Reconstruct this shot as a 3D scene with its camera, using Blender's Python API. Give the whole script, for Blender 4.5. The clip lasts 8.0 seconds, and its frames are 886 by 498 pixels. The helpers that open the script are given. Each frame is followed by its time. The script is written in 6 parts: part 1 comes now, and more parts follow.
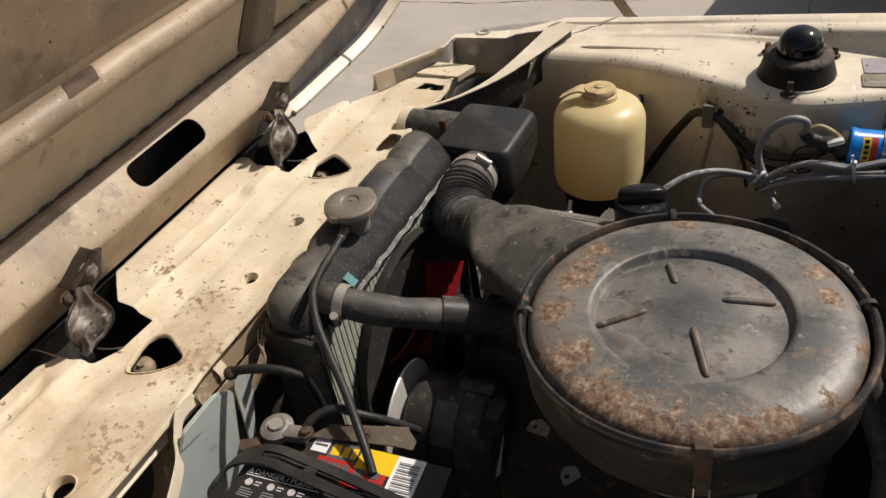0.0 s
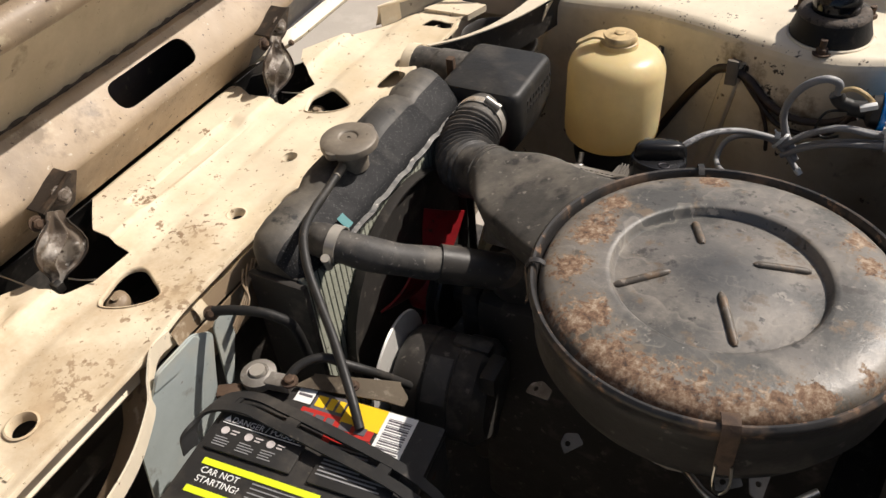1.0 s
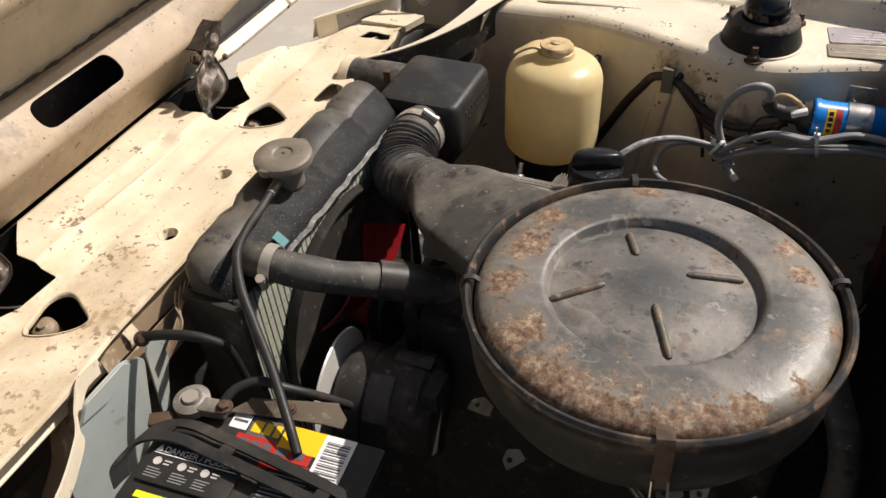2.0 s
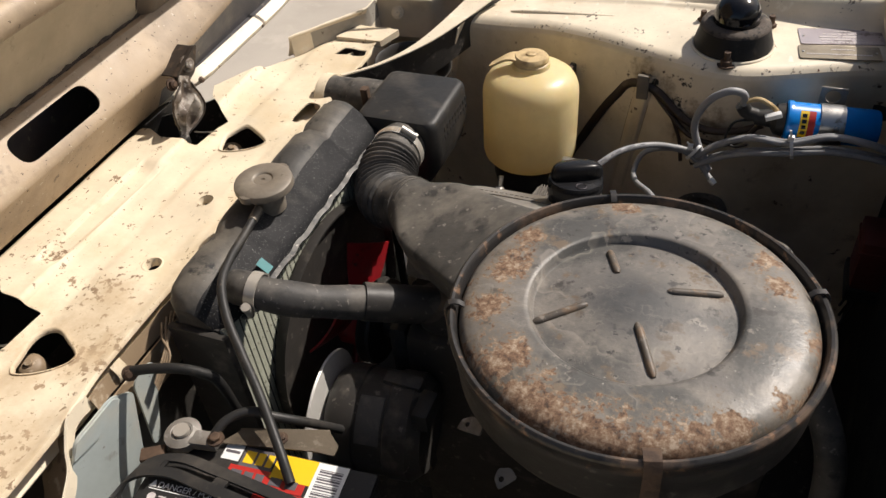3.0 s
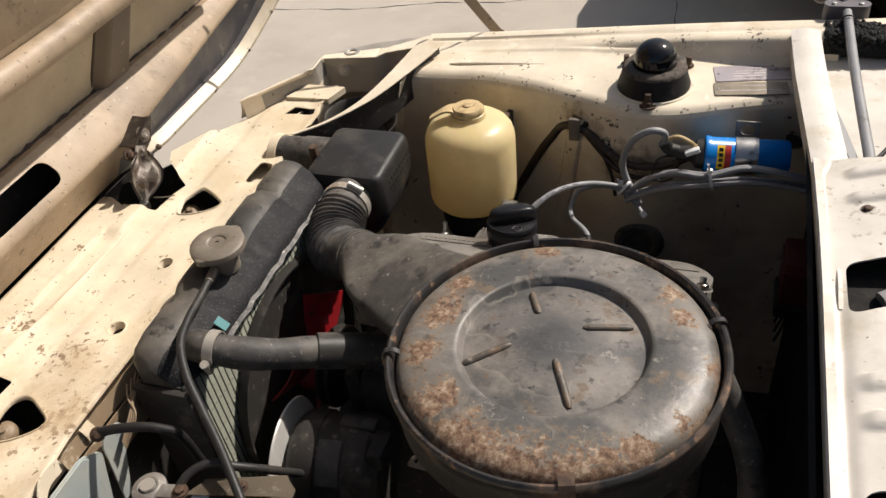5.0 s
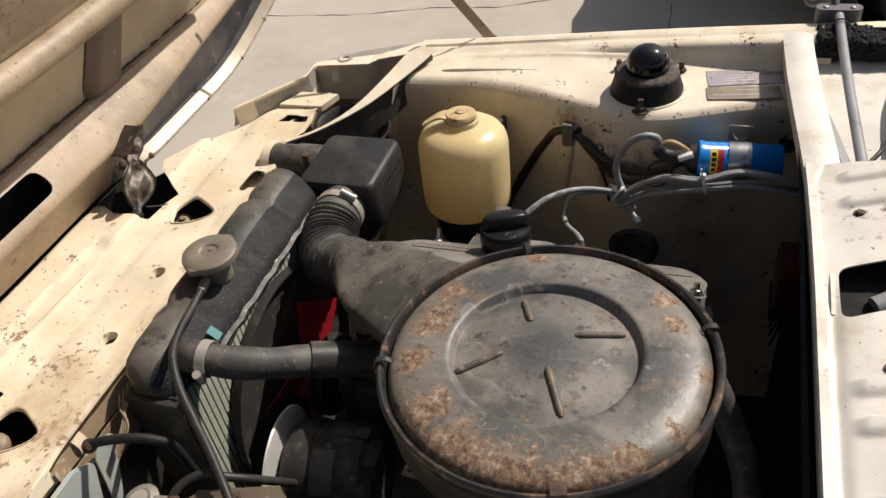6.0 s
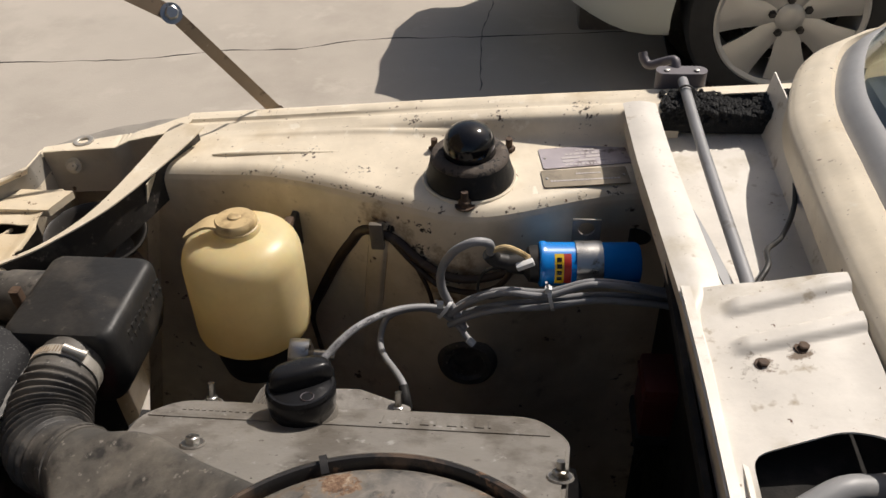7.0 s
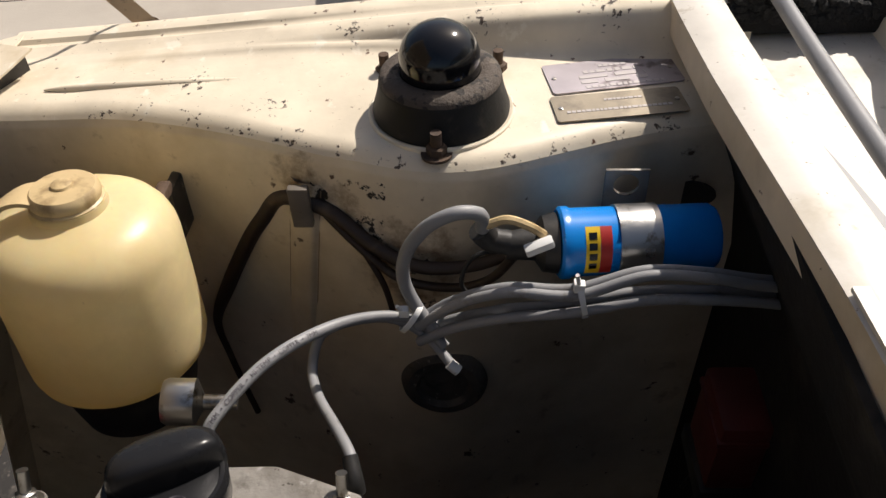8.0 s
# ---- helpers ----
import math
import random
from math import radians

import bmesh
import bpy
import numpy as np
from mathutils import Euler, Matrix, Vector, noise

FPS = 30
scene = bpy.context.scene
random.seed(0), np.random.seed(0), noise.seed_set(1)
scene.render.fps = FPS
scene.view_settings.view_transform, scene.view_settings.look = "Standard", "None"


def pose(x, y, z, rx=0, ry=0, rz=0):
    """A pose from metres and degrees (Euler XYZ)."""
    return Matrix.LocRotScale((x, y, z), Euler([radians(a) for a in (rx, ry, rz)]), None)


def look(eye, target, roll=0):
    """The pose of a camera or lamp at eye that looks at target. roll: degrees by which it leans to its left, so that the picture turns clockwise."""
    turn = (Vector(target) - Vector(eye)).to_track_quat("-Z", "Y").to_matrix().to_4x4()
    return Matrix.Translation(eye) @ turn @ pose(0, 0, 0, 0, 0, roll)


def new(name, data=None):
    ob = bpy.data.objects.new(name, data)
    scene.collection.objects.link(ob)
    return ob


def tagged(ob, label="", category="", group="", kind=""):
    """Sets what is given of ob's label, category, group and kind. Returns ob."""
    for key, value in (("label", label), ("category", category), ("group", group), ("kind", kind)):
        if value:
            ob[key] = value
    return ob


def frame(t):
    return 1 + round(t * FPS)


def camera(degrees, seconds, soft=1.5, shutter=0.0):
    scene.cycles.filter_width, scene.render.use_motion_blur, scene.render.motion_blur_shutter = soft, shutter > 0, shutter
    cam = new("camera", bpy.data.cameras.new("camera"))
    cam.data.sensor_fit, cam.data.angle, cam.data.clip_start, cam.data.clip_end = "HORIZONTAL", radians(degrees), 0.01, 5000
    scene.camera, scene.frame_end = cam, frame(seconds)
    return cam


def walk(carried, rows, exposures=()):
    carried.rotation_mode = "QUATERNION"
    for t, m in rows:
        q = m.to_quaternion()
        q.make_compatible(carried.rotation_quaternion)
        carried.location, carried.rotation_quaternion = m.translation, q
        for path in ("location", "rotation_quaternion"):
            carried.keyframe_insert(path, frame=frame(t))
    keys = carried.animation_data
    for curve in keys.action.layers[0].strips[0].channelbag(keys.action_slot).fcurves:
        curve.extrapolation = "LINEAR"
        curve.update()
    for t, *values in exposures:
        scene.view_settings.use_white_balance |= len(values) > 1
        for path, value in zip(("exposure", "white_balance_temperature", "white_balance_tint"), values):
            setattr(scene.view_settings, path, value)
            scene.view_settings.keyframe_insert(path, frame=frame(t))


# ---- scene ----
cam = camera(56.9, 8.0)
PATH = [
    (0, (0.79, -0.718, 1.566), (0.173, 0.272, 0.624), -10.16),
    (0.5, (0.736, -0.698, 1.519), (0.115, 0.241, 0.528), -8.0),
    (1, (0.745, -0.687, 1.512), (0.169, 0.266, 0.506), -6.2),
    (1.5, (0.75, -0.682, 1.509), (0.211, 0.286, 0.498), -5.35),
    (2, (0.756, -0.664, 1.509), (0.251, 0.332, 0.507), -4.89),
    (2.2, (0.761, -0.656, 1.519), (0.263, 0.351, 0.526), -5.04),
    (3.5, (0.753, -0.649, 1.542), (0.27, 0.346, 0.527), -7.38),
    (4, (0.766, -0.659, 1.571), (0.266, 0.346, 0.576), -8.68),
    (4.5, (0.809, -0.668, 1.59), (0.346, 0.37, 0.611), -8.63),
    (6, (0.828, -0.66, 1.592), (0.371, 0.394, 0.627), -9.16),
    (6.5, (0.826, -0.605, 1.591), (0.444, 0.484, 0.633), -7.83),
    (6.8, (0.806, -0.465, 1.557), (0.565, 0.675, 0.613), -4.71),
    (7, (0.784, -0.342, 1.501), (0.633, 0.806, 0.547), -3.0),
    (7.2, (0.754, -0.237, 1.436), (0.67, 0.899, 0.46), -2.07),
    (7.5, (0.738, -0.128, 1.338), (0.676, 0.985, 0.334), -2.22),
    (8, (0.739, -0.044, 1.274), (0.674, 1.054, 0.255), -2.5),
]
walk(cam, [(t, look(eye, target, roll)) for t, eye, target, roll in PATH], [(0, -0.2), (0.5, 0.03), (1.5, 0.14), (4, 0.1), (6, 0.02), (7, -0.13), (8, 0.12)])

# ---- world, sun ----
SUN = Vector((0.57, 0.72, 1.0)).normalized()
world = bpy.data.worlds.new("sky")
scene.world = world
world.use_nodes = True
wn = world.node_tree
sky = wn.nodes.new("ShaderNodeTexSky")
sky.sky_type = "NISHITA"
sky.sun_disc = False
sky.dust_density, sky.ozone_density = 3.0, 0.4
sky.sun_elevation = math.asin(SUN.z)
sky.sun_rotation = math.atan2(SUN.x, SUN.y)
wn.links.new(sky.outputs[0], wn.nodes["Background"].inputs[0])
wn.nodes["Background"].inputs[1].default_value = 0.074
sun = new("sun", bpy.data.lights.new("sun", "SUN"))
sun.data.energy, sun.data.angle, sun.data.color = 5.3, radians(0.55), (1.0, 0.918, 0.838)
sun.matrix_world = Matrix.Translation((3, 3, 6)) @ SUN.to_track_quat("Z", "Y").to_matrix().to_4x4()


# ---- materials ----
def ramp_node(nt, stops):
    r = nt.nodes.new("ShaderNodeValToRGB")
    el = r.color_ramp.elements
    while len(el) < len(stops):
        el.new(0.5)
    for e, (p, c) in zip(el, stops):
        e.position, e.color = p, (*c, 1)
    return r


def noise_node(nt, coord, scale, detail=4, rough=0.6):
    n = nt.nodes.new("ShaderNodeTexNoise")
    n.inputs["Scale"].default_value, n.inputs["Detail"].default_value, n.inputs["Roughness"].default_value = scale, detail, rough
    nt.links.new(coord, n.inputs["Vector"])
    return n.outputs[0]


def mix_node(nt, fac, a, b):
    m = nt.nodes.new("ShaderNodeMix")
    m.data_type = "RGBA"
    for socket, value in ((m.inputs[0], fac), (m.inputs[6], a), (m.inputs[7], b)):
        if isinstance(value, (int, float)):
            socket.default_value = value
        elif isinstance(value, tuple):
            socket.default_value = (*value, 1)
        else:
            nt.links.new(value, socket)
    return m.outputs[2]


def material(name, base, dirt=(), rough=0.5, metal=0.0, bump=0.15, bump_scale=120, rough_var=0.15, coat=0.0, vary=0.12, vary_scale=14, spec=0.5):
    """A worn surface. base varies in brightness by vary; dirt: rows of (colour, noise scale, threshold, softness)."""
    m = bpy.data.materials.new(name)
    m.use_nodes = True
    nt = m.node_tree
    b = nt.nodes["Principled BSDF"]
    tc = nt.nodes.new("ShaderNodeTexCoord").outputs["Object"]
    large = noise_node(nt, tc, vary_scale, 5)
    lo, hi = tuple(c * (1 - vary) for c in base), tuple(min(1, c * (1 + vary)) for c in base)
    r = ramp_node(nt, ((0.3, lo), (0.7, hi)))
    nt.links.new(large, r.inputs[0])
    col = r.outputs[0]
    for i, (dc, scale, at, soft) in enumerate(dirt):
        shifted = nt.nodes.new("ShaderNodeVectorMath")
        shifted.inputs[1].default_value = (3.7 * i + 1.3, 5.1 * i, 1.9 * i)
        nt.links.new(tc, shifted.inputs[0])
        n = noise_node(nt, shifted.outputs[0], scale, 6, 0.62)
        k = ramp_node(nt, ((at, (0, 0, 0)), (min(1, at + soft), (1, 1, 1))))
        nt.links.new(n, k.inputs[0])
        col = mix_node(nt, k.outputs[0], col, dc)
    nt.links.new(col, b.inputs["Base Color"])
    fine = noise_node(nt, tc, bump_scale, 4)
    rr = nt.nodes.new("ShaderNodeMapRange")
    rr.inputs[3].default_value, rr.inputs[4].default_value = max(0.03, rough - rough_var), min(1, rough + rough_var)
    nt.links.new(noise_node(nt, tc, vary_scale * 2.3, 4), rr.inputs[0])
    nt.links.new(rr.outputs[0], b.inputs["Roughness"])
    b.inputs["Metallic"].default_value = metal
    b.inputs["Coat Weight"].default_value = coat
    b.inputs["Specular IOR Level"].default_value = spec
    if bump:
        bn = nt.nodes.new("ShaderNodeBump")
        bn.inputs["Strength"].default_value, bn.inputs["Distance"].default_value = bump, 0.002
        nt.links.new(fine, bn.inputs["Height"])
        nt.links.new(bn.outputs[0], b.inputs["Normal"])
    return m


RUST, SOOT = (0.11, 0.05, 0.025), (0.03, 0.024, 0.018)
PAINT = material("cream_paint", (0.70, 0.615, 0.475), (((0.56, 0.46, 0.31), 9, 0.56, 0.2), (RUST, 85, 0.665, 0.015), (SOOT, 26, 0.71, 0.03), ((0.30, 0.22, 0.14), 240, 0.68, 0.02), ((0.78, 0.71, 0.58), 30, 0.62, 0.05)), 0.42, bump=0.10)
PANEL = material("chipped_cream_paint", (0.655, 0.565, 0.42), (((0.58, 0.47, 0.31), 8, 0.5, 0.2), ((0.23, 0.165, 0.105), 78, 0.645, 0.015), ((0.27, 0.195, 0.125), 34, 0.655, 0.02), ((0.12, 0.08, 0.05), 150, 0.68, 0.02)), 0.60, bump=0.12, spec=0.3)
HOODIN = material("dusty_tan_paint", (0.37, 0.282, 0.19), (((0.25, 0.19, 0.13), 7, 0.48, 0.15), ((0.44, 0.36, 0.25), 28, 0.62, 0.08), ((0.21, 0.155, 0.10), 18, 0.60, 0.10), ((0.15, 0.11, 0.07), 45, 0.655, 0.05), ((0.08, 0.055, 0.035), 150, 0.645, 0.03), ((0.50, 0.43, 0.33), 95, 0.66, 0.04)), 0.55, bump=0.22)
WINGEDGE = material("weathered_grey_edge", (0.30, 0.275, 0.235), (((0.20, 0.18, 0.155), 14, 0.5, 0.2), ((0.10, 0.08, 0.06), 120, 0.66, 0.03)), 0.5, bump=0.1)
SLATE = material("dark_slate", (0.065, 0.062, 0.066), (((0.13, 0.115, 0.10), 12, 0.5, 0.2), ((0.22, 0.19, 0.155), 40, 0.62, 0.06)), 0.5, bump=0.15)
INNERP = material("dusty_pale_panel", (0.50, 0.42, 0.30), (((0.40, 0.33, 0.225), 5, 0.48, 0.2), ((0.30, 0.235, 0.155), 22, 0.62, 0.12), ((0.14, 0.10, 0.065), 120, 0.68, 0.03)), 0.6, bump=0.15)
# the stiffener's paint, darkened to hold its shade, with some dust
STIFF = material("shaded_dusty_paint", (0.165, 0.130, 0.096), (((0.15, 0.11, 0.075), 9, 0.5, 0.2), ((0.30, 0.24, 0.17), 40, 0.62, 0.06)), 0.6, bump=0.2)
GROOVE = material("dark_groove_line", (0.055, 0.038, 0.026), (((0.10, 0.07, 0.05), 60, 0.55, 0.1),), 0.8, bump=0.4)
COWL = material("white_cowl_paint", (0.63, 0.59, 0.525), (((0.50, 0.45, 0.36), 10, 0.55, 0.15), ((0.40, 0.34, 0.26), 34, 0.62, 0.08), ((0.24, 0.18, 0.12), 150, 0.67, 0.03), (RUST, 60, 0.695, 0.02)), 0.45, bump=0.10)
WALLP = material("grimy_cream_paint", (0.66, 0.57, 0.43), (((0.50, 0.41, 0.28), 7, 0.5, 0.2), ((0.30, 0.21, 0.13), 13, 0.63, 0.12), ((0.09, 0.055, 0.03), 34, 0.655, 0.03)), 0.5, bump=0.1)


def worn_lid(name, centre, patches):
    """Black enamel rubbed grey and brown, with dust, and rust in patches of (x, y, z, reach) near the rim."""
    m = material(name, (0.122, 0.112, 0.101), (((0.190, 0.170, 0.145), 14, 0.45, 0.16), ((0.064, 0.062, 0.057), 11, 0.50, 0.10), ((0.125, 0.092, 0.062), 34, 0.58, 0.07), ((0.20, 0.18, 0.155), 60, 0.62, 0.05), ((0.050, 0.045, 0.040), 48, 0.60, 0.06), ((0.036, 0.033, 0.030), 90, 0.63, 0.04), ((0.28, 0.26, 0.23), 230, 0.675, 0.03)), 0.47, 0.0, bump=0.16, bump_scale=260, rough_var=0.17, spec=0.5)
    nt = m.node_tree
    p = nt.nodes["Principled BSDF"]
    tc = nt.nodes.new("ShaderNodeTexCoord").outputs["Object"]

    def math_node(op, a, b):
        n = nt.nodes.new("ShaderNodeMath")
        n.operation = op
        for socket, value in zip(n.inputs, (a, b)):
            if isinstance(value, (int, float)):
                socket.default_value = value
            else:
                nt.links.new(value, socket)
        return n.outputs[0]

    def near(at):
        d = nt.nodes.new("ShaderNodeVectorMath")
        d.operation = "DISTANCE"
        d.inputs[1].default_value = at
        nt.links.new(tc, d.inputs[0])
        return d.outputs["Value"]

    def ranged(value, a, b, lo, hi):
        k = nt.nodes.new("ShaderNodeMapRange")
        for n, q in enumerate((a, b, lo, hi)):
            k.inputs[n + 1].default_value = q
        nt.links.new(value, k.inputs[0])
        return k.outputs[0]

    size = near(centre)
    # how ready each place is to rust: a thin band at the rim, and the patches
    bias = ranged(size, 0.136, 0.157, -0.16, 0.060)
    for x, y, z, reach in patches:
        bias = math_node("MAXIMUM", bias, ranged(near((x, y, z)), 0.0, reach * 1.25, 0.25, -0.16))
    inner = ranged(size, 0.094, 0.106, -0.22, 0.0)
    bias = math_node("ADD", bias, inner)
    grit = math_node("ADD", math_node("MULTIPLY", noise_node(nt, tc, 210, 3, 0.6), 0.42), noise_node(nt, tc, 26, 10, 0.74))
    total = math_node("ADD", math_node("SUBTRACT", grit, 0.21), bias)
    k = ramp_node(nt, ((0.56, (0, 0, 0)), (0.61, (1, 1, 1))))
    nt.links.new(total, k.inputs[0])
    halo = ramp_node(nt, ((0.44, (0, 0, 0)), (0.58, (0.55, 0.55, 0.55))))
    nt.links.new(total, halo.inputs[0])
    tint = ramp_node(nt, ((0.36, (0.050, 0.031, 0.021)), (0.46, (0.135, 0.076, 0.044)), (0.54, (0.205, 0.135, 0.085)), (0.63, (0.33, 0.26, 0.19))))
    nt.links.new(noise_node(nt, tc, 120, 6, 0.75), tint.inputs[0])
    old = p.inputs["Base Color"].links[0].from_socket
    # bare dark heart, and the pale tide marks that dried puddles leave
    heart = math_node("ADD", math_node("MULTIPLY", noise_node(nt, tc, 30, 6, 0.65), 0.05), size)
    hk = ramp_node(nt, ((0.045, (0.85, 0.85, 0.85)), (0.085, (0, 0, 0))))
    nt.links.new(heart, hk.inputs[0])
    old = mix_node(nt, hk.outputs[0], old, (0.040, 0.041, 0.042))
    for scale, strength in ((13, 0.34), (38, 0.16), (80, 0.16)):
        tide = ramp_node(nt, ((0.470, (0, 0, 0)), (0.500, (1, 1, 1)), (0.508, (0, 0, 0))))
        nt.links.new(noise_node(nt, tc, scale, 3, 0.5), tide.inputs[0])
        where = ramp_node(nt, ((0.48, (0, 0, 0)), (0.60, (strength,) * 3)))
        nt.links.new(noise_node(nt, tc, 15 + scale * 0.2, 2, 0.5), where.inputs[0])
        old = mix_node(nt, mix_node(nt, tide.outputs[0], (0, 0, 0), where.outputs[0]), old, (0.31, 0.275, 0.23))
    old = mix_node(nt, halo.outputs[0], old, (0.155, 0.125, 0.090))
    nt.links.new(mix_node(nt, k.outputs[0], old, tint.outputs[0]), p.inputs["Base Color"])
    # rust is rough and stands a little proud
    nt.links.new(mix_node(nt, k.outputs[0], p.inputs["Roughness"].links[0].from_socket, (0.85, 0.85, 0.85)), p.inputs["Roughness"])
    return m


def stained(m, spots, colour, grain=26, at=0.60, soft=0.08):
    """Grime round given places: spots of (x, y, z, reach)."""
    nt = m.node_tree
    p = nt.nodes["Principled BSDF"]
    tc = nt.nodes.new("ShaderNodeTexCoord").outputs["Object"]
    reach = None
    for x, y, z, r in spots:
        d = nt.nodes.new("ShaderNodeVectorMath")
        d.operation = "DISTANCE"
        d.inputs[1].default_value = (x, y, z)
        nt.links.new(tc, d.inputs[0])
        k = nt.nodes.new("ShaderNodeMapRange")
        k.inputs[1].default_value, k.inputs[2].default_value, k.inputs[3].default_value, k.inputs[4].default_value = 0, r, 0.30, 0
        nt.links.new(d.outputs["Value"], k.inputs[0])
        if reach is None:
            reach = k.outputs[0]
        else:
            big = nt.nodes.new("ShaderNodeMath")
            big.operation = "MAXIMUM"
            nt.links.new(reach, big.inputs[0])
            nt.links.new(k.outputs[0], big.inputs[1])
            reach = big.outputs[0]
    total = nt.nodes.new("ShaderNodeMath")
    nt.links.new(reach, total.inputs[0])
    nt.links.new(noise_node(nt, tc, grain, 8, 0.68), total.inputs[1])
    k = ramp_node(nt, ((at, (0, 0, 0)), (at + soft, (1, 1, 1))))
    nt.links.new(total.outputs[0], k.inputs[0])
    old = p.inputs["Base Color"].links[0].from_socket
    nt.links.new(mix_node(nt, k.outputs[0], old, colour), p.inputs["Base Color"])


stained(WALLP, ((0.585, 0.50, 0.850, 0.045), (0.625, 0.48, 0.832, 0.045), (0.67, 0.465, 0.805, 0.05), (0.70, 0.46, 0.79, 0.05), (0.68, 0.47, 0.74, 0.05), (0.655, 0.47, 0.775, 0.04)), (0.17, 0.105, 0.055), 30, 0.625, 0.22)
stained(WALLP, ((0.60, 0.49, 0.838, 0.030), (0.645, 0.475, 0.812, 0.032), (0.69, 0.465, 0.775, 0.040), (0.69, 0.465, 0.72, 0.035), (0.655, 0.47, 0.85, 0.03)), (0.018, 0.013, 0.010), 75, 0.74, 0.025)
stained(PAINT, tuple((0.40 + 0.045 * k, y, z, 0.045) for k, (y, z) in enumerate(((0.565, 0.872), (0.560, 0.874), (0.548, 0.876), (0.530, 0.878), (0.512, 0.880), (0.492, 0.872), (0.476, 0.872), (0.470, 0.872), (0.480, 0.872), (0.497, 0.874), (0.515, 0.876), (0.528, 0.878)))) + ((0.62, 0.665, 0.90, 0.05), (0.74, 0.66, 0.915, 0.05), (0.86, 0.655, 0.925, 0.06), (0.48, 0.60, 0.882, 0.05), (0.56, 0.56, 0.885, 0.05)), (0.060, 0.042, 0.030), 150, 0.805, 0.02)
stained(PANEL, ((0.10, -0.25, 0.855, 0.16), (0.09, -0.40, 0.855, 0.16), (-0.06, -0.12, 0.855, 0.10), (0.05, -0.15, 0.85, 0.12)), (0.22, 0.15, 0.095), 85, 0.785, 0.03)
stained(PANEL, ((0.05, -0.42, 0.85, 0.30), (0.02, -0.60, 0.85, 0.30), (0.10, -0.25, 0.855, 0.18)), (0.46, 0.35, 0.225), 9, 0.60, 0.25)
stained(COWL, ((0.985, 0.158, 0.965, 0.035), (0.985, 0.185, 0.965, 0.03), (1.02, 0.165, 0.97, 0.03), (1.00, 0.265, 0.96, 0.03), (1.05, 0.42, 0.82, 0.05)), (0.17, 0.125, 0.085), 60, 0.72, 0.10)
LID = worn_lid("worn_black_enamel", (0.690, -0.134, 0.99), ((0.566, -0.118, 0.993, 0.045), (0.560, -0.170, 0.993, 0.035), (0.598, -0.226, 0.993, 0.050), (0.650, -0.276, 0.993, 0.045), (0.676, -0.284, 0.993, 0.040), (0.700, -0.284, 0.993, 0.045), (0.725, -0.281, 0.993, 0.040), (0.765, -0.262, 0.993, 0.036), (0.622, -0.258, 0.993, 0.040), (0.745, -0.272, 0.993, 0.045), (0.785, -0.248, 0.993, 0.035), (0.792, -0.050, 0.993, 0.028), (0.806, -0.075, 0.993, 0.024), (0.826, -0.210, 0.993, 0.026), (0.650, 0.006, 0.993, 0.024), (0.575, -0.068, 0.993, 0.026)))
RIBMAT = material("rubbed_rusty_rib", (0.080, 0.066, 0.052), (((0.150, 0.100, 0.062), 50, 0.50, 0.10), ((0.20, 0.17, 0.14), 120, 0.60, 0.06)), 0.55, bump=0.2)
RIMMAT = material("worn_black_rim", (0.032, 0.030, 0.029), (((0.12, 0.085, 0.062), 20, 0.50, 0.10), ((0.20, 0.125, 0.08), 60, 0.60, 0.05), ((0.015, 0.015, 0.015), 40, 0.60, 0.05)), 0.4, 0.2, bump=0.25, spec=0.35)
# near-black that carries the shade of the enclosed bay in its colour
SHADEBLACK = material("shade_black", (0.016, 0.015, 0.014), (((0.04, 0.035, 0.03), 12, 0.55, 0.15),), 0.85, bump=0.5, spec=0.2)
BLACKM = material("black_painted_metal", (0.036, 0.033, 0.030), (((0.10, 0.088, 0.075), 20, 0.56, 0.15), ((0.13, 0.115, 0.10), 70, 0.62, 0.06)), 0.45, bump=0.15, spec=0.3)
DUCT = material("dusty_black_duct", (0.060, 0.056, 0.050), (((0.165, 0.148, 0.124), 10, 0.44, 0.20), ((0.034, 0.032, 0.030), 22, 0.55, 0.10), ((0.21, 0.19, 0.165), 90, 0.62, 0.06)), 0.60, bump=0.25, spec=0.35)
RUBBER = material("dusty_black_rubber", (0.042, 0.040, 0.038), (((0.135, 0.122, 0.105), 13, 0.43, 0.24), ((0.028, 0.027, 0.026), 42, 0.57, 0.08), ((0.20, 0.185, 0.165), 150, 0.63, 0.05)), 0.60, bump=0.25, spec=0.35)
PLASTIC = material("black_plastic", (0.022, 0.0215, 0.021), (((0.056, 0.050, 0.043), 16, 0.50, 0.2), ((0.075, 0.066, 0.056), 60, 0.63, 0.08)), 0.48, bump=0.2, spec=0.3)
BOOT = material("black_boot_rubber", (0.014, 0.0135, 0.013), (((0.035, 0.030, 0.025), 40, 0.58, 0.1),), 0.6, bump=0.25, spec=0.25)
CRACKED = material("cracked_brown_rubber", (0.075, 0.058, 0.045), (((0.02, 0.016, 0.013), 90, 0.54, 0.03), ((0.12, 0.095, 0.07), 50, 0.60, 0.05)), 0.8, bump=0.9, bump_scale=260)
CAPBLACK = material("black_moulded_cap", (0.012, 0.012, 0.013), (((0.03, 0.029, 0.028), 60, 0.64, 0.1),), 0.24, bump=0.05, spec=0.18)
ZINC = material("dull_zinc_band", (0.46, 0.43, 0.38), (((0.25, 0.21, 0.16), 40, 0.55, 0.12),), 0.42, 0.5, bump=0.1)
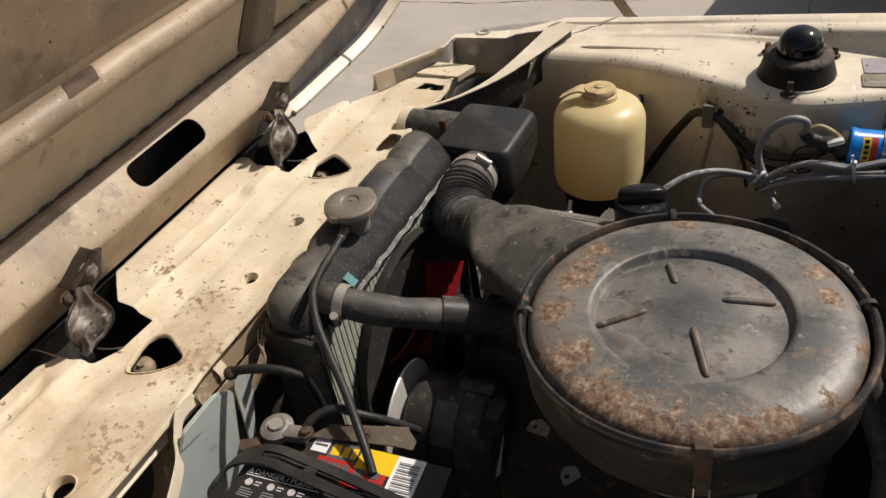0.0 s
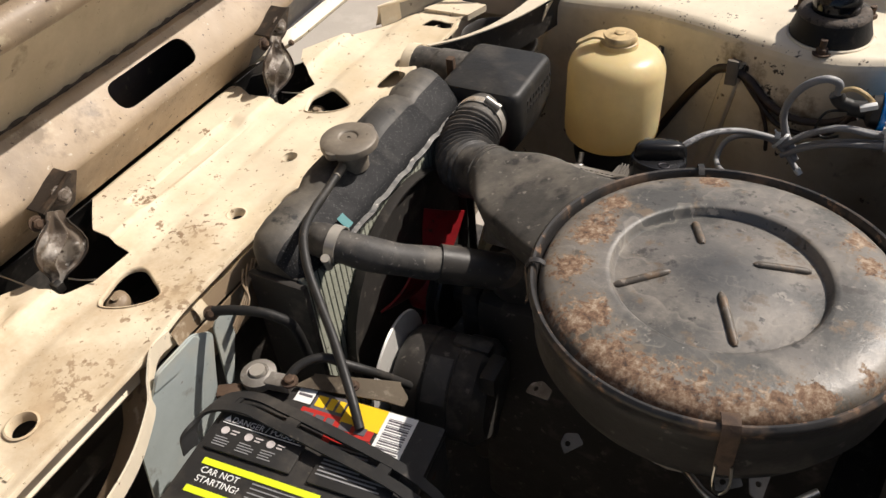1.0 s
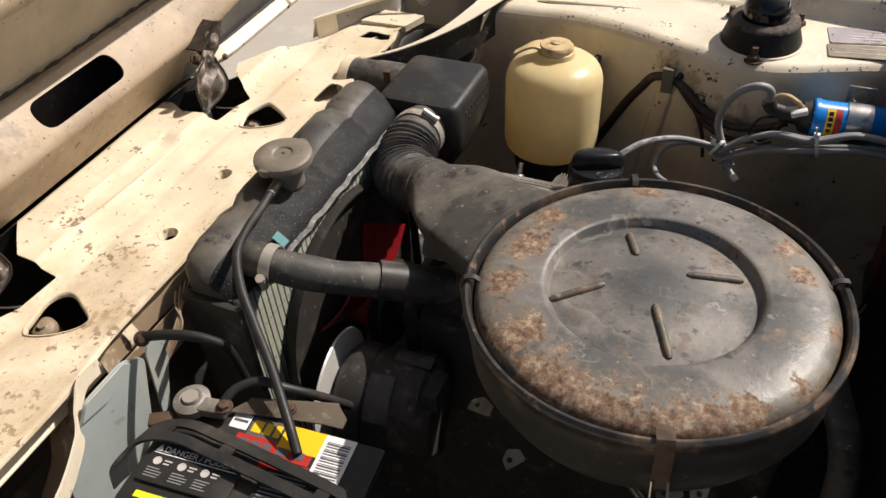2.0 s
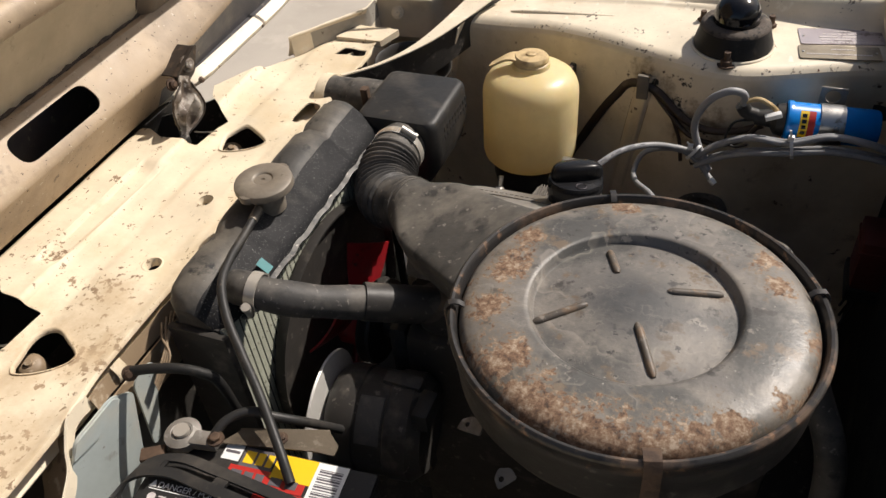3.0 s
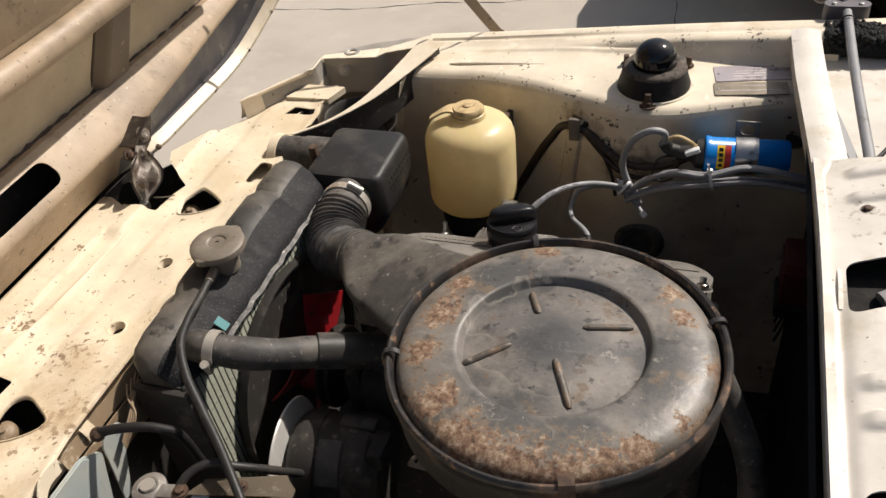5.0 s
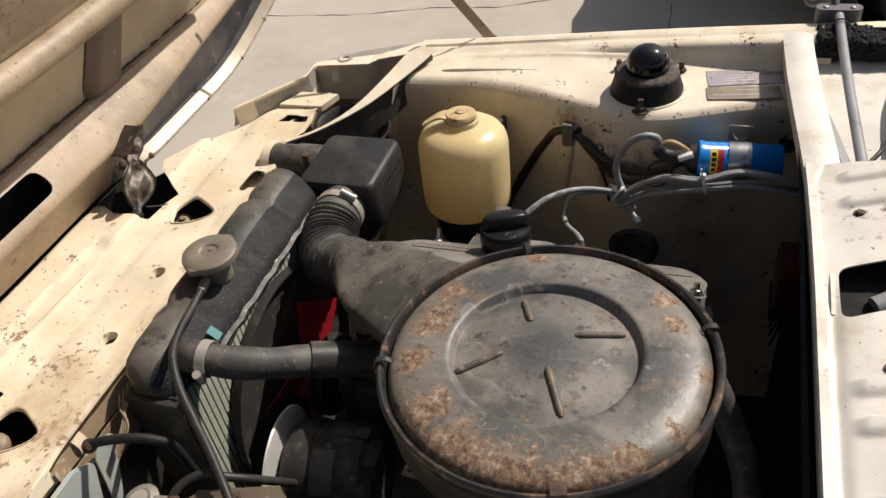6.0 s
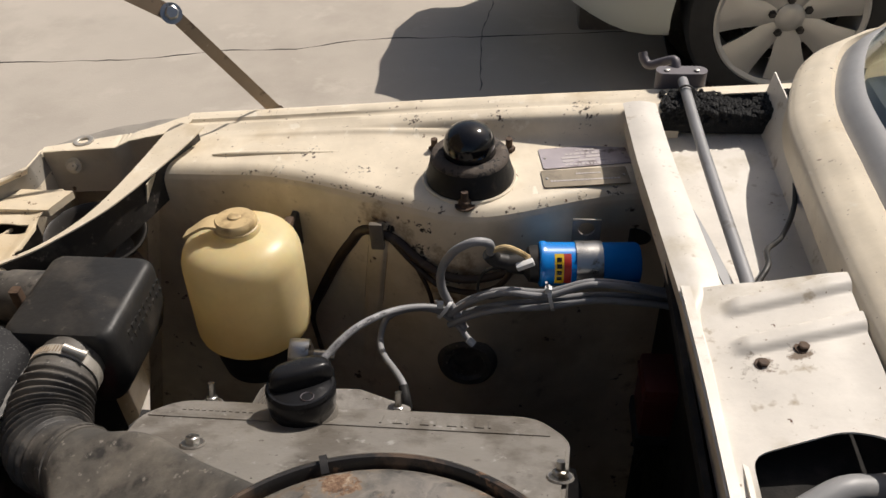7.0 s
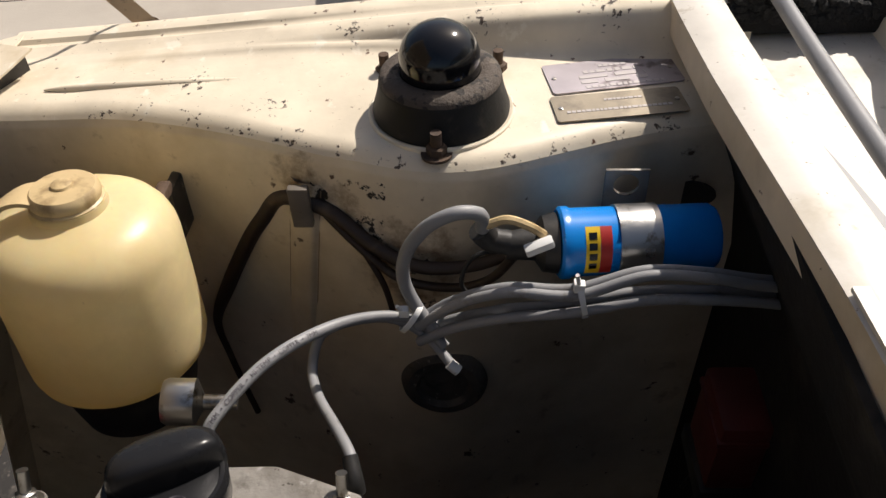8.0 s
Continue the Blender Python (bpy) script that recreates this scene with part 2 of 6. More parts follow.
# worn tan, darkened for the shade on stay, lip and flange web
SHADETAN = material("shaded_weathered_tan", (0.24, 0.175, 0.11), (((0.42, 0.35, 0.26), 30, 0.60, 0.05), ((0.12, 0.08, 0.05), 40, 0.60, 0.06)), 0.55, bump=0.12)
PRINT = material("faded_pale_print", (0.47, 0.43, 0.42), (), 0.5, bump=0.0)
GLOSS = material("glossy_black_plastic", (0.008, 0.008, 0.009), (), 0.12, bump=0.0, rough_var=0.04)
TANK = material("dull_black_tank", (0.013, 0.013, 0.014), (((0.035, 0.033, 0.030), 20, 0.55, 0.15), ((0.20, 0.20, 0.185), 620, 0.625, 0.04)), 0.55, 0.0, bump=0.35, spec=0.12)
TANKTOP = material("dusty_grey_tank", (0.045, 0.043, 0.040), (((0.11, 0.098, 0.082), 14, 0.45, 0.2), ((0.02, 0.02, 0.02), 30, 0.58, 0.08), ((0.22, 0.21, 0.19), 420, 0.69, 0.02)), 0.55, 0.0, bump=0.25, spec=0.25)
BRASS = material("dull_brown_cap", (0.17, 0.145, 0.115), (((0.22, 0.19, 0.15), 30, 0.5, 0.15), ((0.08, 0.065, 0.05), 60, 0.64, 0.05)), 0.5, 0.15, bump=0.08)
STEEL = material("bare_steel", (0.45, 0.44, 0.42), (((0.2, 0.17, 0.13), 60, 0.58, 0.1),), 0.32, 1.0, bump=0.1)
SPRING = material("dull_spring_steel", (0.34, 0.305, 0.265), (((0.12, 0.092, 0.070), 30, 0.47, 0.10), ((0.05, 0.035, 0.025), 60, 0.60, 0.05), ((0.55, 0.52, 0.48), 80, 0.62, 0.05)), 0.58, 0.15, bump=0.35)
RUSTY = material("rusty_bolt", (0.085, 0.052, 0.032), (((0.05, 0.03, 0.02), 60, 0.5, 0.1),), 0.75, 0.2, bump=0.5)
DARKRUST = material("dark_greasy_steel", (0.035, 0.026, 0.020), (((0.08, 0.055, 0.038), 40, 0.52, 0.1),), 0.55, 0.2, bump=0.3)
ALLOY = material("oxidised_aluminium", (0.245, 0.228, 0.203), (((0.15, 0.134, 0.113), 11, 0.47, 0.12), ((0.07, 0.058, 0.047), 16, 0.58, 0.10), ((0.36, 0.345, 0.32), 60, 0.62, 0.08), ((0.06, 0.05, 0.04), 120, 0.66, 0.03)), 0.5, 0.35, bump=0.3)
BOTTLE = material("aged_yellow_plastic", (0.84, 0.715, 0.415), (((0.79, 0.635, 0.325), 9, 0.48, 0.25), ((0.74, 0.60, 0.34), 24, 0.66, 0.10), ((0.58, 0.46, 0.27), 140, 0.70, 0.04)), 0.36, bump=0.30, bump_scale=22, rough_var=0.08)
BOTTLE.node_tree.nodes["Principled BSDF"].inputs["Subsurface Weight"].default_value = 0.20
BOTTLE.node_tree.nodes["Principled BSDF"].inputs["Subsurface Radius"].default_value = (0.05, 0.030, 0.012)
shade = BOTTLE.node_tree.nodes["Principled BSDF"]
glow = BOTTLE.node_tree.nodes.new("ShaderNodeBsdfTranslucent")
blend = BOTTLE.node_tree.nodes.new("ShaderNodeMixShader")
blend.inputs[0].default_value = 0.34
BOTTLE.node_tree.links.new(shade.inputs["Base Color"].links[0].from_socket, glow.inputs["Color"])
BOTTLE.node_tree.links.new(shade.outputs[0], blend.inputs[1])
BOTTLE.node_tree.links.new(glow.outputs[0], blend.inputs[2])
BOTTLE.node_tree.links.new(blend.outputs[0], BOTTLE.node_tree.nodes["Material Output"].inputs["Surface"])
BOTTLECAP = material("stained_yellow_plastic", (0.56, 0.42, 0.22), (((0.30, 0.21, 0.10), 40, 0.52, 0.15),), 0.45, bump=0.1)
BLUE = material("blue_enamel", (0.005, 0.20, 0.62), (), 0.25, bump=0.02, rough_var=0.05)
YELLOW = material("yellow_label", (0.78, 0.50, 0.012), (), 0.45, bump=0.0, vary=0.03)
REDP = material("red_print", (0.42, 0.02, 0.015), (), 0.45, bump=0.0)
FANRED = material("red_plastic", (0.26, 0.010, 0.014), (((0.16, 0.010, 0.012), 30, 0.55, 0.12), ((0.05, 0.02, 0.015), 60, 0.62, 0.06)), 0.4, bump=0.08)
WHITE = material("white_plastic", (0.75, 0.75, 0.73), (), 0.4, bump=0.0, vary=0.03)
GREYWIRE = material("grey_cable", (0.24, 0.24, 0.245), (((0.15, 0.14, 0.13), 40, 0.6, 0.1),), 0.5, bump=0.05)
DARKWIRE = material("dark_brown_cable", (0.030, 0.018, 0.012), (((0.07, 0.05, 0.035), 30, 0.56, 0.1),), 0.55, bump=0.3)
BLUEGREY = material("blue_grey_sheet", (0.36, 0.40, 0.39), (((0.44, 0.43, 0.37), 10, 0.5, 0.2), ((0.20, 0.19, 0.16), 22, 0.60, 0.1), (RUST, 55, 0.67, 0.03)), 0.5, bump=0.08)
CONCRETE = material("concrete", (0.42, 0.375, 0.315), (((0.34, 0.30, 0.25), 1.3, 0.5, 0.2), ((0.47, 0.42, 0.355), 5, 0.58, 0.15)), 0.85, bump=0.4, bump_scale=90, vary_scale=0.8)
FOAM = material("black_foam", (0.012, 0.012, 0.012), (), 0.9, bump=1.0, bump_scale=400)
PLATE = material("engraved_plate", (0.42, 0.38, 0.40), (((0.2, 0.17, 0.17), 40, 0.55, 0.1),), 0.4, 0.5, bump=0.05)
GREYPAINT = material("dark_grey_print", (0.10, 0.09, 0.10), (), 0.5, bump=0.0)
CARPAINT = material("pale_silver_paint", (0.50, 0.52, 0.47), (), 0.28, 0.15, bump=0.0, coat=0.4, vary=0.015, vary_scale=3, rough_var=0.01)
TYRE = material("tyre_rubber", (0.02, 0.02, 0.02), (), 0.8, bump=0.3)
RIM = material("silver_alloy", (0.46, 0.455, 0.43), (), 0.4, 0.5, bump=0.02, vary=0.04)
GREYCAP = material("dark_grey_strip", (0.25, 0.25, 0.25), (), 0.5, bump=0.1)
CLEAR = bpy.data.materials.new("window_glass")
CLEAR.use_nodes = True
CLEAR.node_tree.nodes["Principled BSDF"].inputs["Transmission Weight"].default_value = 1.0
CLEAR.node_tree.nodes["Principled BSDF"].inputs["Roughness"].default_value = 0.02
CLEAR.node_tree.nodes["Principled BSDF"].inputs["Base Color"].default_value = (0.8, 0.88, 0.86, 1)


# ---- builders ----
def thing(name, at=(0, 0, 0), label="", category="", group="", kind=""):
    ob = new(name)
    ob.empty_display_size = 0.02
    ob.location = at
    return tagged(ob, label, category, group, kind)


def part(name, bm, mat, parent=None, label="", smooth=40):
    me = bpy.data.meshes.new(name)
    bmesh.ops.recalc_face_normals(bm, faces=bm.faces)
    bm.to_mesh(me)
    bm.free()
    for m in (mat if isinstance(mat, (list, tuple)) else (mat,)):
        me.materials.append(m)
    if smooth:
        me.shade_smooth()
        me.set_sharp_from_angle(angle=radians(smooth))
    ob = new(name, me)
    if parent:
        ob.parent = parent
        chain, p = Matrix.Identity(4), parent
        while p:
            chain = p.matrix_parent_inverse @ p.matrix_basis @ chain if p.parent else p.matrix_basis @ chain
            p = p.parent
        ob.matrix_parent_inverse = chain.inverted()
    if label:
        ob["label"] = label
    return ob


def box(lo, hi, bevel=0.0, m=None, bm=None):
    bm = bm or bmesh.new()
    c = [(a + b) / 2 for a, b in zip(lo, hi)]
    s = [abs(b - a) for a, b in zip(lo, hi)]
    made = bmesh.ops.create_cube(bm, size=1, matrix=(m or Matrix()) @ Matrix.Translation(c) @ Matrix.Diagonal((*s, 1)))["verts"]
    if bevel:
        edges = {e for v in made for e in v.link_edges}
        bmesh.ops.bevel(bm, geom=list(edges), offset=bevel, segments=2, profile=0.6, affect="EDGES")
    return bm


def lathe(profile, n=48, m=None, bm=None):
    """A turned solid: profile rows of (radius, height) along z."""
    bm = bm or bmesh.new()
    m = m or Matrix()
    rings = []
    for r, z in profile:
        if r < 1e-5:
            rings.append([bm.verts.new(m @ Vector((0, 0, z)))])
        else:
            rings.append([bm.verts.new(m @ Vector((r * math.cos(2 * math.pi * i / n), r * math.sin(2 * math.pi * i / n), z))) for i in range(n)])
    for a, b in zip(rings, rings[1:]):
        for i in range(n):
            j = (i + 1) % n
            if len(a) == 1 and len(b) == 1:
                continue
            if len(a) == 1:
                bm.faces.new((a[0], b[i], b[j]))
            elif len(b) == 1:
                bm.faces.new((a[i], a[j], b[0]))
            else:
                bm.faces.new((a[i], a[j], b[j], b[i]))
    return bm


def axis(at, way, roll=0):
    """A pose whose z points along way."""
    return Matrix.Translation(at) @ Vector(way).to_track_quat("Z", "Y").to_matrix().to_4x4() @ pose(0, 0, 0, 0, 0, roll)


def leaning(at, way):
    """A pose whose z leans from upright to way, with x and y kept as near the world's as can be."""
    return Matrix.Translation(at) @ Vector((0, 0, 1)).rotation_difference(Vector(way)).to_matrix().to_4x4()


def spline(pts, per=10):
    """Catmull-Rom points through pts."""
    p = [Vector(q) for q in pts]
    p = [2 * p[0] - p[1], *p, 2 * p[-1] - p[-2]]
    out = []
    for i in range(1, len(p) - 2):
        a, b, c, d = p[i - 1:i + 3]
        for k in range(per):
            t = k / per
            out.append(0.5 * (2 * b + (c - a) * t + (2 * a - 5 * b + 4 * c - d) * t * t + (3 * b - a - 3 * c + d) * t ** 3))
    out.append(p[-2])
    return out


def tube(pts, radius, n=12, per=10, caps=True, bm=None, smooth=True, squash=None):
    """A pipe along pts; radius: a number, or a function of the way along (0 to 1)."""
    bm = bm or bmesh.new()
    line = spline(pts, per) if smooth else [Vector(q) for q in pts]
    rad = radius if callable(radius) else (lambda s: radius)
    up = None
    rings = []
    for i, q in enumerate(line):
        way = (line[min(i + 1, len(line) - 1)] - line[max(i - 1, 0)]).normalized()
        if up is None:
            up = way.orthogonal().normalized() if squash is None else Vector(squash[0])
        up = (up - way * up.dot(way)).normalized()
        side = way.cross(up)
        r = rad(i / (len(line) - 1))
        k = squash[1](i / (len(line) - 1)) if squash else 1.0
        rings.append([bm.verts.new(q + (up * math.cos(2 * math.pi * j / n) * k + side * math.sin(2 * math.pi * j / n)) * r) for j in range(n)])
    for a, b in zip(rings, rings[1:]):
        for j in range(n):
            k = (j + 1) % n
            bm.faces.new((a[j], a[k], b[k], b[j]))
    if caps:
        bm.faces.new(rings[0][::-1])
        bm.faces.new(rings[-1])
    return bm


def surface(f, nu, nv, thick=0.0015, bm=None):
    """A sheet with thickness: f(u, v) gives a place for u and v from 0 to 1."""
    bm = bm or bmesh.new()
    g = [[Vector(f(i / nu, j / nv)) for j in range(nv + 1)] for i in range(nu + 1)]
    top, low = [], []
    for i in range(nu + 1):
        rt, rl = [], []
        for j in range(nv + 1):
            du = g[min(i + 1, nu)][j] - g[max(i - 1, 0)][j]
            dv = g[i][min(j + 1, nv)] - g[i][max(j - 1, 0)]
            nrm = du.cross(dv).normalized()
            rt.append(bm.verts.new(g[i][j]))
            rl.append(bm.verts.new(g[i][j] - nrm * thick))
        top.append(rt)
        low.append(rl)
    for i in range(nu):
        for j in range(nv):
            bm.faces.new((top[i][j], top[i + 1][j], top[i + 1][j + 1], top[i][j + 1]))
            bm.faces.new((low[i][j], low[i][j + 1], low[i + 1][j + 1], low[i + 1][j]))
    for j in range(nv):
        bm.faces.new((top[0][j], top[0][j + 1], low[0][j + 1], low[0][j]))
        bm.faces.new((top[nu][j + 1], top[nu][j], low[nu][j], low[nu][j + 1]))
    for i in range(nu):
        bm.faces.new((top[i + 1][0], top[i][0], low[i][0], low[i + 1][0]))
        bm.faces.new((top[i][nv], top[i + 1][nv], low[i + 1][nv], low[i][nv]))
    return bm


def along(rows, s):
    """Straight interpolation in rows of (key, value...)."""
    if s <= rows[0][0]:
        return rows[0][1:] if len(rows[0]) > 2 else rows[0][1]
    for a, b in zip(rows, rows[1:]):
        if s <= b[0]:
            k = (s - a[0]) / (b[0] - a[0])
            v = [p + (q - p) * k for p, q in zip(a[1:], b[1:])]
            return v if len(v) > 1 else v[0]
    return rows[-1][1:] if len(rows[-1]) > 2 else rows[-1][1]


def ease(k):
    k = min(1, max(0, k))
    return k * k * (3 - 2 * k)


def prism(corners, lo, hi, round_to=0.0, m=None, steps=5, bm=None):
    """An upright block over a rounded outline of (x, y) corners."""
    bm = bm or bmesh.new()
    m = m or Matrix()
    pts = []
    c = [Vector((*p, 0)) for p in corners]
    for i, q in enumerate(c):
        a, b = c[i - 1], c[(i + 1) % len(c)]
        if not round_to:
            pts.append(q)
            continue
        r = min(round_to, (a - q).length * 0.48, (b - q).length * 0.48)
        s, e = q + (a - q).normalized() * r, q + (b - q).normalized() * r
        for k in range(steps + 1):
            t = k / steps
            pts.append(s * (1 - t) ** 2 + q * 2 * t * (1 - t) + e * t * t)
    low = [bm.verts.new(m @ Vector((p.x, p.y, lo))) for p in pts]
    top = [bm.verts.new(m @ Vector((p.x, p.y, hi))) for p in pts]
    bm.faces.new(low[::-1])
    bm.faces.new(top)
    for i in range(len(pts)):
        j = (i + 1) % len(pts)
        bm.faces.new((low[i], low[j], top[j], top[i]))
    return bm


def cut(ob, cutter):
    """Take the closed bmesh cutter out of a mesh object, for good."""
    me = bpy.data.meshes.new("cutter")
    bmesh.ops.recalc_face_normals(cutter, faces=cutter.faces)
    cutter.to_mesh(me)
    cutter.free()
    tool = new("cutter", me)
    mod = ob.modifiers.new("cut", "BOOLEAN")
    mod.operation, mod.object, mod.solver = "DIFFERENCE", tool, "EXACT"
    deps = bpy.context.evaluated_depsgraph_get()
    deps.update()
    made = bpy.data.meshes.new_from_object(ob.evaluated_get(deps))
    ob.modifiers.clear()
    old = ob.data
    ob.data = made
    made.name = old.name
    bpy.data.meshes.remove(old)
    bpy.data.objects.remove(tool)
    bpy.data.meshes.remove(me)
    made.shade_smooth()
    made.set_sharp_from_angle(angle=radians(40))
    return ob


def nut(at, way, r=0.008, stud=0.012, parent=None, mat=None, name="nut"):
    m = axis(at, way)
    bm = lathe(((0, 0), (r, 0), (r, r * 0.9), (r * 0.8, r * 1.05), (0, r * 1.05)), 6, m)
    lathe(((r * 0.55, 0), (r * 0.55, stud), (0, stud)), 10, m, bm)
    lathe(((0, -0.001), (r * 1.5, -0.001), (r * 1.5, 0.0015), (0, 0.0015)), 16, m, bm)
    return part(name, bm, mat or RUSTY, parent)

# ---- ground ----
bm = bmesh.new()
bmesh.ops.create_grid(bm, x_segments=4, y_segments=4, size=60)
ground = tagged(part("ground", bm, CONCRETE, smooth=0), "sunlit pale concrete driveway with hairline cracks", "ground", kind="structure")
for pts in (((-2.4, 2.52, 0), (-1.3, 2.60, 0), (-0.83, 2.64, 0), (-0.5, 2.72, 0), (-0.2, 2.74, 0), (0.1, 2.83, 0), (0.6, 2.87, 0), (1.4, 2.95, 0)), ((0.62, 3.6, 0), (0.60, 3.2, 0), (0.57, 2.86, 0), (0.60, 2.4, 0))):
    random.seed(4)
    line = [q + Vector((random.uniform(-0.006, 0.006), random.uniform(-0.006, 0.006), 0)) for q in spline(pts, 8)]
    part("crack", tube(line, lambda s: 0.0020 + 0.0012 * math.sin(s * 60), 6, smooth=False), BLACKM, ground)

# ---- the old car's body ----
car = thing("old_car", (0.4, 0, 0), "cream-painted old saloon with its engine bay open", "car")

LEDGE = 0.884
FOLD = ((0.20, 0.575), (0.305, 0.568), (0.413, 0.560), (0.522, 0.530), (0.574, 0.512), (0.625, 0.489), (0.673, 0.470), (0.718, 0.464), (0.750, 0.470), (0.81, 0.493), (0.877, 0.518), (0.96, 0.535))
CREST = ((0.10, 0.690, 0.868), (0.20, 0.716, 0.872), (0.30, 0.722, 0.876), (0.40, 0.720, 0.884), (0.60, 0.707, 0.907), (0.80, 0.696, 0.928), (0.95, 0.688, 0.941), (1.3, 0.70, 0.957))


def fold_y(x):
    return sum(along(FOLD, x + d) for d in (-0.03, -0.015, 0, 0.015, 0.03)) / 5


def crest(x):
    return [sum(c) / 5 for c in zip(*(along(CREST, x + d) for d in (-0.06, -0.03, 0, 0.03, 0.06)))]


def wing_section(x):
    """The far wing from the bottom of the inner wall over the shelf and the gutter to the outer edge: rows of (y, z)."""
    fy = fold_y(x)
    cy, cz = crest(x)
    shelf = LEDGE - 0.012 * ease((0.5 - x) / 0.25) + 0.004 * ease((x - 0.6) / 0.05)
    rows = [(fy + 0.012, 0.16), (fy + 0.008, 0.50), (fy + 0.004, 0.70), (fy, 0.80), (fy, shelf - 0.026)]
    for k in range(1, 6):
        a = math.pi / 2 * k / 5
        rows.append((fy + 0.024 * (1 - math.cos(a)), shelf - 0.024 + 0.024 * math.sin(a)))
    step = ease((x - 0.50) / 0.22)
    flat = lambda y: shelf + (cz - 0.006 - shelf) * (y - fy - 0.024) / (cy - 0.046 - fy - 0.024)
    for dy, deep in ((-0.100, shelf + 0.001), (-0.074, shelf + 0.0015), (-0.066, shelf + 0.003), (-0.060, shelf + 0.008), (-0.054, cz - 0.016), (-0.050, cz - 0.010)):
        rows.append((cy + dy, flat(cy + dy) + (deep - flat(cy + dy)) * step - 0.0022 * (1 - step) * (-0.075 < dy < -0.06) * ease((x - 0.33) / 0.08)))
    rows += [(cy - 0.046, cz - 0.006), (cy - 0.030, cz - 0.003), (cy - 0.026, cz - 0.0055 + 0.002 * step), (cy - 0.020, cz - 0.005 + 0.003 * step), (cy - 0.016, cz - 0.001), (cy, cz), (cy + 0.010, cz - 0.004), (cy + 0.035, cz - 0.035), (cy + 0.050, cz - 0.12), (cy + 0.055, 0.55), (cy + 0.03, 0.25)]
    return rows


def wing(u, v, x0=0.262, x1=0.984):
    x = x0 + (x1 - x0) * u
    rows = wing_section(x)
    s = v * (len(rows) - 1)
    i = min(int(s), len(rows) - 2)
    k = s - i
    y, z = rows[i][0] + (rows[i + 1][0] - rows[i][0]) * k, rows[i][1] + (rows[i + 1][1] - rows[i][1]) * k
    return x, y, z


def inner(u, v):
    """The inner wall; its front edge runs forward towards the ground."""
    x, y, z = wing(u, v * low)
    return x - 0.27 * max(0, 0.86 - z) * (1 - u), y, z


nsec = len(wing_section(0.5)) - 1
low = 6 / nsec
part("inner_wall", surface(inner, 66, 24, 0.002), WALLP, car, "grimy cream inner wing wall stained brown by oil")
part("wing_top", surface(lambda u, v: wing(u, low + v * (1 - low)), 72, (nsec - 6) * 2, 0.002), PAINT, car, "cream wing shelf and gutter with chipped spots")

# shallow upright swage below the harness clip
def wall_swage(u, v):
    z = 0.846 - 0.30 * v
    x = 0.577 + 0.030 * u - 0.16 * (0.846 - z)
    slant = 0.27 * max(0, 0.86 - z)
    at = fold_y((x + 1.363 * slant) / (1 + slant / 0.722))
    return x, at + 0.004 * max(0, 0.8 - z) / 0.1 + 0.0015 - 0.0055 * ease(3.5 * min(u, 1 - u)), z


part("wall_swage", surface(wall_swage, 14, 20, 0.001), WALLP, car)
for u in (0.03, 0.97):
    part("swage_crease", tube([Vector(wall_swage(u, v)) + Vector((0, -0.0004, 0)) for v in np.linspace(0.02, 0.95, 12)], 0.0011, 6, 3), SHADETAN, car)

# the wing behind the bulkhead, from the gutter outwards
def rear_wing(u, v):
    x = 0.984 + 0.44 * u
    rows = wing_section(x)[-7:]
    t = v * (len(rows) - 1)
    i = min(int(t), len(rows) - 2)
    return (x, *(p + (q - p) * (t - i) for p, q in zip(rows[i], rows[i + 1])))


part("rear_wing", surface(rear_wing, 24, 18, 0.002), PAINT, car)

part("shelf_ridge", tube(((0.335, 0.604, LEDGE - 0.0075), (0.42, 0.604, LEDGE - 0.0040), (0.50, 0.603, LEDGE - 0.0012), (0.580, 0.602, LEDGE - 0.0012)), lambda s: 0.0045 * min(1, 8 * s + 0.2, 5 * (1 - s) + 0.2), 12, 8), PAINT, car)

# the strut mount ring on the shelf
part("mount_ring", lathe(((0.055, 0.0), (0.0605, 0.002), (0.062, 0.001), (0.063, -0.004), (0.055, -0.004)), 48, Matrix.Translation((0.708, 0.546, LEDGE + 0.005))), PAINT, car)

# nose: the lamp pocket's walls, the flange on top of them and the outer skin
POCKET = ((-0.002, 0.420, 0.884), (0.083, 0.549, 0.882), (0.074, 0.606, 0.873), (0.175, 0.630, 0.868), (0.190, 0.648, 0.869), (0.270, 0.670, 0.876))
FOOT = ((-0.016, 0.428, 0.842), (0.066, 0.560, 0.838), (0.062, 0.612, 0.796), (0.170, 0.632, 0.790), (0.186, 0.650, 0.790), (0.262, 0.672, 0.79))
EDGEW = (0.006, 0.010, 0.016, 0.038, 0.024, 0.050)


def rail_point(rows, u):
    t = u * (len(rows) - 1)
    i = min(int(t), len(rows) - 2)
    return Vector(rows[i]).lerp(Vector(rows[i + 1]), t - i)


def pocket_edge(u):
    t = u * (len(EDGEW) - 1)
    i = min(int(t), len(EDGEW) - 2)
    w = EDGEW[i] + (EDGEW[i + 1] - EDGEW[i]) * (t - i)
    q = rail_point(POCKET, u)
    return q + Vector((-w * 0.35 * (1 - u), w, -0.001))


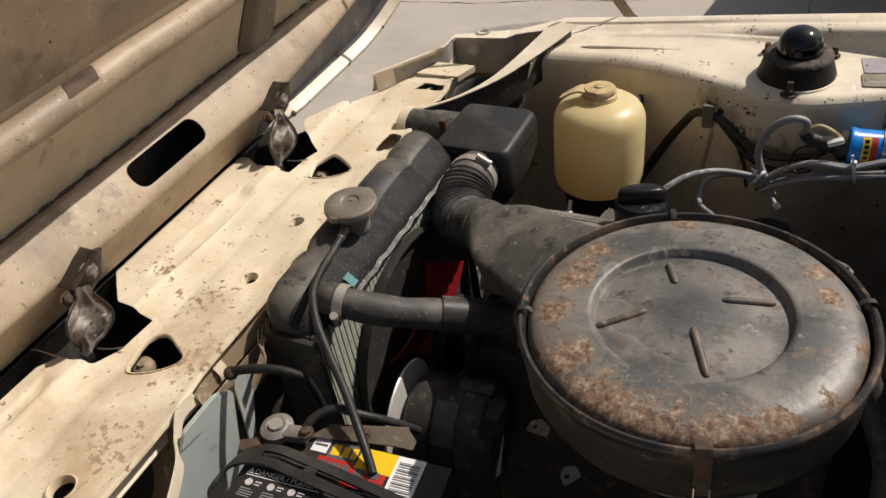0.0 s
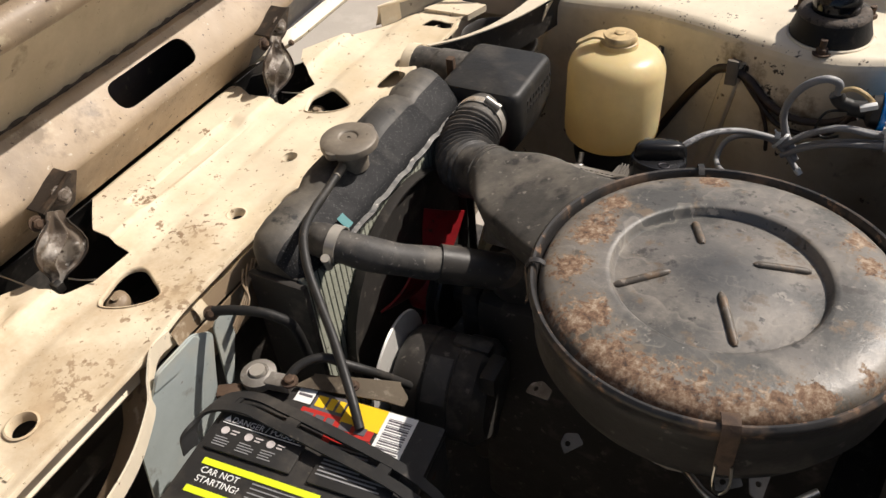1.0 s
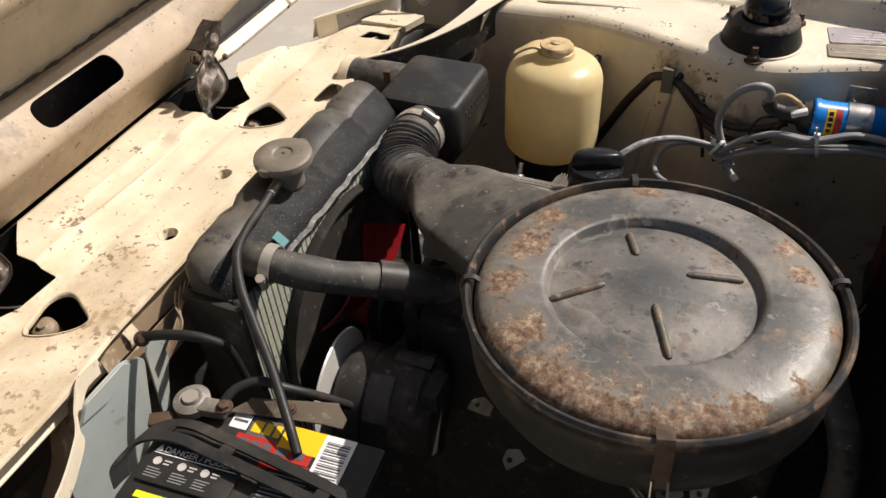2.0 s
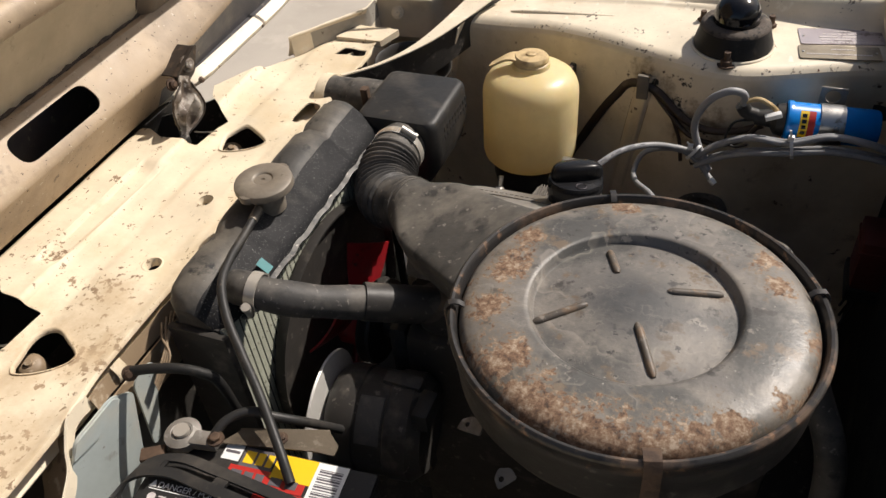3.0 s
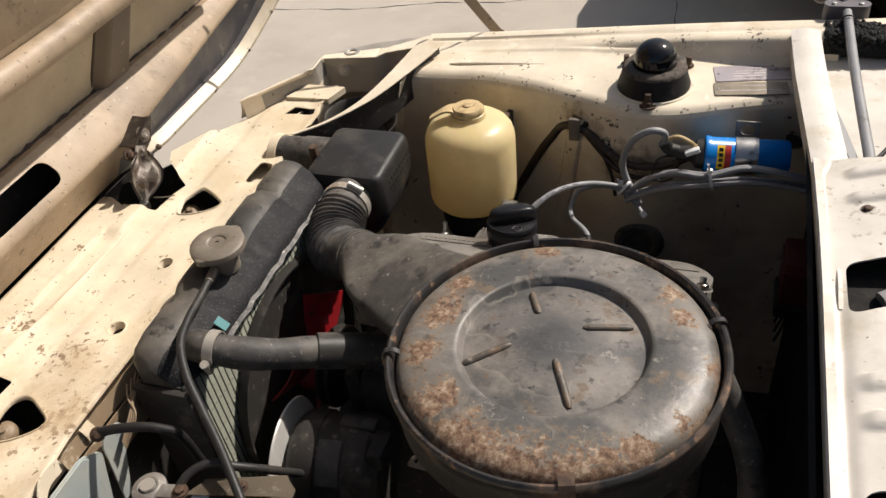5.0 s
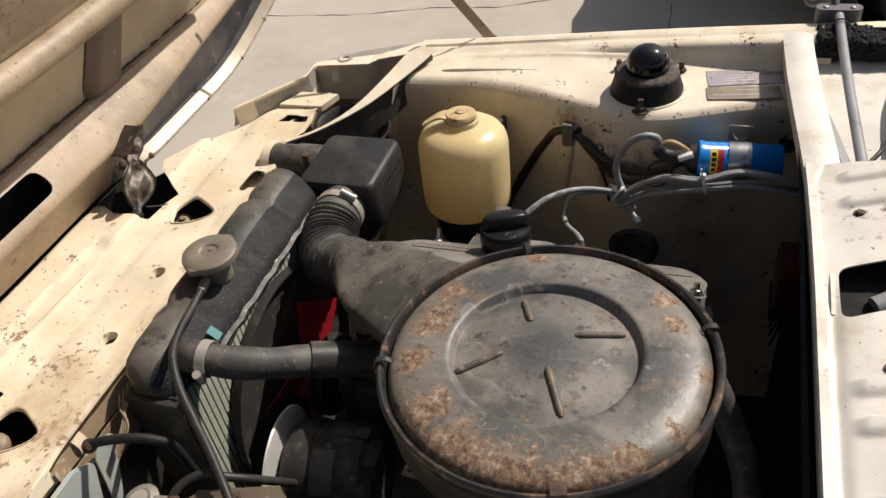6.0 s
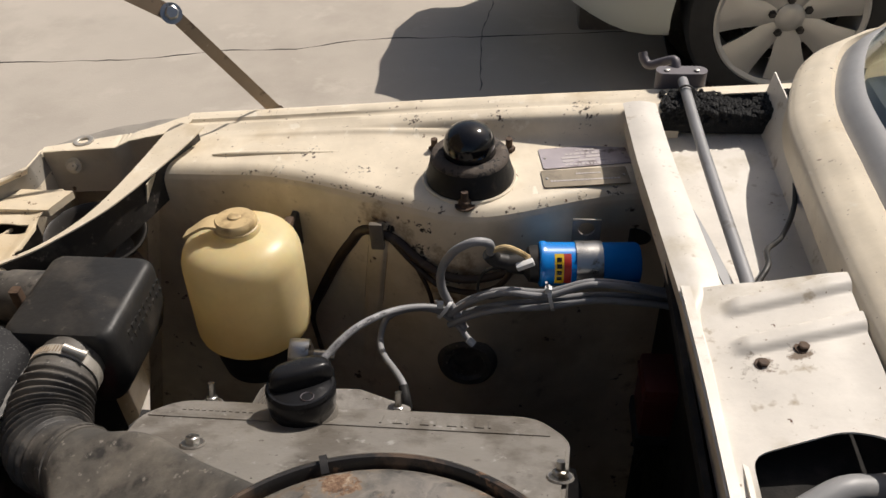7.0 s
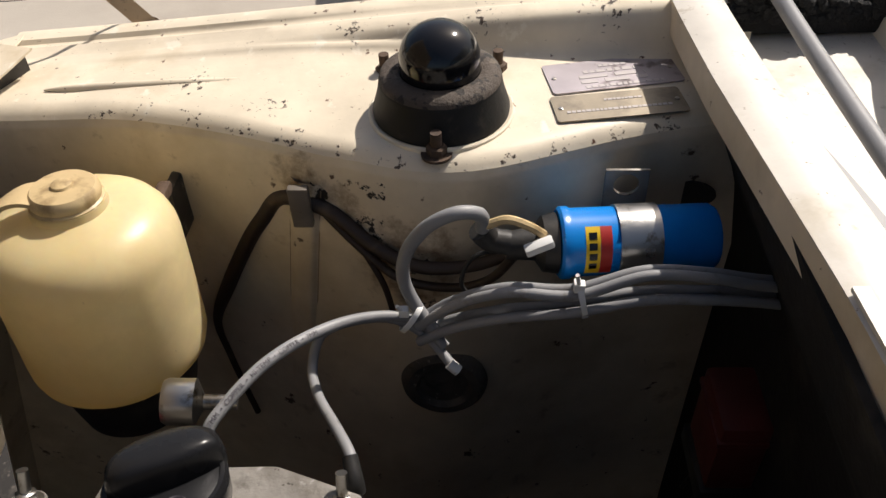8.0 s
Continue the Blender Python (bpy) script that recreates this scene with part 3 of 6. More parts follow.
part("pocket_wall", surface(lambda u, v: rail_point(FOOT, u).lerp(rail_point(POCKET, u), v) + Vector((0, 0.004 * math.sin(v * math.pi), 0)), 50, 8, 0.002), WALLP, car, "shaded inner wall of the headlamp pocket")
# black sheet added under the panel's edge so that its holes look dark
part("hole_backing", surface(lambda u, v: (along(((0, -0.150), (0.25, -0.085), (0.6, -0.004), (1, 0.074)), u), along(((0, 0.20), (0.25, 0.272), (0.6, 0.402), (1, 0.535)), u), 0.836 - 0.60 * v), 20, 10, 0.003), BLACKM, car)
part("pocket_flange", surface(lambda u, v: rail_point(POCKET, u).lerp(pocket_edge(u), v) + Vector((0, 0, 0.0015 * noise.noise(Vector((u * 25, v, 0))))), 80, 3, 0.002), PAINT, car)


def skin_out(u, v):
    q = pocket_edge(u)
    w = 0.004 + 0.032 * ease((u - 0.35) / 0.25) * (1 - 0.9 * ease((u - 0.80) / 0.2))
    y, z = along(((0, 0, 0), (0.25, w, -0.004), (0.4, w + 0.012, -0.018), (0.6, w + 0.030, -0.10), (1, w + 0.02, -0.56)), v)
    y *= 0.08 + 0.92 * ease((u - 0.12) / 0.30)
    return q.x - 0.3 * y * (1 - u), q.y + y, q.z - 0.001 + z


bm = surface(skin_out, 60, 20, 0.002)
for f in bm.faces:
    if f.calc_center_median().z > 0.845 and f.calc_center_median().x > 0.02:
        f.material_index = 1
part("front_wing", bm, (PAINT, WINGEDGE), car, "front wing with a weathered grey rolled edge")
nut((0.112, 0.614, 0.846), (0.1, -0.9, 0.35), 0.008, 0.006, car, WALLP, "pocket_bolt")
part("washer_ring", lathe(((0.0075, 0), (0.0075, 0.0035), (0.010, 0.0050), (0.0145, 0.0045), (0.0155, 0.0015), (0.0155, 0), (0.0075, 0)), 28, Matrix.Translation((0.122, 0.643, 0.8675))), ZINC, car)
part("wing_tab", box((0.069, 0.602, 0.866), (0.077, 0.612, 0.873), 0.0015), PAINT, car)

# curved brace strip from the shelf down to the front panel, with the sheet under it
BRACE = ((0.290, 0.652, 0.897), (0.262, 0.575, 0.884), (0.222, 0.475, 0.872), (0.170, 0.410, 0.862), (0.118, 0.372, 0.856))
line = spline(BRACE, 8)


def brace(u, v):
    s = u * (len(line) - 1)
    i = min(int(s), len(line) - 2)
    q = line[i].lerp(line[i + 1], s - i)
    w = 0.040 * (1 - ease(u / 0.75)) + 0.007
    return q.x + (v - 0.5) * w, q.y - (v - 0.5) * w * 0.25, q.z


part("brace_strip", surface(brace, 40, 4, 0.002), PAINT, car)
# black gives the sheet the shade that lies under the strip
part("brace_sheet", surface(lambda u, v: (brace(u, 0.75)[0], brace(u, 0.75)[1], brace(u, 0.5)[2] - 0.004 - 0.06 * v), 30, 6, 0.002), BLACKM, car)
part("side_sheet", surface(lambda u, v: (0.262 + 0.006 * u - 0.187 * v, 0.535 + 0.065 * u, 0.872 - 0.70 * v), 6, 8, 0.002), WALLP, car)

# ---- front panel over the radiator ----
FRONT = ((-0.128, 0.853), (-0.118, 0.858), (-0.100, 0.859), (-0.085, 0.859), (-0.068, 0.859), (-0.048, 0.859), (-0.038, 0.8585), (-0.034, 0.8555), (-0.031, 0.8500), (-0.024, 0.8475), (0.0, 0.843), (0.100, 0.847), (0.116, 0.8485), (0.124, 0.8505), (0.1275, 0.8512), (0.1300, 0.8495), (0.1320, 0.840), (0.134, 0.832))


def front_z(x):
    return along(FRONT, x)


def press(x, y):
    """Height of the front panel at a place of its plan."""
    z = front_z(x)
    # two long stamped channels with rounded ends, and the soft swage beside the step
    a = ease((y + 0.155) / 0.03) * ease((0.088 - y) / 0.03)
    z -= 0.0075 * a * ease((x + 0.066 - 0.03 * y) / 0.004) * ease((-0.030 + 0.03 * y - x) / 0.009)
    b = ease((y + 0.70) / 0.03) * ease((-0.34 - y) / 0.03)
    z -= 0.0050 * b * ease((x + 0.066) / 0.006) * ease((-0.044 - x) / 0.006)
    z -= 0.0020 * math.exp(-((x - 0.013) / 0.010) ** 2)
    for hx, hy in ((0.080, -0.099), (0.074, 0.033), (0.02, -0.02), (0.055, 0.10)):
        z += 0.0016 * math.exp(-((x - hx) ** 2 + (y - hy) ** 2) / 0.0005)
    return z + 0.0025 * math.sin(y * 31) * ease((x - 0.0) / 0.03) * ease((0.11 - x) / 0.02) + 0.0015 * noise.noise(Vector((x * 20, y * 12, 0)))


panel = part("front_panel", surface(lambda u, v: (-0.128 + 0.2585 * u, -0.80 + 1.348 * v, 0), 104, 300, 0.002), PANEL, car, "cream front panel with chipped paint and stamped holes")
LATCH_Y = (0.20, -0.252)
# the open mouths under the two catches, the slanted corner and the front edge
cut(panel, prism(((-0.2, 0.150), (-0.104, 0.152), (-0.074, 0.137), (-0.018, 0.146), (-0.014, 0.192), (-0.007, 0.218), (-0.058, 0.258), (-0.074, 0.287), (-0.2, 0.287)), -0.1, 0.1, 0.003))
cut(panel, prism(((-0.2, -0.150), (-0.122, -0.153), (-0.069, -0.205), (-0.006, -0.210), (-0.010, -0.268), (-0.026, -0.303), (-0.049, -0.314), (-0.2, -0.316)), -0.1, 0.1, 0.003))
cut(panel, prism(((-0.2, -0.9), (-0.098, -0.9), (-0.085, -0.34), (-0.07, -0.316), (-0.2, -0.3155)), -0.1, 0.1))
cut(panel, prism(((-0.2, 0.2865), (-0.073, 0.2865), (-0.010, 0.416), (0.068, 0.546), (0.068, 0.62), (-0.2, 0.62)), -0.1, 0.1))
PENT = (((0.013, 0.163), (0.008, 0.188), (0.025, 0.213), (0.043, 0.210), (0.079, 0.187), (0.080, 0.176), (0.066, 0.163), (0.036, 0.151), (0.020, 0.151)),
        ((0.018, -0.288), (0.010, -0.250), (0.016, -0.231), (0.034, -0.225), (0.060, -0.237), (0.083, -0.252), (0.080, -0.268), (0.056, -0.288), (0.030, -0.297)))
for corners in PENT:
    cut(panel, prism(corners, -0.1, 0.1, 0.006))
for x, y, r in ((0.080, -0.099, 0.011), (0.074, 0.033, 0.011), (0.081, -0.462, 0.015)):
    cut(panel, lathe(((0, -0.1), (r, -0.1), (r, 0.1), (0, 0.1)), 24, Matrix.Translation((x, y, 0))))
cut(panel, prism(((0.094, 0.235), (0.094, 0.30), (0.125, 0.29), (0.125, 0.245)), -0.1, 0.1, 0.014))
cut(panel, prism(((0.066, 0.444), (0.124, 0.447), (0.119, 0.466), (0.076, 0.468)), -0.1, 0.1, 0.002))
cut(panel, prism(((0.128, 0.405), (0.135, 0.442), (0.124, 0.486), (0.142, 0.56), (0.30, 0.56), (0.30, 0.36), (0.16, 0.385)), -0.1, 0.1, 0.004))
for v in panel.data.vertices:
    bend = 0.012 * ease((-0.25 - v.co.y) / 0.1) * ease((v.co.x - 0.09) / 0.03)
    v.co.z += press(v.co.x, v.co.y)
    v.co.x += bend
panel.data.shade_smooth()
panel.data.set_sharp_from_angle(angle=radians(40))
for k in range(9):
    x, y = 0.050 + 0.0085 * k, -0.500 - 0.0015 * k
    part("stamped_mark", box((x, y - 0.005, press(x, y) - 0.001), (x + 0.0055, y + 0.005, press(x, y) + 0.0012), 0.0008), PANEL, car, "", 0)
# turned-down rims of the large holes
for corners in PENT:
    mid = sum((Vector((*c, 0)) for c in corners), Vector()) / len(corners)
    ring = spline([(*c, 0) for c in (*corners, corners[0])], 4)

    def hole_rim(u, v):
        q = ring[min(int(u * (len(ring) - 1)), len(ring) - 1)]
        q = q + (q - mid).normalized() * (0.0016 - 0.0026 * ease(v * 1.6))
        return q.x, q.y, press(q.x, q.y) + 0.0007 - 0.007 * max(0, v - 0.3)
    part("hole_rim", surface(hole_rim, len(ring) - 1, 5, 0.0012), PANEL, car)
# raised ledge beside the headlamp, and the bright tab in the slot
part("corner_ledge", prism(((0.046, 0.493), (0.070, 0.541), (0.148, 0.540), (0.132, 0.494)), 0.842, 0.8535, 0.002), PANEL, car)
part("slot_tab", prism(((0.080, 0.449), (0.084, 0.449), (0.092, 0.466), (0.088, 0.466)), 0.838, 0.842), PANEL, car)
# inner channel under the rear half, with lightening gaps, seen through the holes
part("inner_channel", surface(lambda u, v: (0.066 + 0.066 * u, -0.70 + 1.12 * v, 0.818 + 0.006 * math.sin(u * math.pi)), 6, 60, 0.002), PAINT, car)
for y in LATCH_Y:
    # a cream lump, given the brown to look dim below the panel
    part("rubber_stop", lathe(((0, 0.005), (0.004, 0.005), (0.005, 0.001), (0.012, 0), (0.016, -0.004), (0.017, -0.012), (0.017, -0.05), (0, -0.05)), 20, leaning((0.010, y - 0.014, 0.818), (0.25, -0.2, 1))), SHADETAN, car)
# turned-down collars round the round holes
for x, y, r in ((0.080, -0.099, 0.011), (0.074, 0.033, 0.011), (0.081, -0.462, 0.015)):
    z = front_z(x)
    part("hole_collar", lathe(((r + 0.004, z + 0.001), (r + 0.0015, z + 0.002), (r - 0.0005, z - 0.001), (r - 0.001, z - 0.01)), 24, Matrix.Translation((x, y, 0))), PANEL, car)
# underside crossmember seen through the holes, black for the shade below the panel
part("crossmember", box((-0.10, -0.75, 0.66), (0.05, 0.36, 0.70), 0.01), BLACKM, car)
# two black sheets added to hide lit ground behind holes and gap
part("front_backing", box((-0.17, -0.75, 0.10), (-0.15, 0.33, 0.80), 0.006), BLACKM, car)
NOSE = ((-0.126, 0.852), (-0.135, 0.835), (-0.150, 0.800), (-0.20, 0.790), (-0.27, 0.815))
part("gap_backing", surface(lambda u, v: (along([(k / 4, *q) for k, q in enumerate(NOSE)], u)[0], -0.75 + 1.06 * v, along([(k / 4, *q) for k, q in enumerate(NOSE)], u)[1]), 8, 20, 0.002), BLACKM, car)
# the rising flange beside the battery
FL = spline(((0.140, -0.300, 0.852), (0.148, -0.332, 0.860), (0.160, -0.358, 0.845), (0.176, -0.385, 0.828), (0.200, -0.46, 0.815), (0.205, -0.60, 0.80)), 8)


def flange(u, v):
    s = u * (len(FL) - 1)
    i = min(int(s), len(FL) - 2)
    q = FL[i].lerp(FL[i + 1], s - i)
    return q.x, q.y, q.z - 0.022 * v


part("side_flange", surface(flange, 40, 6, 0.0025), PAINT, car)


def web(u, v):
    x, y, z = flange(0.22 + 0.78 * u, 0.4)
    return x - 0.002 - 0.050 * v, y - 0.012 * v, z - 0.012 - 0.040 * v


# brown puts the shade of this face into its colour
part("flange_web", surface(web, 30, 6, 0.002), SHADETAN, car, "web inside the flange, brown for its shade")
UPRIGHT = Matrix(((0, 0, 1, 0.166), (1, 0, 0, 0), (0, 1, 0, 0), (0, 0, 0, 1)))
part("splash_plate", prism(((-0.44, 0.60), (-0.41, 0.775), (-0.366, 0.830), (-0.352, 0.850), (-0.293, 0.850), (-0.266, 0.828), (-0.289, 0.752), (-0.300, 0.60)), 0, 0.0025, 0.008, UPRIGHT), BLUEGREY, car, "blue-grey splash plate beside the battery")
part("splash_fold", prism(((-0.366, 0.832), (-0.352, 0.848), (-0.293, 0.848), (-0.285, 0.838), (-0.330, 0.826)), 0.0025, 0.0045, 0.003, UPRIGHT), BLUEGREY, car)
part("corner_plate", prism(((-0.262, 0.832), (-0.246, 0.842), (-0.226, 0.834), (-0.222, 0.812), (-0.240, 0.790), (-0.262, 0.735), (-0.274, 0.735)), 0, 0.0025, 0.008, UPRIGHT), BLUEGREY, car)
# lip under the panel's rear edge, browned for the shade below it
part("panel_lip", surface(lambda u, v: (0.1365 + 0.005 * v + (0.012 * ease((0.04 - u) / 0.1)), -0.30 + 0.67 * u, 0.845 - 0.021 * v + 0.0008 * math.sin(u * 70)), 60, 3, 0.002), SHADETAN, car)
part("panel_lip", surface(lambda u, v: (0.150 + 0.004 * v, -0.30 + 0.66 * u, 0.828 - 0.05 * v), 40, 3, 0.002), SHADETAN, car)
for y in (-0.106, -0.251):
    part("edge_clip", surface(lambda u, v: (0.140 + 0.007 * math.sin(u * 2.6), y + 0.016 * (v - 0.5), 0.850 - 0.026 * u), 8, 3, 0.0015), PANEL, car)

# the lamp's back
part("lamp_back", lathe(((0, 0.03), (0.03, 0.03), (0.035, 0.0), (0.07, -0.03), (0.085, -0.06), (0, -0.06)), 32, axis((0.20, 0.49, 0.745), (0.6, 0, 0.8))), RUSTY, car)
part("lamp_bowl", lathe(((0.066, -0.006), (0.0675, -0.001), (0.066, 0.001), (0.063, -0.001), (0.059, -0.010), (0.046, -0.034), (0.020, -0.042), (0, -0.043)), 40, leaning((0.194, 0.487, 0.822), (0.15, -0.05, 1))), BLACKM, car, "dark bowl behind the headlamp")
part("bowl_stem", lathe(((0.016, -0.044), (0.016, -0.016), (0.011, -0.012), (0, -0.012)), 20, leaning((0.180, 0.480, 0.822), (0.15, -0.05, 1))), RUSTY, car)
part("lamp_plug", box((0.150, 0.468, 0.792), (0.172, 0.500, 0.806), 0.004), WALLP, car)

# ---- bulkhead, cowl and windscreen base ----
# the bulkhead's shade is put into its black colour
part("bulkhead", surface(lambda u, v: (along(((0, 0.985), (0.75, 0.985), (0.86, 0.970), (0.93, 0.945), (1, 0.936)), v), -0.66 + 1.21 * u, 0.16 + 0.775 * v), 30, 40, 0.006), SHADEBLACK, car, "bulkhead coloured black for the shade it lies in")
def flange_line(y):
    return along(((-0.7, 0.943), (0.03, 0.939), (0.13, 0.937), (0.26, 0.9325), (0.41, 0.9215), (0.50, 0.915), (0.60, 0.910), (0.65, 0.908)), y), 0.942 + 0.018 * ease((0.64 - y) / 0.5)


def rim(u, v):
    y = 0.650 - 1.255 * u
    x, z = flange_line(y)
    return x + (0.014 + 0.030 * ease((y - 0.22) / 0.06)) * v, y, z + 0.004 * math.sin(v * math.pi)


part("bulkhead_flange", surface(rim, 60, 6, 0.002), COWL, car)
part("flange_front", surface(lambda u, v: (rim(u, 0)[0] + 0.005, rim(u, 0)[1], rim(u, 0)[2] - 0.003 - 0.03 * v), 60, 2, 0.002), WALLP, car)
part("flange_seam", surface(lambda u, v: (rim(0.31 + 0.69 * u, 0)[0] + 0.001 + 0.009 * v, rim(0.31 + 0.69 * u, 0)[1], rim(0.31 + 0.69 * u, 0)[2] + 0.006), 60, 2, 0.003), COWL, car)


def plate_z(x, y):
    return 0.957 + 0.20 * (x - 0.945) + 0.012 * (0.27 - y)


def cowl_plate(u, v):
    y = 0.262 - 0.80 * v
    x = 0.944 + (0.135 - 0.01 * v) * u
    z = plate_z(x, y)
    slant = y - 0.18 * (x - 0.98)
    for at in (0.228, 0.178, -0.105, -0.150):
        z += 0.006 * ease((u - 0.16) / 0.12) * ease((slant - at + 0.011) / 0.009) * ease((at + 0.013 - slant) / 0.004)
    z -= 0.004 * math.exp(-((u - 0.10) / 0.05) ** 2) * ease((0.06 - y) / 0.06)
    z += 0.0015 * noise.noise(Vector((x * 25, y * 18, 3)))
    return x, y, z


plate = part("cowl_plate", surface(cowl_plate, 48, 260, 0.002), COWL, car, "white-painted cowl plate with a large oval hole")
cut(plate, prism(((0.963, 0.064), (1.035, 0.083), (1.066, 0.072), (1.068, 0.040), (1.050, 0.015), (0.964, -0.014)), 0.8, 1.2, 0.014))
part("hole_rim", surface(lambda u, v: (0.955 + 0.004 * v, 0.066 - 0.07 * u, plate_z(0.957, 0.03) + 0.004 * math.sin(u * math.pi)), 10, 2, 0.003), COWL, car)
cut(plate, prism(((0.965, -0.30), (1.04, -0.29), (1.04, -0.22), (0.965, -0.22)), 0.8, 1.2, 0.02))
for x, y in ((0.989, 0.157), (1.024, 0.172), (1.002, -0.080), (1.040, -0.066)):
    nut((x, y, plate_z(x, y) + 0.001), (0, 0, 1), 0.005, 0.004, car)
part("cowl_floor", surface(lambda u, v: (0.956 + 0.18 * u, 0.680 - 1.32 * v, 0.898 + 0.006 * u), 12, 40, 0.002), COWL, car)
part("cowl_front", surface(lambda u, v: (0.9465 + 0.012 * v, 0.645 - 1.28 * u, 0.936 - 0.040 * v), 40, 6, 0.002), COWL, car)
part("heater_pipe", tube(((1.00, 0.03, 0.945), (1.03, 0.045, 0.952), (1.055, 0.050, 0.950), (1.08, 0.055, 0.948)), 0.012, 16), GREYCAP, car)
# black box added below the plate so that its hole looks dark
part("under_plate_box", box((0.952, -0.52, 0.875), (1.088, 0.235, 0.943), 0.01), SHADEBLACK, car)
part("cowl_back", surface(lambda u, v: (1.085 + 0.020 * v, 0.68 - 1.32 * u, 0.86 + 0.115 * v), 40, 6, 0.002), COWL, car)
part("cowl_side", surface(lambda u, v: (0.95 + 0.21 * u, 0.682, 0.86 + 0.075 * v), 8, 4, 0.002), COWL, car)
# windscreen base: a curved painted surround, rubber and glass
SCREEN = ((1.20, 0.74, 0.985), (1.140, 0.69, 0.980), (1.094, 0.56, 0.980), (1.084, 0.42, 0.984), (1.080, 0.27, 0.988), (1.084, 0.05, 0.99), (1.088, -0.3, 0.99), (1.10, -0.6, 0.985))
sl = spline(SCREEN, 8)


def sweep(line, off, u):
    s = u * (len(line) - 1)
    i = min(int(s), len(line) - 2)
    return line[i].lerp(line[i + 1], s - i) + Vector(off)


SURR = ((0, -0.03), (0.0, 0.0), (0.008, 0.010), (0.030, 0.022), (0.045, 0.026), (0.052, 0.018))


def surround(u, v):
    i = v * (len(SURR) - 1)
    k = min(int(i), len(SURR) - 2)
    a, b = (p + (q - p) * (i - k) for p, q in zip(SURR[k], SURR[k + 1]))
    return sweep(sl, (a, 0, b), u)


part("screen_surround", surface(surround, 56, 15, 0.002), PAINT, car)
part("screen_seal", surface(lambda u, v: sweep(sl, (0.050 + 0.03 * v, 0.0, 0.018 + 0.02 * v + 0.006 * math.sin(v * 3.1)), u), 56, 5, 0.003), GREYCAP, car)
glass = part("windscreen", surface(lambda u, v: sweep(sl, (0.078 + 0.36 * v, -0.10 * v * (0.5 - u) * -0.6, 0.036 + 0.40 * v), u), 40, 6, 0.005), CLEAR, car)
glass.visible_shadow = False
part("dashboard", box((1.22, -0.62, 0.80), (1.75, 0.70, 0.97), 0.03), PLASTIC, car)
# the saloon's cabin and tail behind the bay, kept plain
part("roof", surface(lambda u, v: (1.55 + 1.45 * u, 0.58 - 1.16 * v, 1.375 + 0.035 * math.sin(v * math.pi) + 0.02 * math.sin(u * math.pi)), 16, 12, 0.004), PAINT, car)


def flank(side):
    def f(u, v):
        x = 1.22 + 2.90 * u
        z = 0.24 + 0.72 * v
        return x, side * (0.76 + 0.045 * math.sin(v * math.pi * 0.9) - 0.10 * ease((u - 0.85) / 0.15)), z
    return f


for side in (1, -1):
    panel_side = part("body_side", surface(flank(side), 40, 14, 0.003), PAINT, car)
    cut(panel_side, lathe(((0, -0.2), (0.36, -0.2), (0.36, 0.2), (0, 0.2)), 40, axis((3.2, side * 0.78, 0.30), (0, 1, 0))))
    for foot, head in (((1.24, 0.76, 0.96), (1.58, 0.57, 1.375)), ((2.22, 0.76, 0.96), (2.25, 0.57, 1.385)), ((3.28, 0.72, 0.96), (2.98, 0.56, 1.375))):
        part("pillar", tube(((foot[0], side * foot[1], foot[2]), (head[0], side * head[1], head[2])), 0.022, 10, 2), PAINT, car)
    for x0, x1, t0, t1 in ((1.28, 2.20, 1.60, 2.23), (2.25, 3.24, 2.27, 2.96)):
        pane = part("side_window", surface(lambda u, v: (x0 + (x1 - x0) * u + (t0 - x0 + (t1 - x1 - t0 + x0) * u) * v, side * (0.755 - 0.185 * v), 0.965 + 0.40 * v), 6, 4, 0.004), CLEAR, car)
        pane.visible_shadow = False
    for x in (1.26, 2.22, 3.18):
        part("door_gap", tube(((x, side * 0.789, 0.36), (x, side * 0.806, 0.62), (x, side * 0.778, 0.94)), 0.003, 6, 6), BLACKM, car)
part("boot_lid", surface(lambda u, v: (3.26 + 0.86 * u, 0.70 - 1.40 * v, 0.96 - 0.05 * u * u + 0.02 * math.sin(v * math.pi)), 12, 12, 0.004), PAINT, car)
part("tail_panel", surface(lambda u, v: (4.12 + 0.02 * math.sin(u * math.pi), 0.69 - 1.38 * v, 0.91 - 0.66 * u), 10, 10, 0.004), PAINT, car)
rear_glass = part("rear_window", surface(lambda u, v: (3.25 - 0.27 * u, (0.66 - 0.12 * u) * (1 - 2 * v), 0.965 + 0.41 * u), 6, 8, 0.004), CLEAR, car)
rear_glass.visible_shadow = False
part("cabin_floor", box((1.22, -0.74, 0.22), (4.08, 0.74, 0.26), 0.01), BLACKM, car)
part("seat_back", box((2.10, -0.66, 0.30), (2.30, 0.66, 1.00), 0.05), PLASTIC, car)
part("rear_seat_back", box((3.02, -0.66, 0.30), (3.20, 0.66, 0.96), 0.05), PLASTIC, car)

# near wing, and a black floor added to close the bay against light
part("near_wing", surface(lambda u, v: (-0.10 + 1.3 * u, along(((0, -0.60), (0.3, -0.60), (0.4, -0.72), (0.6, -0.76), (1, -0.80)), v), along(((0, 0.42), (0.3, 0.86), (0.4, 0.89), (0.6, 0.90), (1, 0.35)), v)), 20, 20, 0.002), PAINT, car)
part("closing_floor", box((-0.14, -0.70, 0.15), (1.30, 0.70, 0.17)), BLACKM, car)

# ---- bonnet, hinged at the front and leaning forward ----
bonnet = thing("bonnet", (-0.13, 0, 0.84), "open cream bonnet with a dusty tan pressed underside", "bonnet")


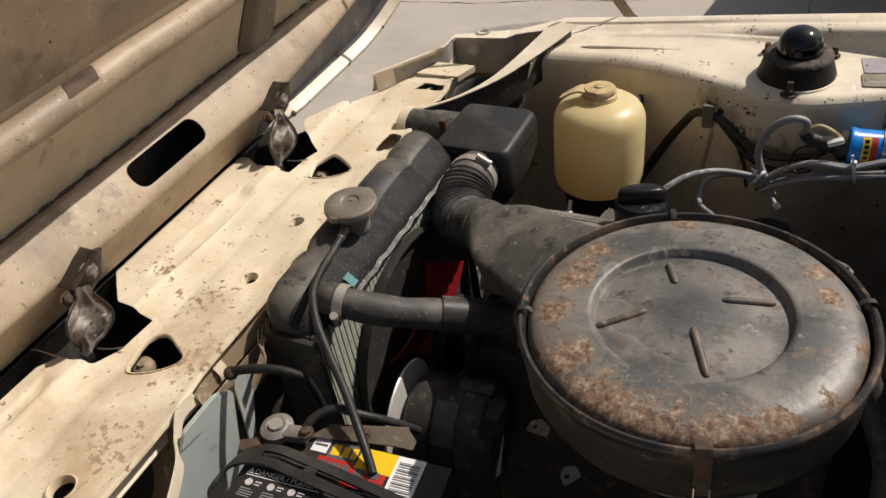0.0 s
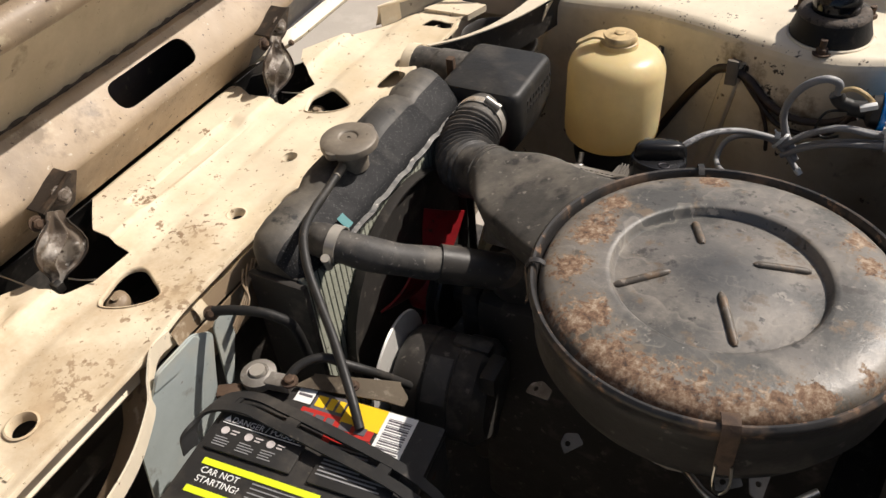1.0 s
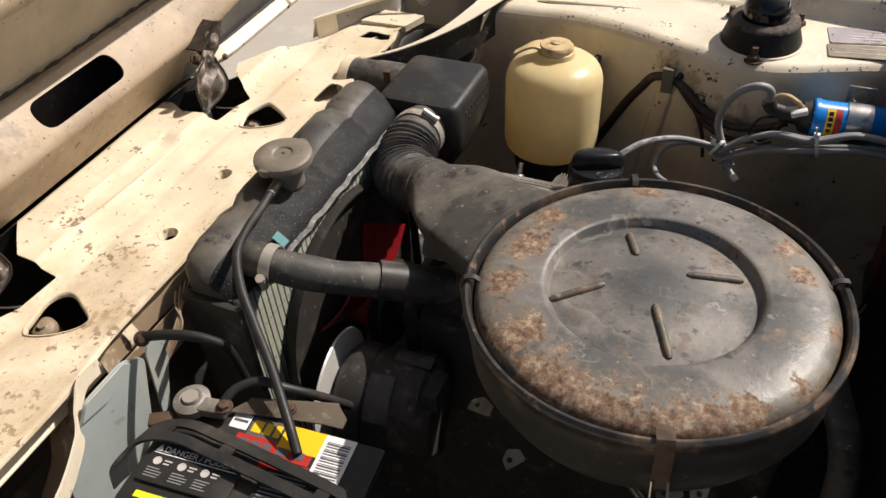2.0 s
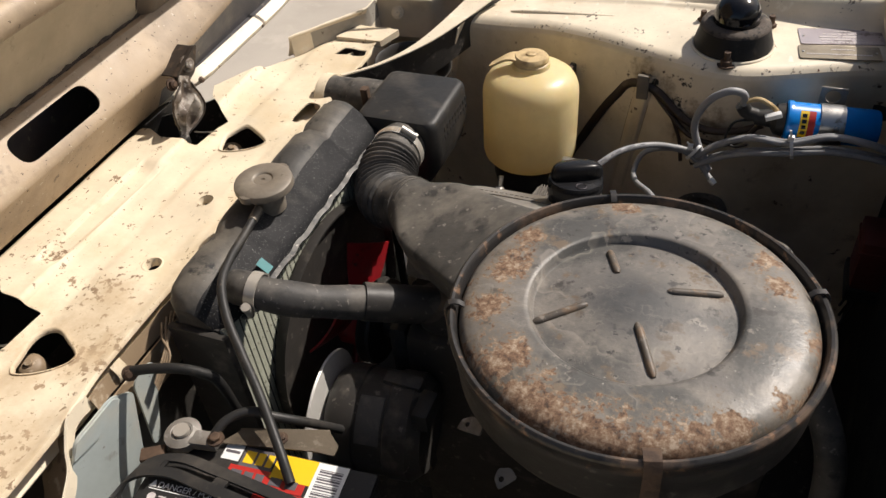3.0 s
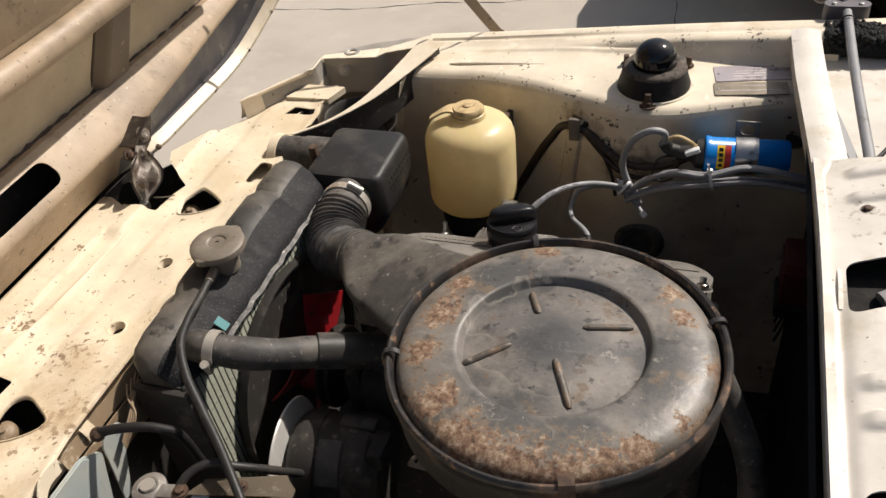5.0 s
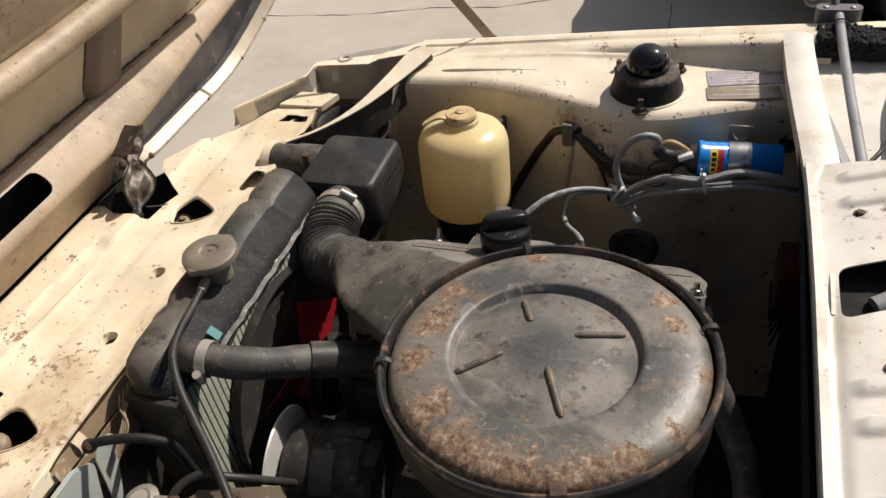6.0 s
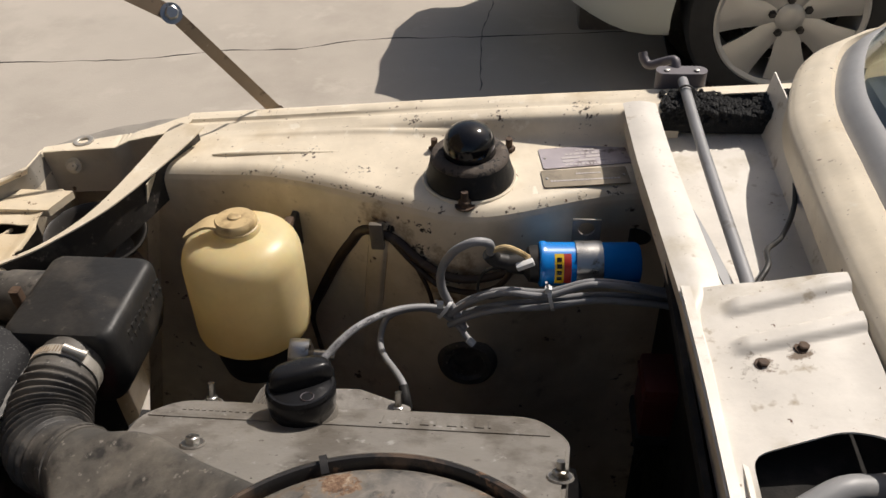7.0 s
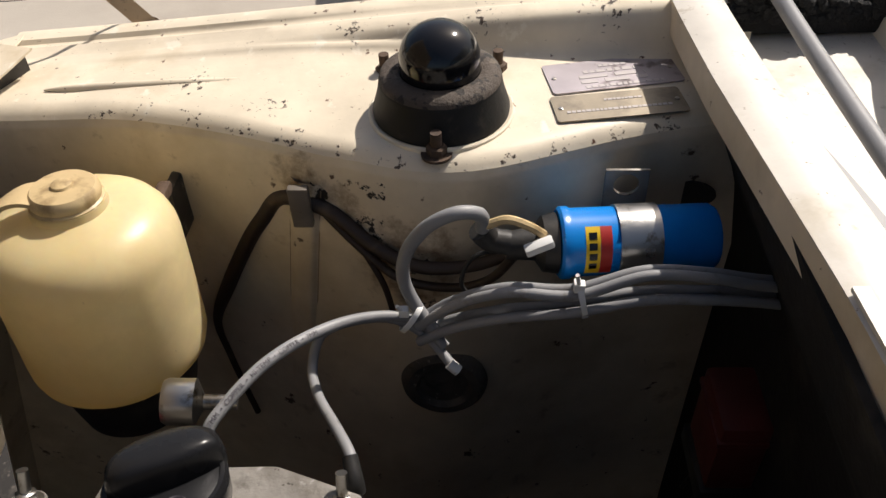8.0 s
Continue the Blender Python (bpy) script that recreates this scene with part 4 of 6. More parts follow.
def pressed(rows, y0, y1, nv, per=2, rise=0.0, fine=0.0):
    """A sheet of constant section along y; rows of (x, z)."""
    n = len(rows) - 1

    def f(u, v):
        i = min(int(u * n), n - 1)
        k = u * n - i
        y = y0 + (y1 - y0) * v
        x, z = (a + (b - a) * k for a, b in zip(rows[i], rows[i + 1]))
        lift = rise * ease((y - 0.45) / 0.40) ** 2
        return x + fine * noise.noise(Vector((x * 9, y * 6, z * 9))) + 0.5 * lift, y, z + lift
    return surface(f, n * per, nv, 0.0025)


def lean(z):
    """The bonnet skin: it leans back over the bay."""
    return -0.100 + 0.5 * (z - 1.03)


def bulge(sheet_rows, y0, y1, nv, rise):
    """As pressed(), with the middle of the bonnet's front edge standing forward."""
    n = len(sheet_rows) - 1

    def f(u, v):
        i = min(int(u * n), n - 1)
        k = u * n - i
        y = y0 + (y1 - y0) * v
        x, z = (a + (b - a) * k for a, b in zip(sheet_rows[i], sheet_rows[i + 1]))
        lift = rise * ease((y - 0.45) / 0.40) ** 2
        return x - 0.075 * ease((0.30 - y) / 0.14) + 0.5 * lift + 0.002 * noise.noise(Vector((x * 9, y * 6, z * 9))), y, z + lift - 0.02 * ease((0.30 - y) / 0.14)
    return surface(f, n * 2, nv, 0.0025)


part("skin", pressed(((-0.255, 0.83), (-0.21, 0.86), (lean(0.92) - 0.02, 0.92), (lean(1.05) - 0.02, 1.05), (lean(1.4) - 0.02, 1.4), (lean(1.74) - 0.02, 1.74)), -0.75, 0.72, 40, 3, 0.05), PAINT, bonnet)
part("edge_lip", bulge(((-0.140, 0.850), (-0.112, 0.858), (-0.094, 0.866), (-0.089, 0.869), (-0.088, 0.873), (-0.094, 0.878), (-0.104, 0.884)), -0.75, 0.76, 60, 0.16), PAINT, bonnet, "pale folded bonnet edge")
part("gutter", bulge(((-0.104, 0.882), (-0.155, 0.888), (-0.160, 0.905), (-0.150, 0.925)), -0.75, 0.73, 40, 0.12), SLATE, bonnet)
RAIL = ((-0.150, 0.886), (-0.100, 0.887), (-0.093, 0.889), (-0.089, 0.894), (-0.055, 0.956), (-0.052, 0.962), (-0.054, 0.969), (-0.090, 1.012), (-0.096, 1.018), (-0.103, 1.018), (-0.112, 1.016))


def rail_sheet(u, v):
    """The rail's section along y: its lit upper face narrows towards the corner."""
    y = -0.75 + 1.45 * v
    taper = 0.60 * ease((y - 0.18) / 0.50)
    t = u * (len(RAIL) - 1)
    i = min(int(t), len(RAIL) - 2)
    ends = []
    for n in (i, i + 1):
        q = Vector((*RAIL[n], 0))
        ends.append(q.lerp(Vector((-0.094 + 0.002 * (n - 5), 1.009 + 0.003 * (n - 5), 0)), taper) if n in (4, 5, 6) else q)
    x, z, _ = ends[0].lerp(ends[1], t - i)
    lift = 0.06 * ease((y - 0.45) / 0.40) ** 2
    return x + 0.003 * noise.noise(Vector((x * 9, y * 6, z * 9))) + 0.5 * lift, y, z + lift


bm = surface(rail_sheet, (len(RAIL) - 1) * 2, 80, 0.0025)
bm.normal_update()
# past y 0.2 the face below the crease turns dark slate
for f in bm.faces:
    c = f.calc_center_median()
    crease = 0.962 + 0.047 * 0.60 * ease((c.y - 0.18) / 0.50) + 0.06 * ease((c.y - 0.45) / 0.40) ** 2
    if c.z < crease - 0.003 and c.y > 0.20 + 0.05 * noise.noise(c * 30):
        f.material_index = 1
rail = part("front_rail", bm, (HOODIN, SLATE), bonnet, "tan front rail with an oval hole and a dark lower face")
FACE = axis((-0.0755, 0, 0.9925), (0.79, 0, 0.61))
local = FACE.inverted()
corners = [(local @ Vector((-0.0755 - 0.61 * h, y, 0.9925 + 0.79 * h))).to_2d() for y, h in ((-0.102, -0.024), (-0.102, 0.018), (0.052, 0.018), (0.052, -0.024))]
cut(rail, prism(corners, -0.06, 0.05, 0.020, FACE, 6))
# dark sheet added behind the rail so that its oval hole looks dark
part("cavity_sheet", pressed(((-0.170, 0.90), (-0.155, 0.94), (-0.140, 1.00), (-0.122, 1.02)), -0.74, 0.60, 20, 2, 0.05), SLATE, bonnet)
part("inner_panel", pressed(((-0.112, 1.014), (-0.114, 1.020), (lean(1.05) - 0.012, 1.05), (lean(1.15) - 0.012, 1.15), (lean(1.20) - 0.012, 1.20)), -0.75, 0.62, 40, 3, 0.03, 0.004), INNERP, bonnet)
# dark bead for the dark groove below the inner panel
part("groove_bead", tube([(-0.1115 + 0.0008 * math.sin(i * 5.1), -0.74 + 0.01 * i, 1.0195 + 0.0012 * math.sin(i * 2.3)) for i in range(134)], lambda s: 0.0042 + 0.0014 * math.sin(s * 211) + 0.0006 * math.sin(s * 473), 7, 2), GROOVE, bonnet)
part("rolled_rail", tube([(-0.050, -0.75 + 0.1 * i, 1.146 + 0.001 * math.sin(i * 2)) for i in range(15)], 0.0205, 20, 3), HOODIN, bonnet)
part("upper_panel", pressed(((lean(1.20) - 0.010, 1.20), (lean(1.25) - 0.010, 1.25), (lean(1.5) - 0.010, 1.5), (lean(1.72) - 0.010, 1.72)), -0.75, 0.66, 30, 4, 0.02, 0.004), HOODIN, bonnet)
# post with its shade in the brown colour
part("stiffener", surface(lambda u, v: (lean(1.012 + 0.128 * u) - 0.010 + 0.020 * ease(math.sin(v * math.pi) * 1.8), 0.265 + (v - 0.5) * (0.094 - 0.018 * u), 1.012 + 0.128 * u), 10, 16, 0.002), STIFF, bonnet, "stiffener post coloured brown for its shade")
for dv in (-0.049, 0.049):
    part("stiffener_seam", tube([(lean(1.012 + 0.128 * u) - 0.0095, 0.265 + dv * (1 - 0.19 * u), 1.012 + 0.128 * u) for u in np.linspace(0, 1, 8)], 0.0030, 7, 2), GROOVE, bonnet)
# a cast shadow on the rail, laid on as a dark brown sheet
part("shadow_patch", surface(lambda u, v: (-0.050 + 0.0211 * math.cos(0.5 + 1.2 * v), -0.160 + 0.05 * u + 0.012 * v, 1.146 + 0.0211 * math.sin(0.5 + 1.2 * v)), 6, 8, 0.0006), RUSTY, bonnet, "shadow drawn as a dark patch on the rail")
for y in (0.28, 0.47, 0.60, 0.68):
    nut((-0.090 + 0.08 * ease((y - 0.45) / 0.40) ** 2, y, 0.872 + 0.16 * ease((y - 0.45) / 0.40) ** 2), (0.8, 0, 0.6), 0.0035, 0.003, bonnet, name="screw")


# the pressed underside sits back from the hinge edge
for piece in bonnet.children:
    if piece.name.split(".")[0] in ("skin", "front_rail", "cavity_sheet", "inner_panel", "groove_bead", "stiffener", "stiffener_seam", "upper_panel"):
        piece.location = (-0.030, 0.0235, -0.0225)


def catch(y):
    """A spring catch: a bolted plate and a bent steel horn that drops into the panel's opening."""
    c = thing("bonnet_catch", (-0.05, y, 0.95), "bent steel bonnet catch with two rusty bolts", "catch", "catches on the bonnet rail")
    turn = Matrix(((0, 0, 1, -0.060), (1, 0, 0, y), (0, 1, 0, 0), (0, 0, 0, 1)))
    part("plate", prism(((-0.014, 0.914), (-0.012, 0.936), (0.044, 0.957), (0.056, 0.952), (0.036, 0.918), (0.010, 0.908)), 0, 0.003, 0.003, turn), DARKRUST, c, "rust-brown catch plate")
    part("plate_flange", prism(((-0.012, 0.936), (0.044, 0.957), (0.045, 0.954), (-0.011, 0.933)), -0.022, 0.009, 0.001, turn), DARKRUST, c)

    def horn(u, v):
        """A pressed spoon: narrow neck, wide waist with curled edges and a winding ridge."""
        w = along(((0, 0.011), (0.14, 0.014), (0.28, 0.028), (0.42, 0.037), (0.58, 0.037), (0.74, 0.028), (0.88, 0.014), (1, 0.008)), u)
        a = (v - 0.5) * 2
        body = math.sin(u * math.pi)
        ridge = 0.017 * math.exp(-((a + 0.12 - 0.34 * math.sin(u * 7)) / 0.20) ** 2) * body
        lobe = 0.012 * math.exp(-((a - 0.58) / 0.20) ** 2) * math.exp(-((u - 0.48) / 0.17) ** 2) + 0.009 * math.exp(-((a + 0.62) / 0.18) ** 2) * math.exp(-((u - 0.36) / 0.14) ** 2)
        return (-0.050 + 0.010 * abs(a) ** 3 * body + ridge + lobe - 0.006 * u, y + 0.002 - 0.036 * u + 0.86 * a * w, 0.930 - 0.088 * u - 0.50 * a * w)
    part("horn", surface(horn, 30, 30, 0.002), SPRING, c)
    part("horn_edge", tube([Vector(horn(u, 1.0)) for u in np.linspace(0.1, 0.95, 14)], 0.0016, 6, 3), DARKRUST, c)
    part("horn_edge", tube([Vector(horn(u, 0.0)) for u in np.linspace(0.1, 0.95, 14)], 0.0016, 6, 3), DARKRUST, c)
    part("release_wire", tube(((-0.036, y - 0.030, 0.852), (-0.020, y - 0.024, 0.850), (-0.004, y - 0.016, 0.850)), 0.0012, 6, 4), STEEL, c)
    part("horn_tip", box((-0.060, y - 0.044, 0.832), (-0.046, y - 0.032, 0.846), 0.002), STEEL, c)
    nut((-0.056, y + 0.022, 0.938), (0.95, -0.1, 0.3), 0.0085, 0.010, c, SPRING, "bolt")
    nut((-0.056, y - 0.022, 0.928), (0.95, -0.1, 0.3), 0.0065, 0.008, c, name="bolt")
    return c


for y in LATCH_Y:
    catch(y)

# bonnet stay, its brown standing for the side turned from the sun
stay = thing("bonnet_stay", (0.395, 0.74, 0.87), "flat cream bonnet stay with a pivot bolt", "stay")


def strap(a, b, w, t=0.004):
    a, b = Vector(a), Vector(b)
    way = (b - a).normalized()
    side = way.cross(Vector((0.35, -0.75, 0.55))).normalized()
    out = way.cross(side)
    return surface(lambda u, v: a.lerp(b, u) + side * (v - 0.5) * w, 10, 2, t)


part("lower_arm", strap((0.408, 0.745, 0.845), (0.280, 0.70, 1.052), 0.018), SHADETAN, stay)
part("upper_arm", strap((0.286, 0.70, 1.043), (0.02, 0.685, 1.20), 0.022), SHADETAN, stay)
nut((0.285, 0.697, 1.047), (0.5, -0.7, 0.5), 0.010, 0.004, stay, STEEL, "pivot_bolt")
nut((0.395, 0.738, 0.868), (0.5, -0.7, 0.5), 0.008, 0.003, stay, RUSTY, "pivot_bolt")

def loft(sections, bm=None):
    bm = bm or bmesh.new()
    rings = [[bm.verts.new(q) for q in s] for s in sections]
    n = len(rings[0])
    for a, b in zip(rings, rings[1:]):
        for j in range(n):
            k = (j + 1) % n
            bm.faces.new((a[j], a[k], b[k], b[j]))
    bm.faces.new(rings[0][::-1])
    bm.faces.new(rings[-1])
    return bm


# ---- air cleaner ----
LC = Vector((0.690, -0.134, 0.986))
cleaner = thing("air_cleaner", LC, "round black air cleaner with a rusty worn lid", "air cleaner")
tilt = leaning(LC, (-0.015, 0.03, 1))
lid = part("lid", lathe(((0, 0.0085), (0.02, 0.008), (0.060, 0.0035), (0.086, 0.0003), (0.0895, 0.0003), (0.0915, 0.0020), (0.0935, 0.0082), (0.0955, 0.0098), (0.099, 0.0103), (0.126, 0.0098), (0.143, 0.0078), (0.1515, 0.0040), (0.1555, -0.0005), (0.1575, -0.006), (0.1585, -0.012)), 128, tilt), LID, cleaner, "black enamel lid worn grey, with rust round its edge")
part("rim", lathe(((0.157, -0.014), (0.1600, -0.004), (0.1605, 0.002), (0.1625, 0.0055), (0.1650, 0.0060), (0.1675, 0.0040), (0.1682, 0.0010), (0.1675, -0.002), (0.1655, -0.0045), (0.1655, -0.013), (0.157, -0.014)), 128, tilt), RIMMAT, cleaner, "rolled black steel rim")
part("housing", lathe(((0.1655, -0.011), (0.164, -0.030), (0.162, -0.034), (0.162, -0.055), (0.150, -0.080), (0.120, -0.090), (0.05, -0.092), (0, -0.092)), 96, tilt), BLACKM, cleaner)
part("carburettor", lathe(((0.045, 0.0), (0.05, -0.05), (0.04, -0.10), (0.055, -0.14), (0, -0.14)), 24, Matrix.Translation((0.684, -0.134, 0.90))), ALLOY, cleaner)
for a, b in (((-0.038, 0.071), (-0.023, 0.038)), ((0.025, 0.025), (0.072, 0.039)), ((-0.082, -0.041), (-0.040, -0.010)), ((0.007, -0.023), (0.031, -0.074))):
    pts = []
    for k in range(8):
        q = Vector((a[0] + (b[0] - a[0]) * k / 7, a[1] + (b[1] - a[1]) * k / 7, 0))
        pts.append(tilt @ (q + Vector((0, 0, along(((0, 0.0085), (0.02, 0.008), (0.06, 0.0035), (0.086, 0.0005)), q.length)))))
    part("rib", tube(pts, lambda s: 0.0040 * min(1, 6 * s + 0.5, 6 * (1 - s) + 0.5), 10, 2), RIBMAT, lid)


def clip(a):
    d = Vector((math.cos(radians(a)), math.sin(radians(a)), 0))
    s = Vector((-d.y, d.x, 0))

    def f(u, v):
        r, z = along(((0, 0.152, 0.006), (0.08, 0.158, 0.011), (0.2, 0.168, 0.0095), (0.3, 0.1715, 0.002), (0.75, 0.1695, -0.035), (1, 0.172, -0.045)), u)
        return tilt @ (d * r + s * (v - 0.5) * (0.014 if a > 280 else 0.006) + Vector((0, 0, z)))
    c = part("clip", surface(f, 16, 3, 0.0015), RIMMAT if a < 280 else RUSTY, cleaner, "small spring clip" if a < 280 else "rusty spring clip")
    if a < 280:
        return
    part("wire_loop", tube([tilt @ (d * r + s * w + Vector((0, 0, z))) for r, w, z in ((0.171, -0.006, -0.036), (0.176, -0.006, -0.055), (0.174, 0.0, -0.068), (0.176, 0.006, -0.055), (0.171, 0.006, -0.036))], 0.0012, 6, 5), STEEL, c)


for a in (286, 21, 109, 196):
    clip(a)

# flat snorkel from the hose to the housing
SN = ((0.356, 0.100, 0.846), (0.400, 0.070, 0.858), (0.450, 0.036, 0.870), (0.51, -0.006, 0.890), (0.58, -0.052, 0.918))
def duct(pts, wide, deep, square, up, n=32):
    """A moulded duct that turns from round to a flat box: sizes are functions of the way along."""
    line = spline(pts, 8)
    rings = []
    for i, q in enumerate(line):
        s = i / (len(line) - 1)
        way = (line[min(i + 1, len(line) - 1)] - line[max(i - 1, 0)]).normalized()
        u = (Vector(up) - way * Vector(up).dot(way)).normalized()
        w = way.cross(u)
        ring = []
        for j in range(n):
            c, d = math.cos(2 * math.pi * j / n), math.sin(2 * math.pi * j / n)
            e = square(s)
            ring.append(q + u * deep(s) * math.copysign(abs(c) ** e, c) + w * wide(s) * math.copysign(abs(d) ** e, d))
        rings.append(ring)
    return rings


snork = part("snorkel", loft(duct(SN, lambda s: 0.039 + 0.024 * ease(s / 0.45) + 0.008 * ease((s - 0.5) / 0.4), lambda s: 0.038 - 0.012 * ease(s / 0.35), lambda s: 1 - 0.72 * ease((s - 0.03) / 0.28), (-0.35, -0.05, 0.93), 48)), DUCT, cleaner, "dusty flat black snorkel")
part("snorkel_seam", tube(((0.352, 0.102, 0.8445), (0.359, 0.0985, 0.847)), 0.0405, 28, 2), RUBBER, snork)

# ---- radiator ----
rad = thing("radiator", (0.2, 0.05, 0.42), "black radiator with a tarnished cap and pale fins", "radiator")


TANK_SHAPE = ((0.155, 0.850), (0.155, 0.884), (0.161, 0.895), (0.174, 0.902), (0.192, 0.901), (0.203, 0.896), (0.208, 0.892), (0.237, 0.866), (0.244, 0.860), (0.248, 0.851))


def tank_ring(y, swell, drop):
    """One section of the tank at y: swell scales it about its foot, drop lowers its top."""
    return [Vector((0.200 + (x - 0.200) * swell, y, 0.851 + (z - 0.851) * drop)) for x, z in TANK_SHAPE]


TANKROWS = ((-0.176, 0.50, 0.45), (-0.168, 0.74, 0.70), (-0.155, 0.88, 0.84), (-0.130, 0.95, 0.90), (-0.092, 0.96, 0.90), (-0.074, 0.94, 0.84), (-0.060, 0.95, 0.82), (-0.046, 0.99, 0.97), (-0.030, 0.99, 1.02), (0.040, 0.99, 1.02), (0.050, 0.98, 0.90), (0.062, 0.95, 0.84), (0.074, 0.97, 0.93), (0.090, 0.99, 0.98), (0.150, 0.98, 0.98), (0.160, 0.95, 0.88), (0.168, 0.92, 0.84), (0.180, 0.95, 0.94), (0.236, 0.93, 0.92), (0.246, 0.88, 0.86), (0.250, 0.70, 0.65))
bm = loft([tank_ring(*r) for r in TANKROWS])
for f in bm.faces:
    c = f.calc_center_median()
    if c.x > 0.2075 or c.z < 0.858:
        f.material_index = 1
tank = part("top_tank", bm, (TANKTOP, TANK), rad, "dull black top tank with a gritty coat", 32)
part("tank_flange", surface(lambda u, v: (0.246 + 0.006 * v + 0.0012 * math.sin(u * 51), -0.15 + 0.40 * u, 0.853 - 0.003 * v + 0.0008 * math.sin(u * 80)), 60, 2, 0.003), material("grimy_flange", (0.060, 0.056, 0.050), (((0.02, 0.02, 0.02), 40, 0.48, 0.1), ((0.30, 0.28, 0.25), 70, 0.60, 0.05)), 0.5, 0.2, bump=0.3), rad)
part("neck", lathe(((0.021, 0.885), (0.021, 0.908), (0.027, 0.912), (0.027, 0.918), (0, 0.918)), 32, Matrix.Translation((0.203, 0.008, 0))), BRASS, rad)
cap = part("cap", lathe(((0, 0.9275), (0.0025, 0.9275), (0.003, 0.929), (0.0115, 0.929), (0.0125, 0.9305), (0.014, 0.9315), (0.033, 0.9300), (0.0365, 0.9280), (0.0375, 0.9250), (0.0375, 0.9195), (0.035, 0.9175), (0, 0.9175)), 64, Matrix.Translation((0.203, 0.008, 0))), BRASS, rad, "dull brown radiator cap")
for a in (75, 262):
    d = Vector((math.cos(radians(a)), math.sin(radians(a)), 0))
    part("cap_ear", lathe(((0, 0.9195), (0.0105, 0.9195), (0.0110, 0.9205), (0.0110, 0.9250), (0.0098, 0.9278), (0, 0.9290)), 20, Matrix.Translation(Vector((0.203, 0.008, 0)) + d * 0.0305)), BRASS, cap)
part("overflow_stub", tube(((0.205, -0.018, 0.902), (0.209, -0.040, 0.902)), 0.006, 12), BRASS, rad)
part("core_back", box((0.170, -0.176, 0.45), (0.232, 0.250, 0.852), 0.002), BLACKM, rad)
part("side_plate", box((0.165, -0.186, 0.45), (0.246, -0.1765, 0.850), 0.002), BLACKM, rad)
part("side_plate", box((0.165, 0.2505, 0.45), (0.246, 0.258, 0.850), 0.002), BLACKM, rad)
part("teal_stain", surface(lambda u, v: (0.2345 + 0.014 * v, -0.086 + 0.013 * u, 0.8765 - 0.012 * v), 3, 3, 0.0006), material("verdigris", (0.03, 0.16, 0.17), (), 0.6, bump=0.2), rad)
fin = bmesh.new()
for k in range(88):
    z = 0.50 + k * 0.004
    box((0.2345, -0.0013, z), (0.2372, 0.0013, z + 0.0022), bm=fin)
slats = bmesh.new()
box((0.2315, -0.0044, 0.47), (0.2368, 0.0030, 0.851), bm=slats)
for k in range(95):
    z = 0.470 + k * 0.004
    box((-0.0012, -0.0041, -0.0007), (0.0012, 0.0041, 0.0007), m=pose(0.2374, -0.0007, z, 24, 0, 0), bm=slats)
part_tube = part("cooling_tube", slats, material("dull_green_grey_tube", (0.36, 0.37, 0.30), (((0.24, 0.24, 0.19), 40, 0.5, 0.2), ((0.10, 0.09, 0.07), 120, 0.62, 0.05)), 0.6, bump=0.2), rad, "", 0)
part_fin = part("fin_strip", fin, TANK, rad, "", 0)
for i in range(40):
    y = -0.170 + i * 0.0105
    for src in (part_tube, part_fin):
        if i == 0:
            src.location = (0, y, 0) if src is part_tube else (0, y + 0.005, 0)
            continue
        o = new(src.name.split(".")[0], src.data)
        o.parent = rad
        o.matrix_parent_inverse = src.matrix_parent_inverse
        o.location = (0, y + (0 if src is part_tube else 0.005), 0)

# upper radiator hose with its clamp
top_hose = thing("radiator_hose", (0.30, -0.11, 0.86), "thick black radiator hose with a worm-drive clamp", "hose")
part("hose_body", tube(((0.226, -0.122, 0.872), (0.255, -0.128, 0.880), (0.283, -0.124, 0.874), (0.315, -0.108, 0.860), (0.340, -0.085, 0.842), (0.365, -0.060, 0.824), (0.40, -0.035, 0.805), (0.45, -0.01, 0.79)), lambda s: 0.0205 + 0.0008 * math.sin(s * 22), 24, 10), RUBBER, top_hose)


def clamp(at, way, r, parent, turn=0, name="hose_clamp"):
    m = axis(at, way, turn)
    c = part(name, lathe(((r, -0.0065), (r + 0.0018, -0.0065), (r + 0.0018, 0.0065), (r, 0.0065), (r, -0.0065)), 40, m), ZINC, parent, "steel worm-drive clamp")
    teeth = bmesh.new()
    for k in range(14):
        a = radians(20 + k * 5)
        box((-0.0003, -0.0006, -0.0042), (0.0004, 0.0006, 0.0042), m=m @ pose(0, 0, 0, 0, 0, math.degrees(a)) @ Matrix.Translation((r + 0.0018, 0, 0)), bm=teeth)
    part("band_slots", teeth, SHADETAN, c, "", 0)
    part("worm_screw", lathe(((0, -0.011), (0.0045, -0.011), (0.0045, 0.009), (0.0055, 0.009), (0.0055, 0.014), (0, 0.014)), 12, m @ pose(r + 0.005, 0, 0, 90, 0, 0)), ZINC, c)
    return c


clamp((0.262, -0.128, 0.880), (0.95, 0.1, -0.12), 0.0212, top_hose, 200)
part("hose_joint", tube(((0.36, -0.064, 0.828), (0.44, -0.015, 0.795)), 0.024, 20, 6), BLACKM, top_hose)

# overflow tube from the cap to the battery tray
ov = thing("overflow_tube", (0.33, -0.24, 0.80), "thin black rubber overflow tube", "tube")
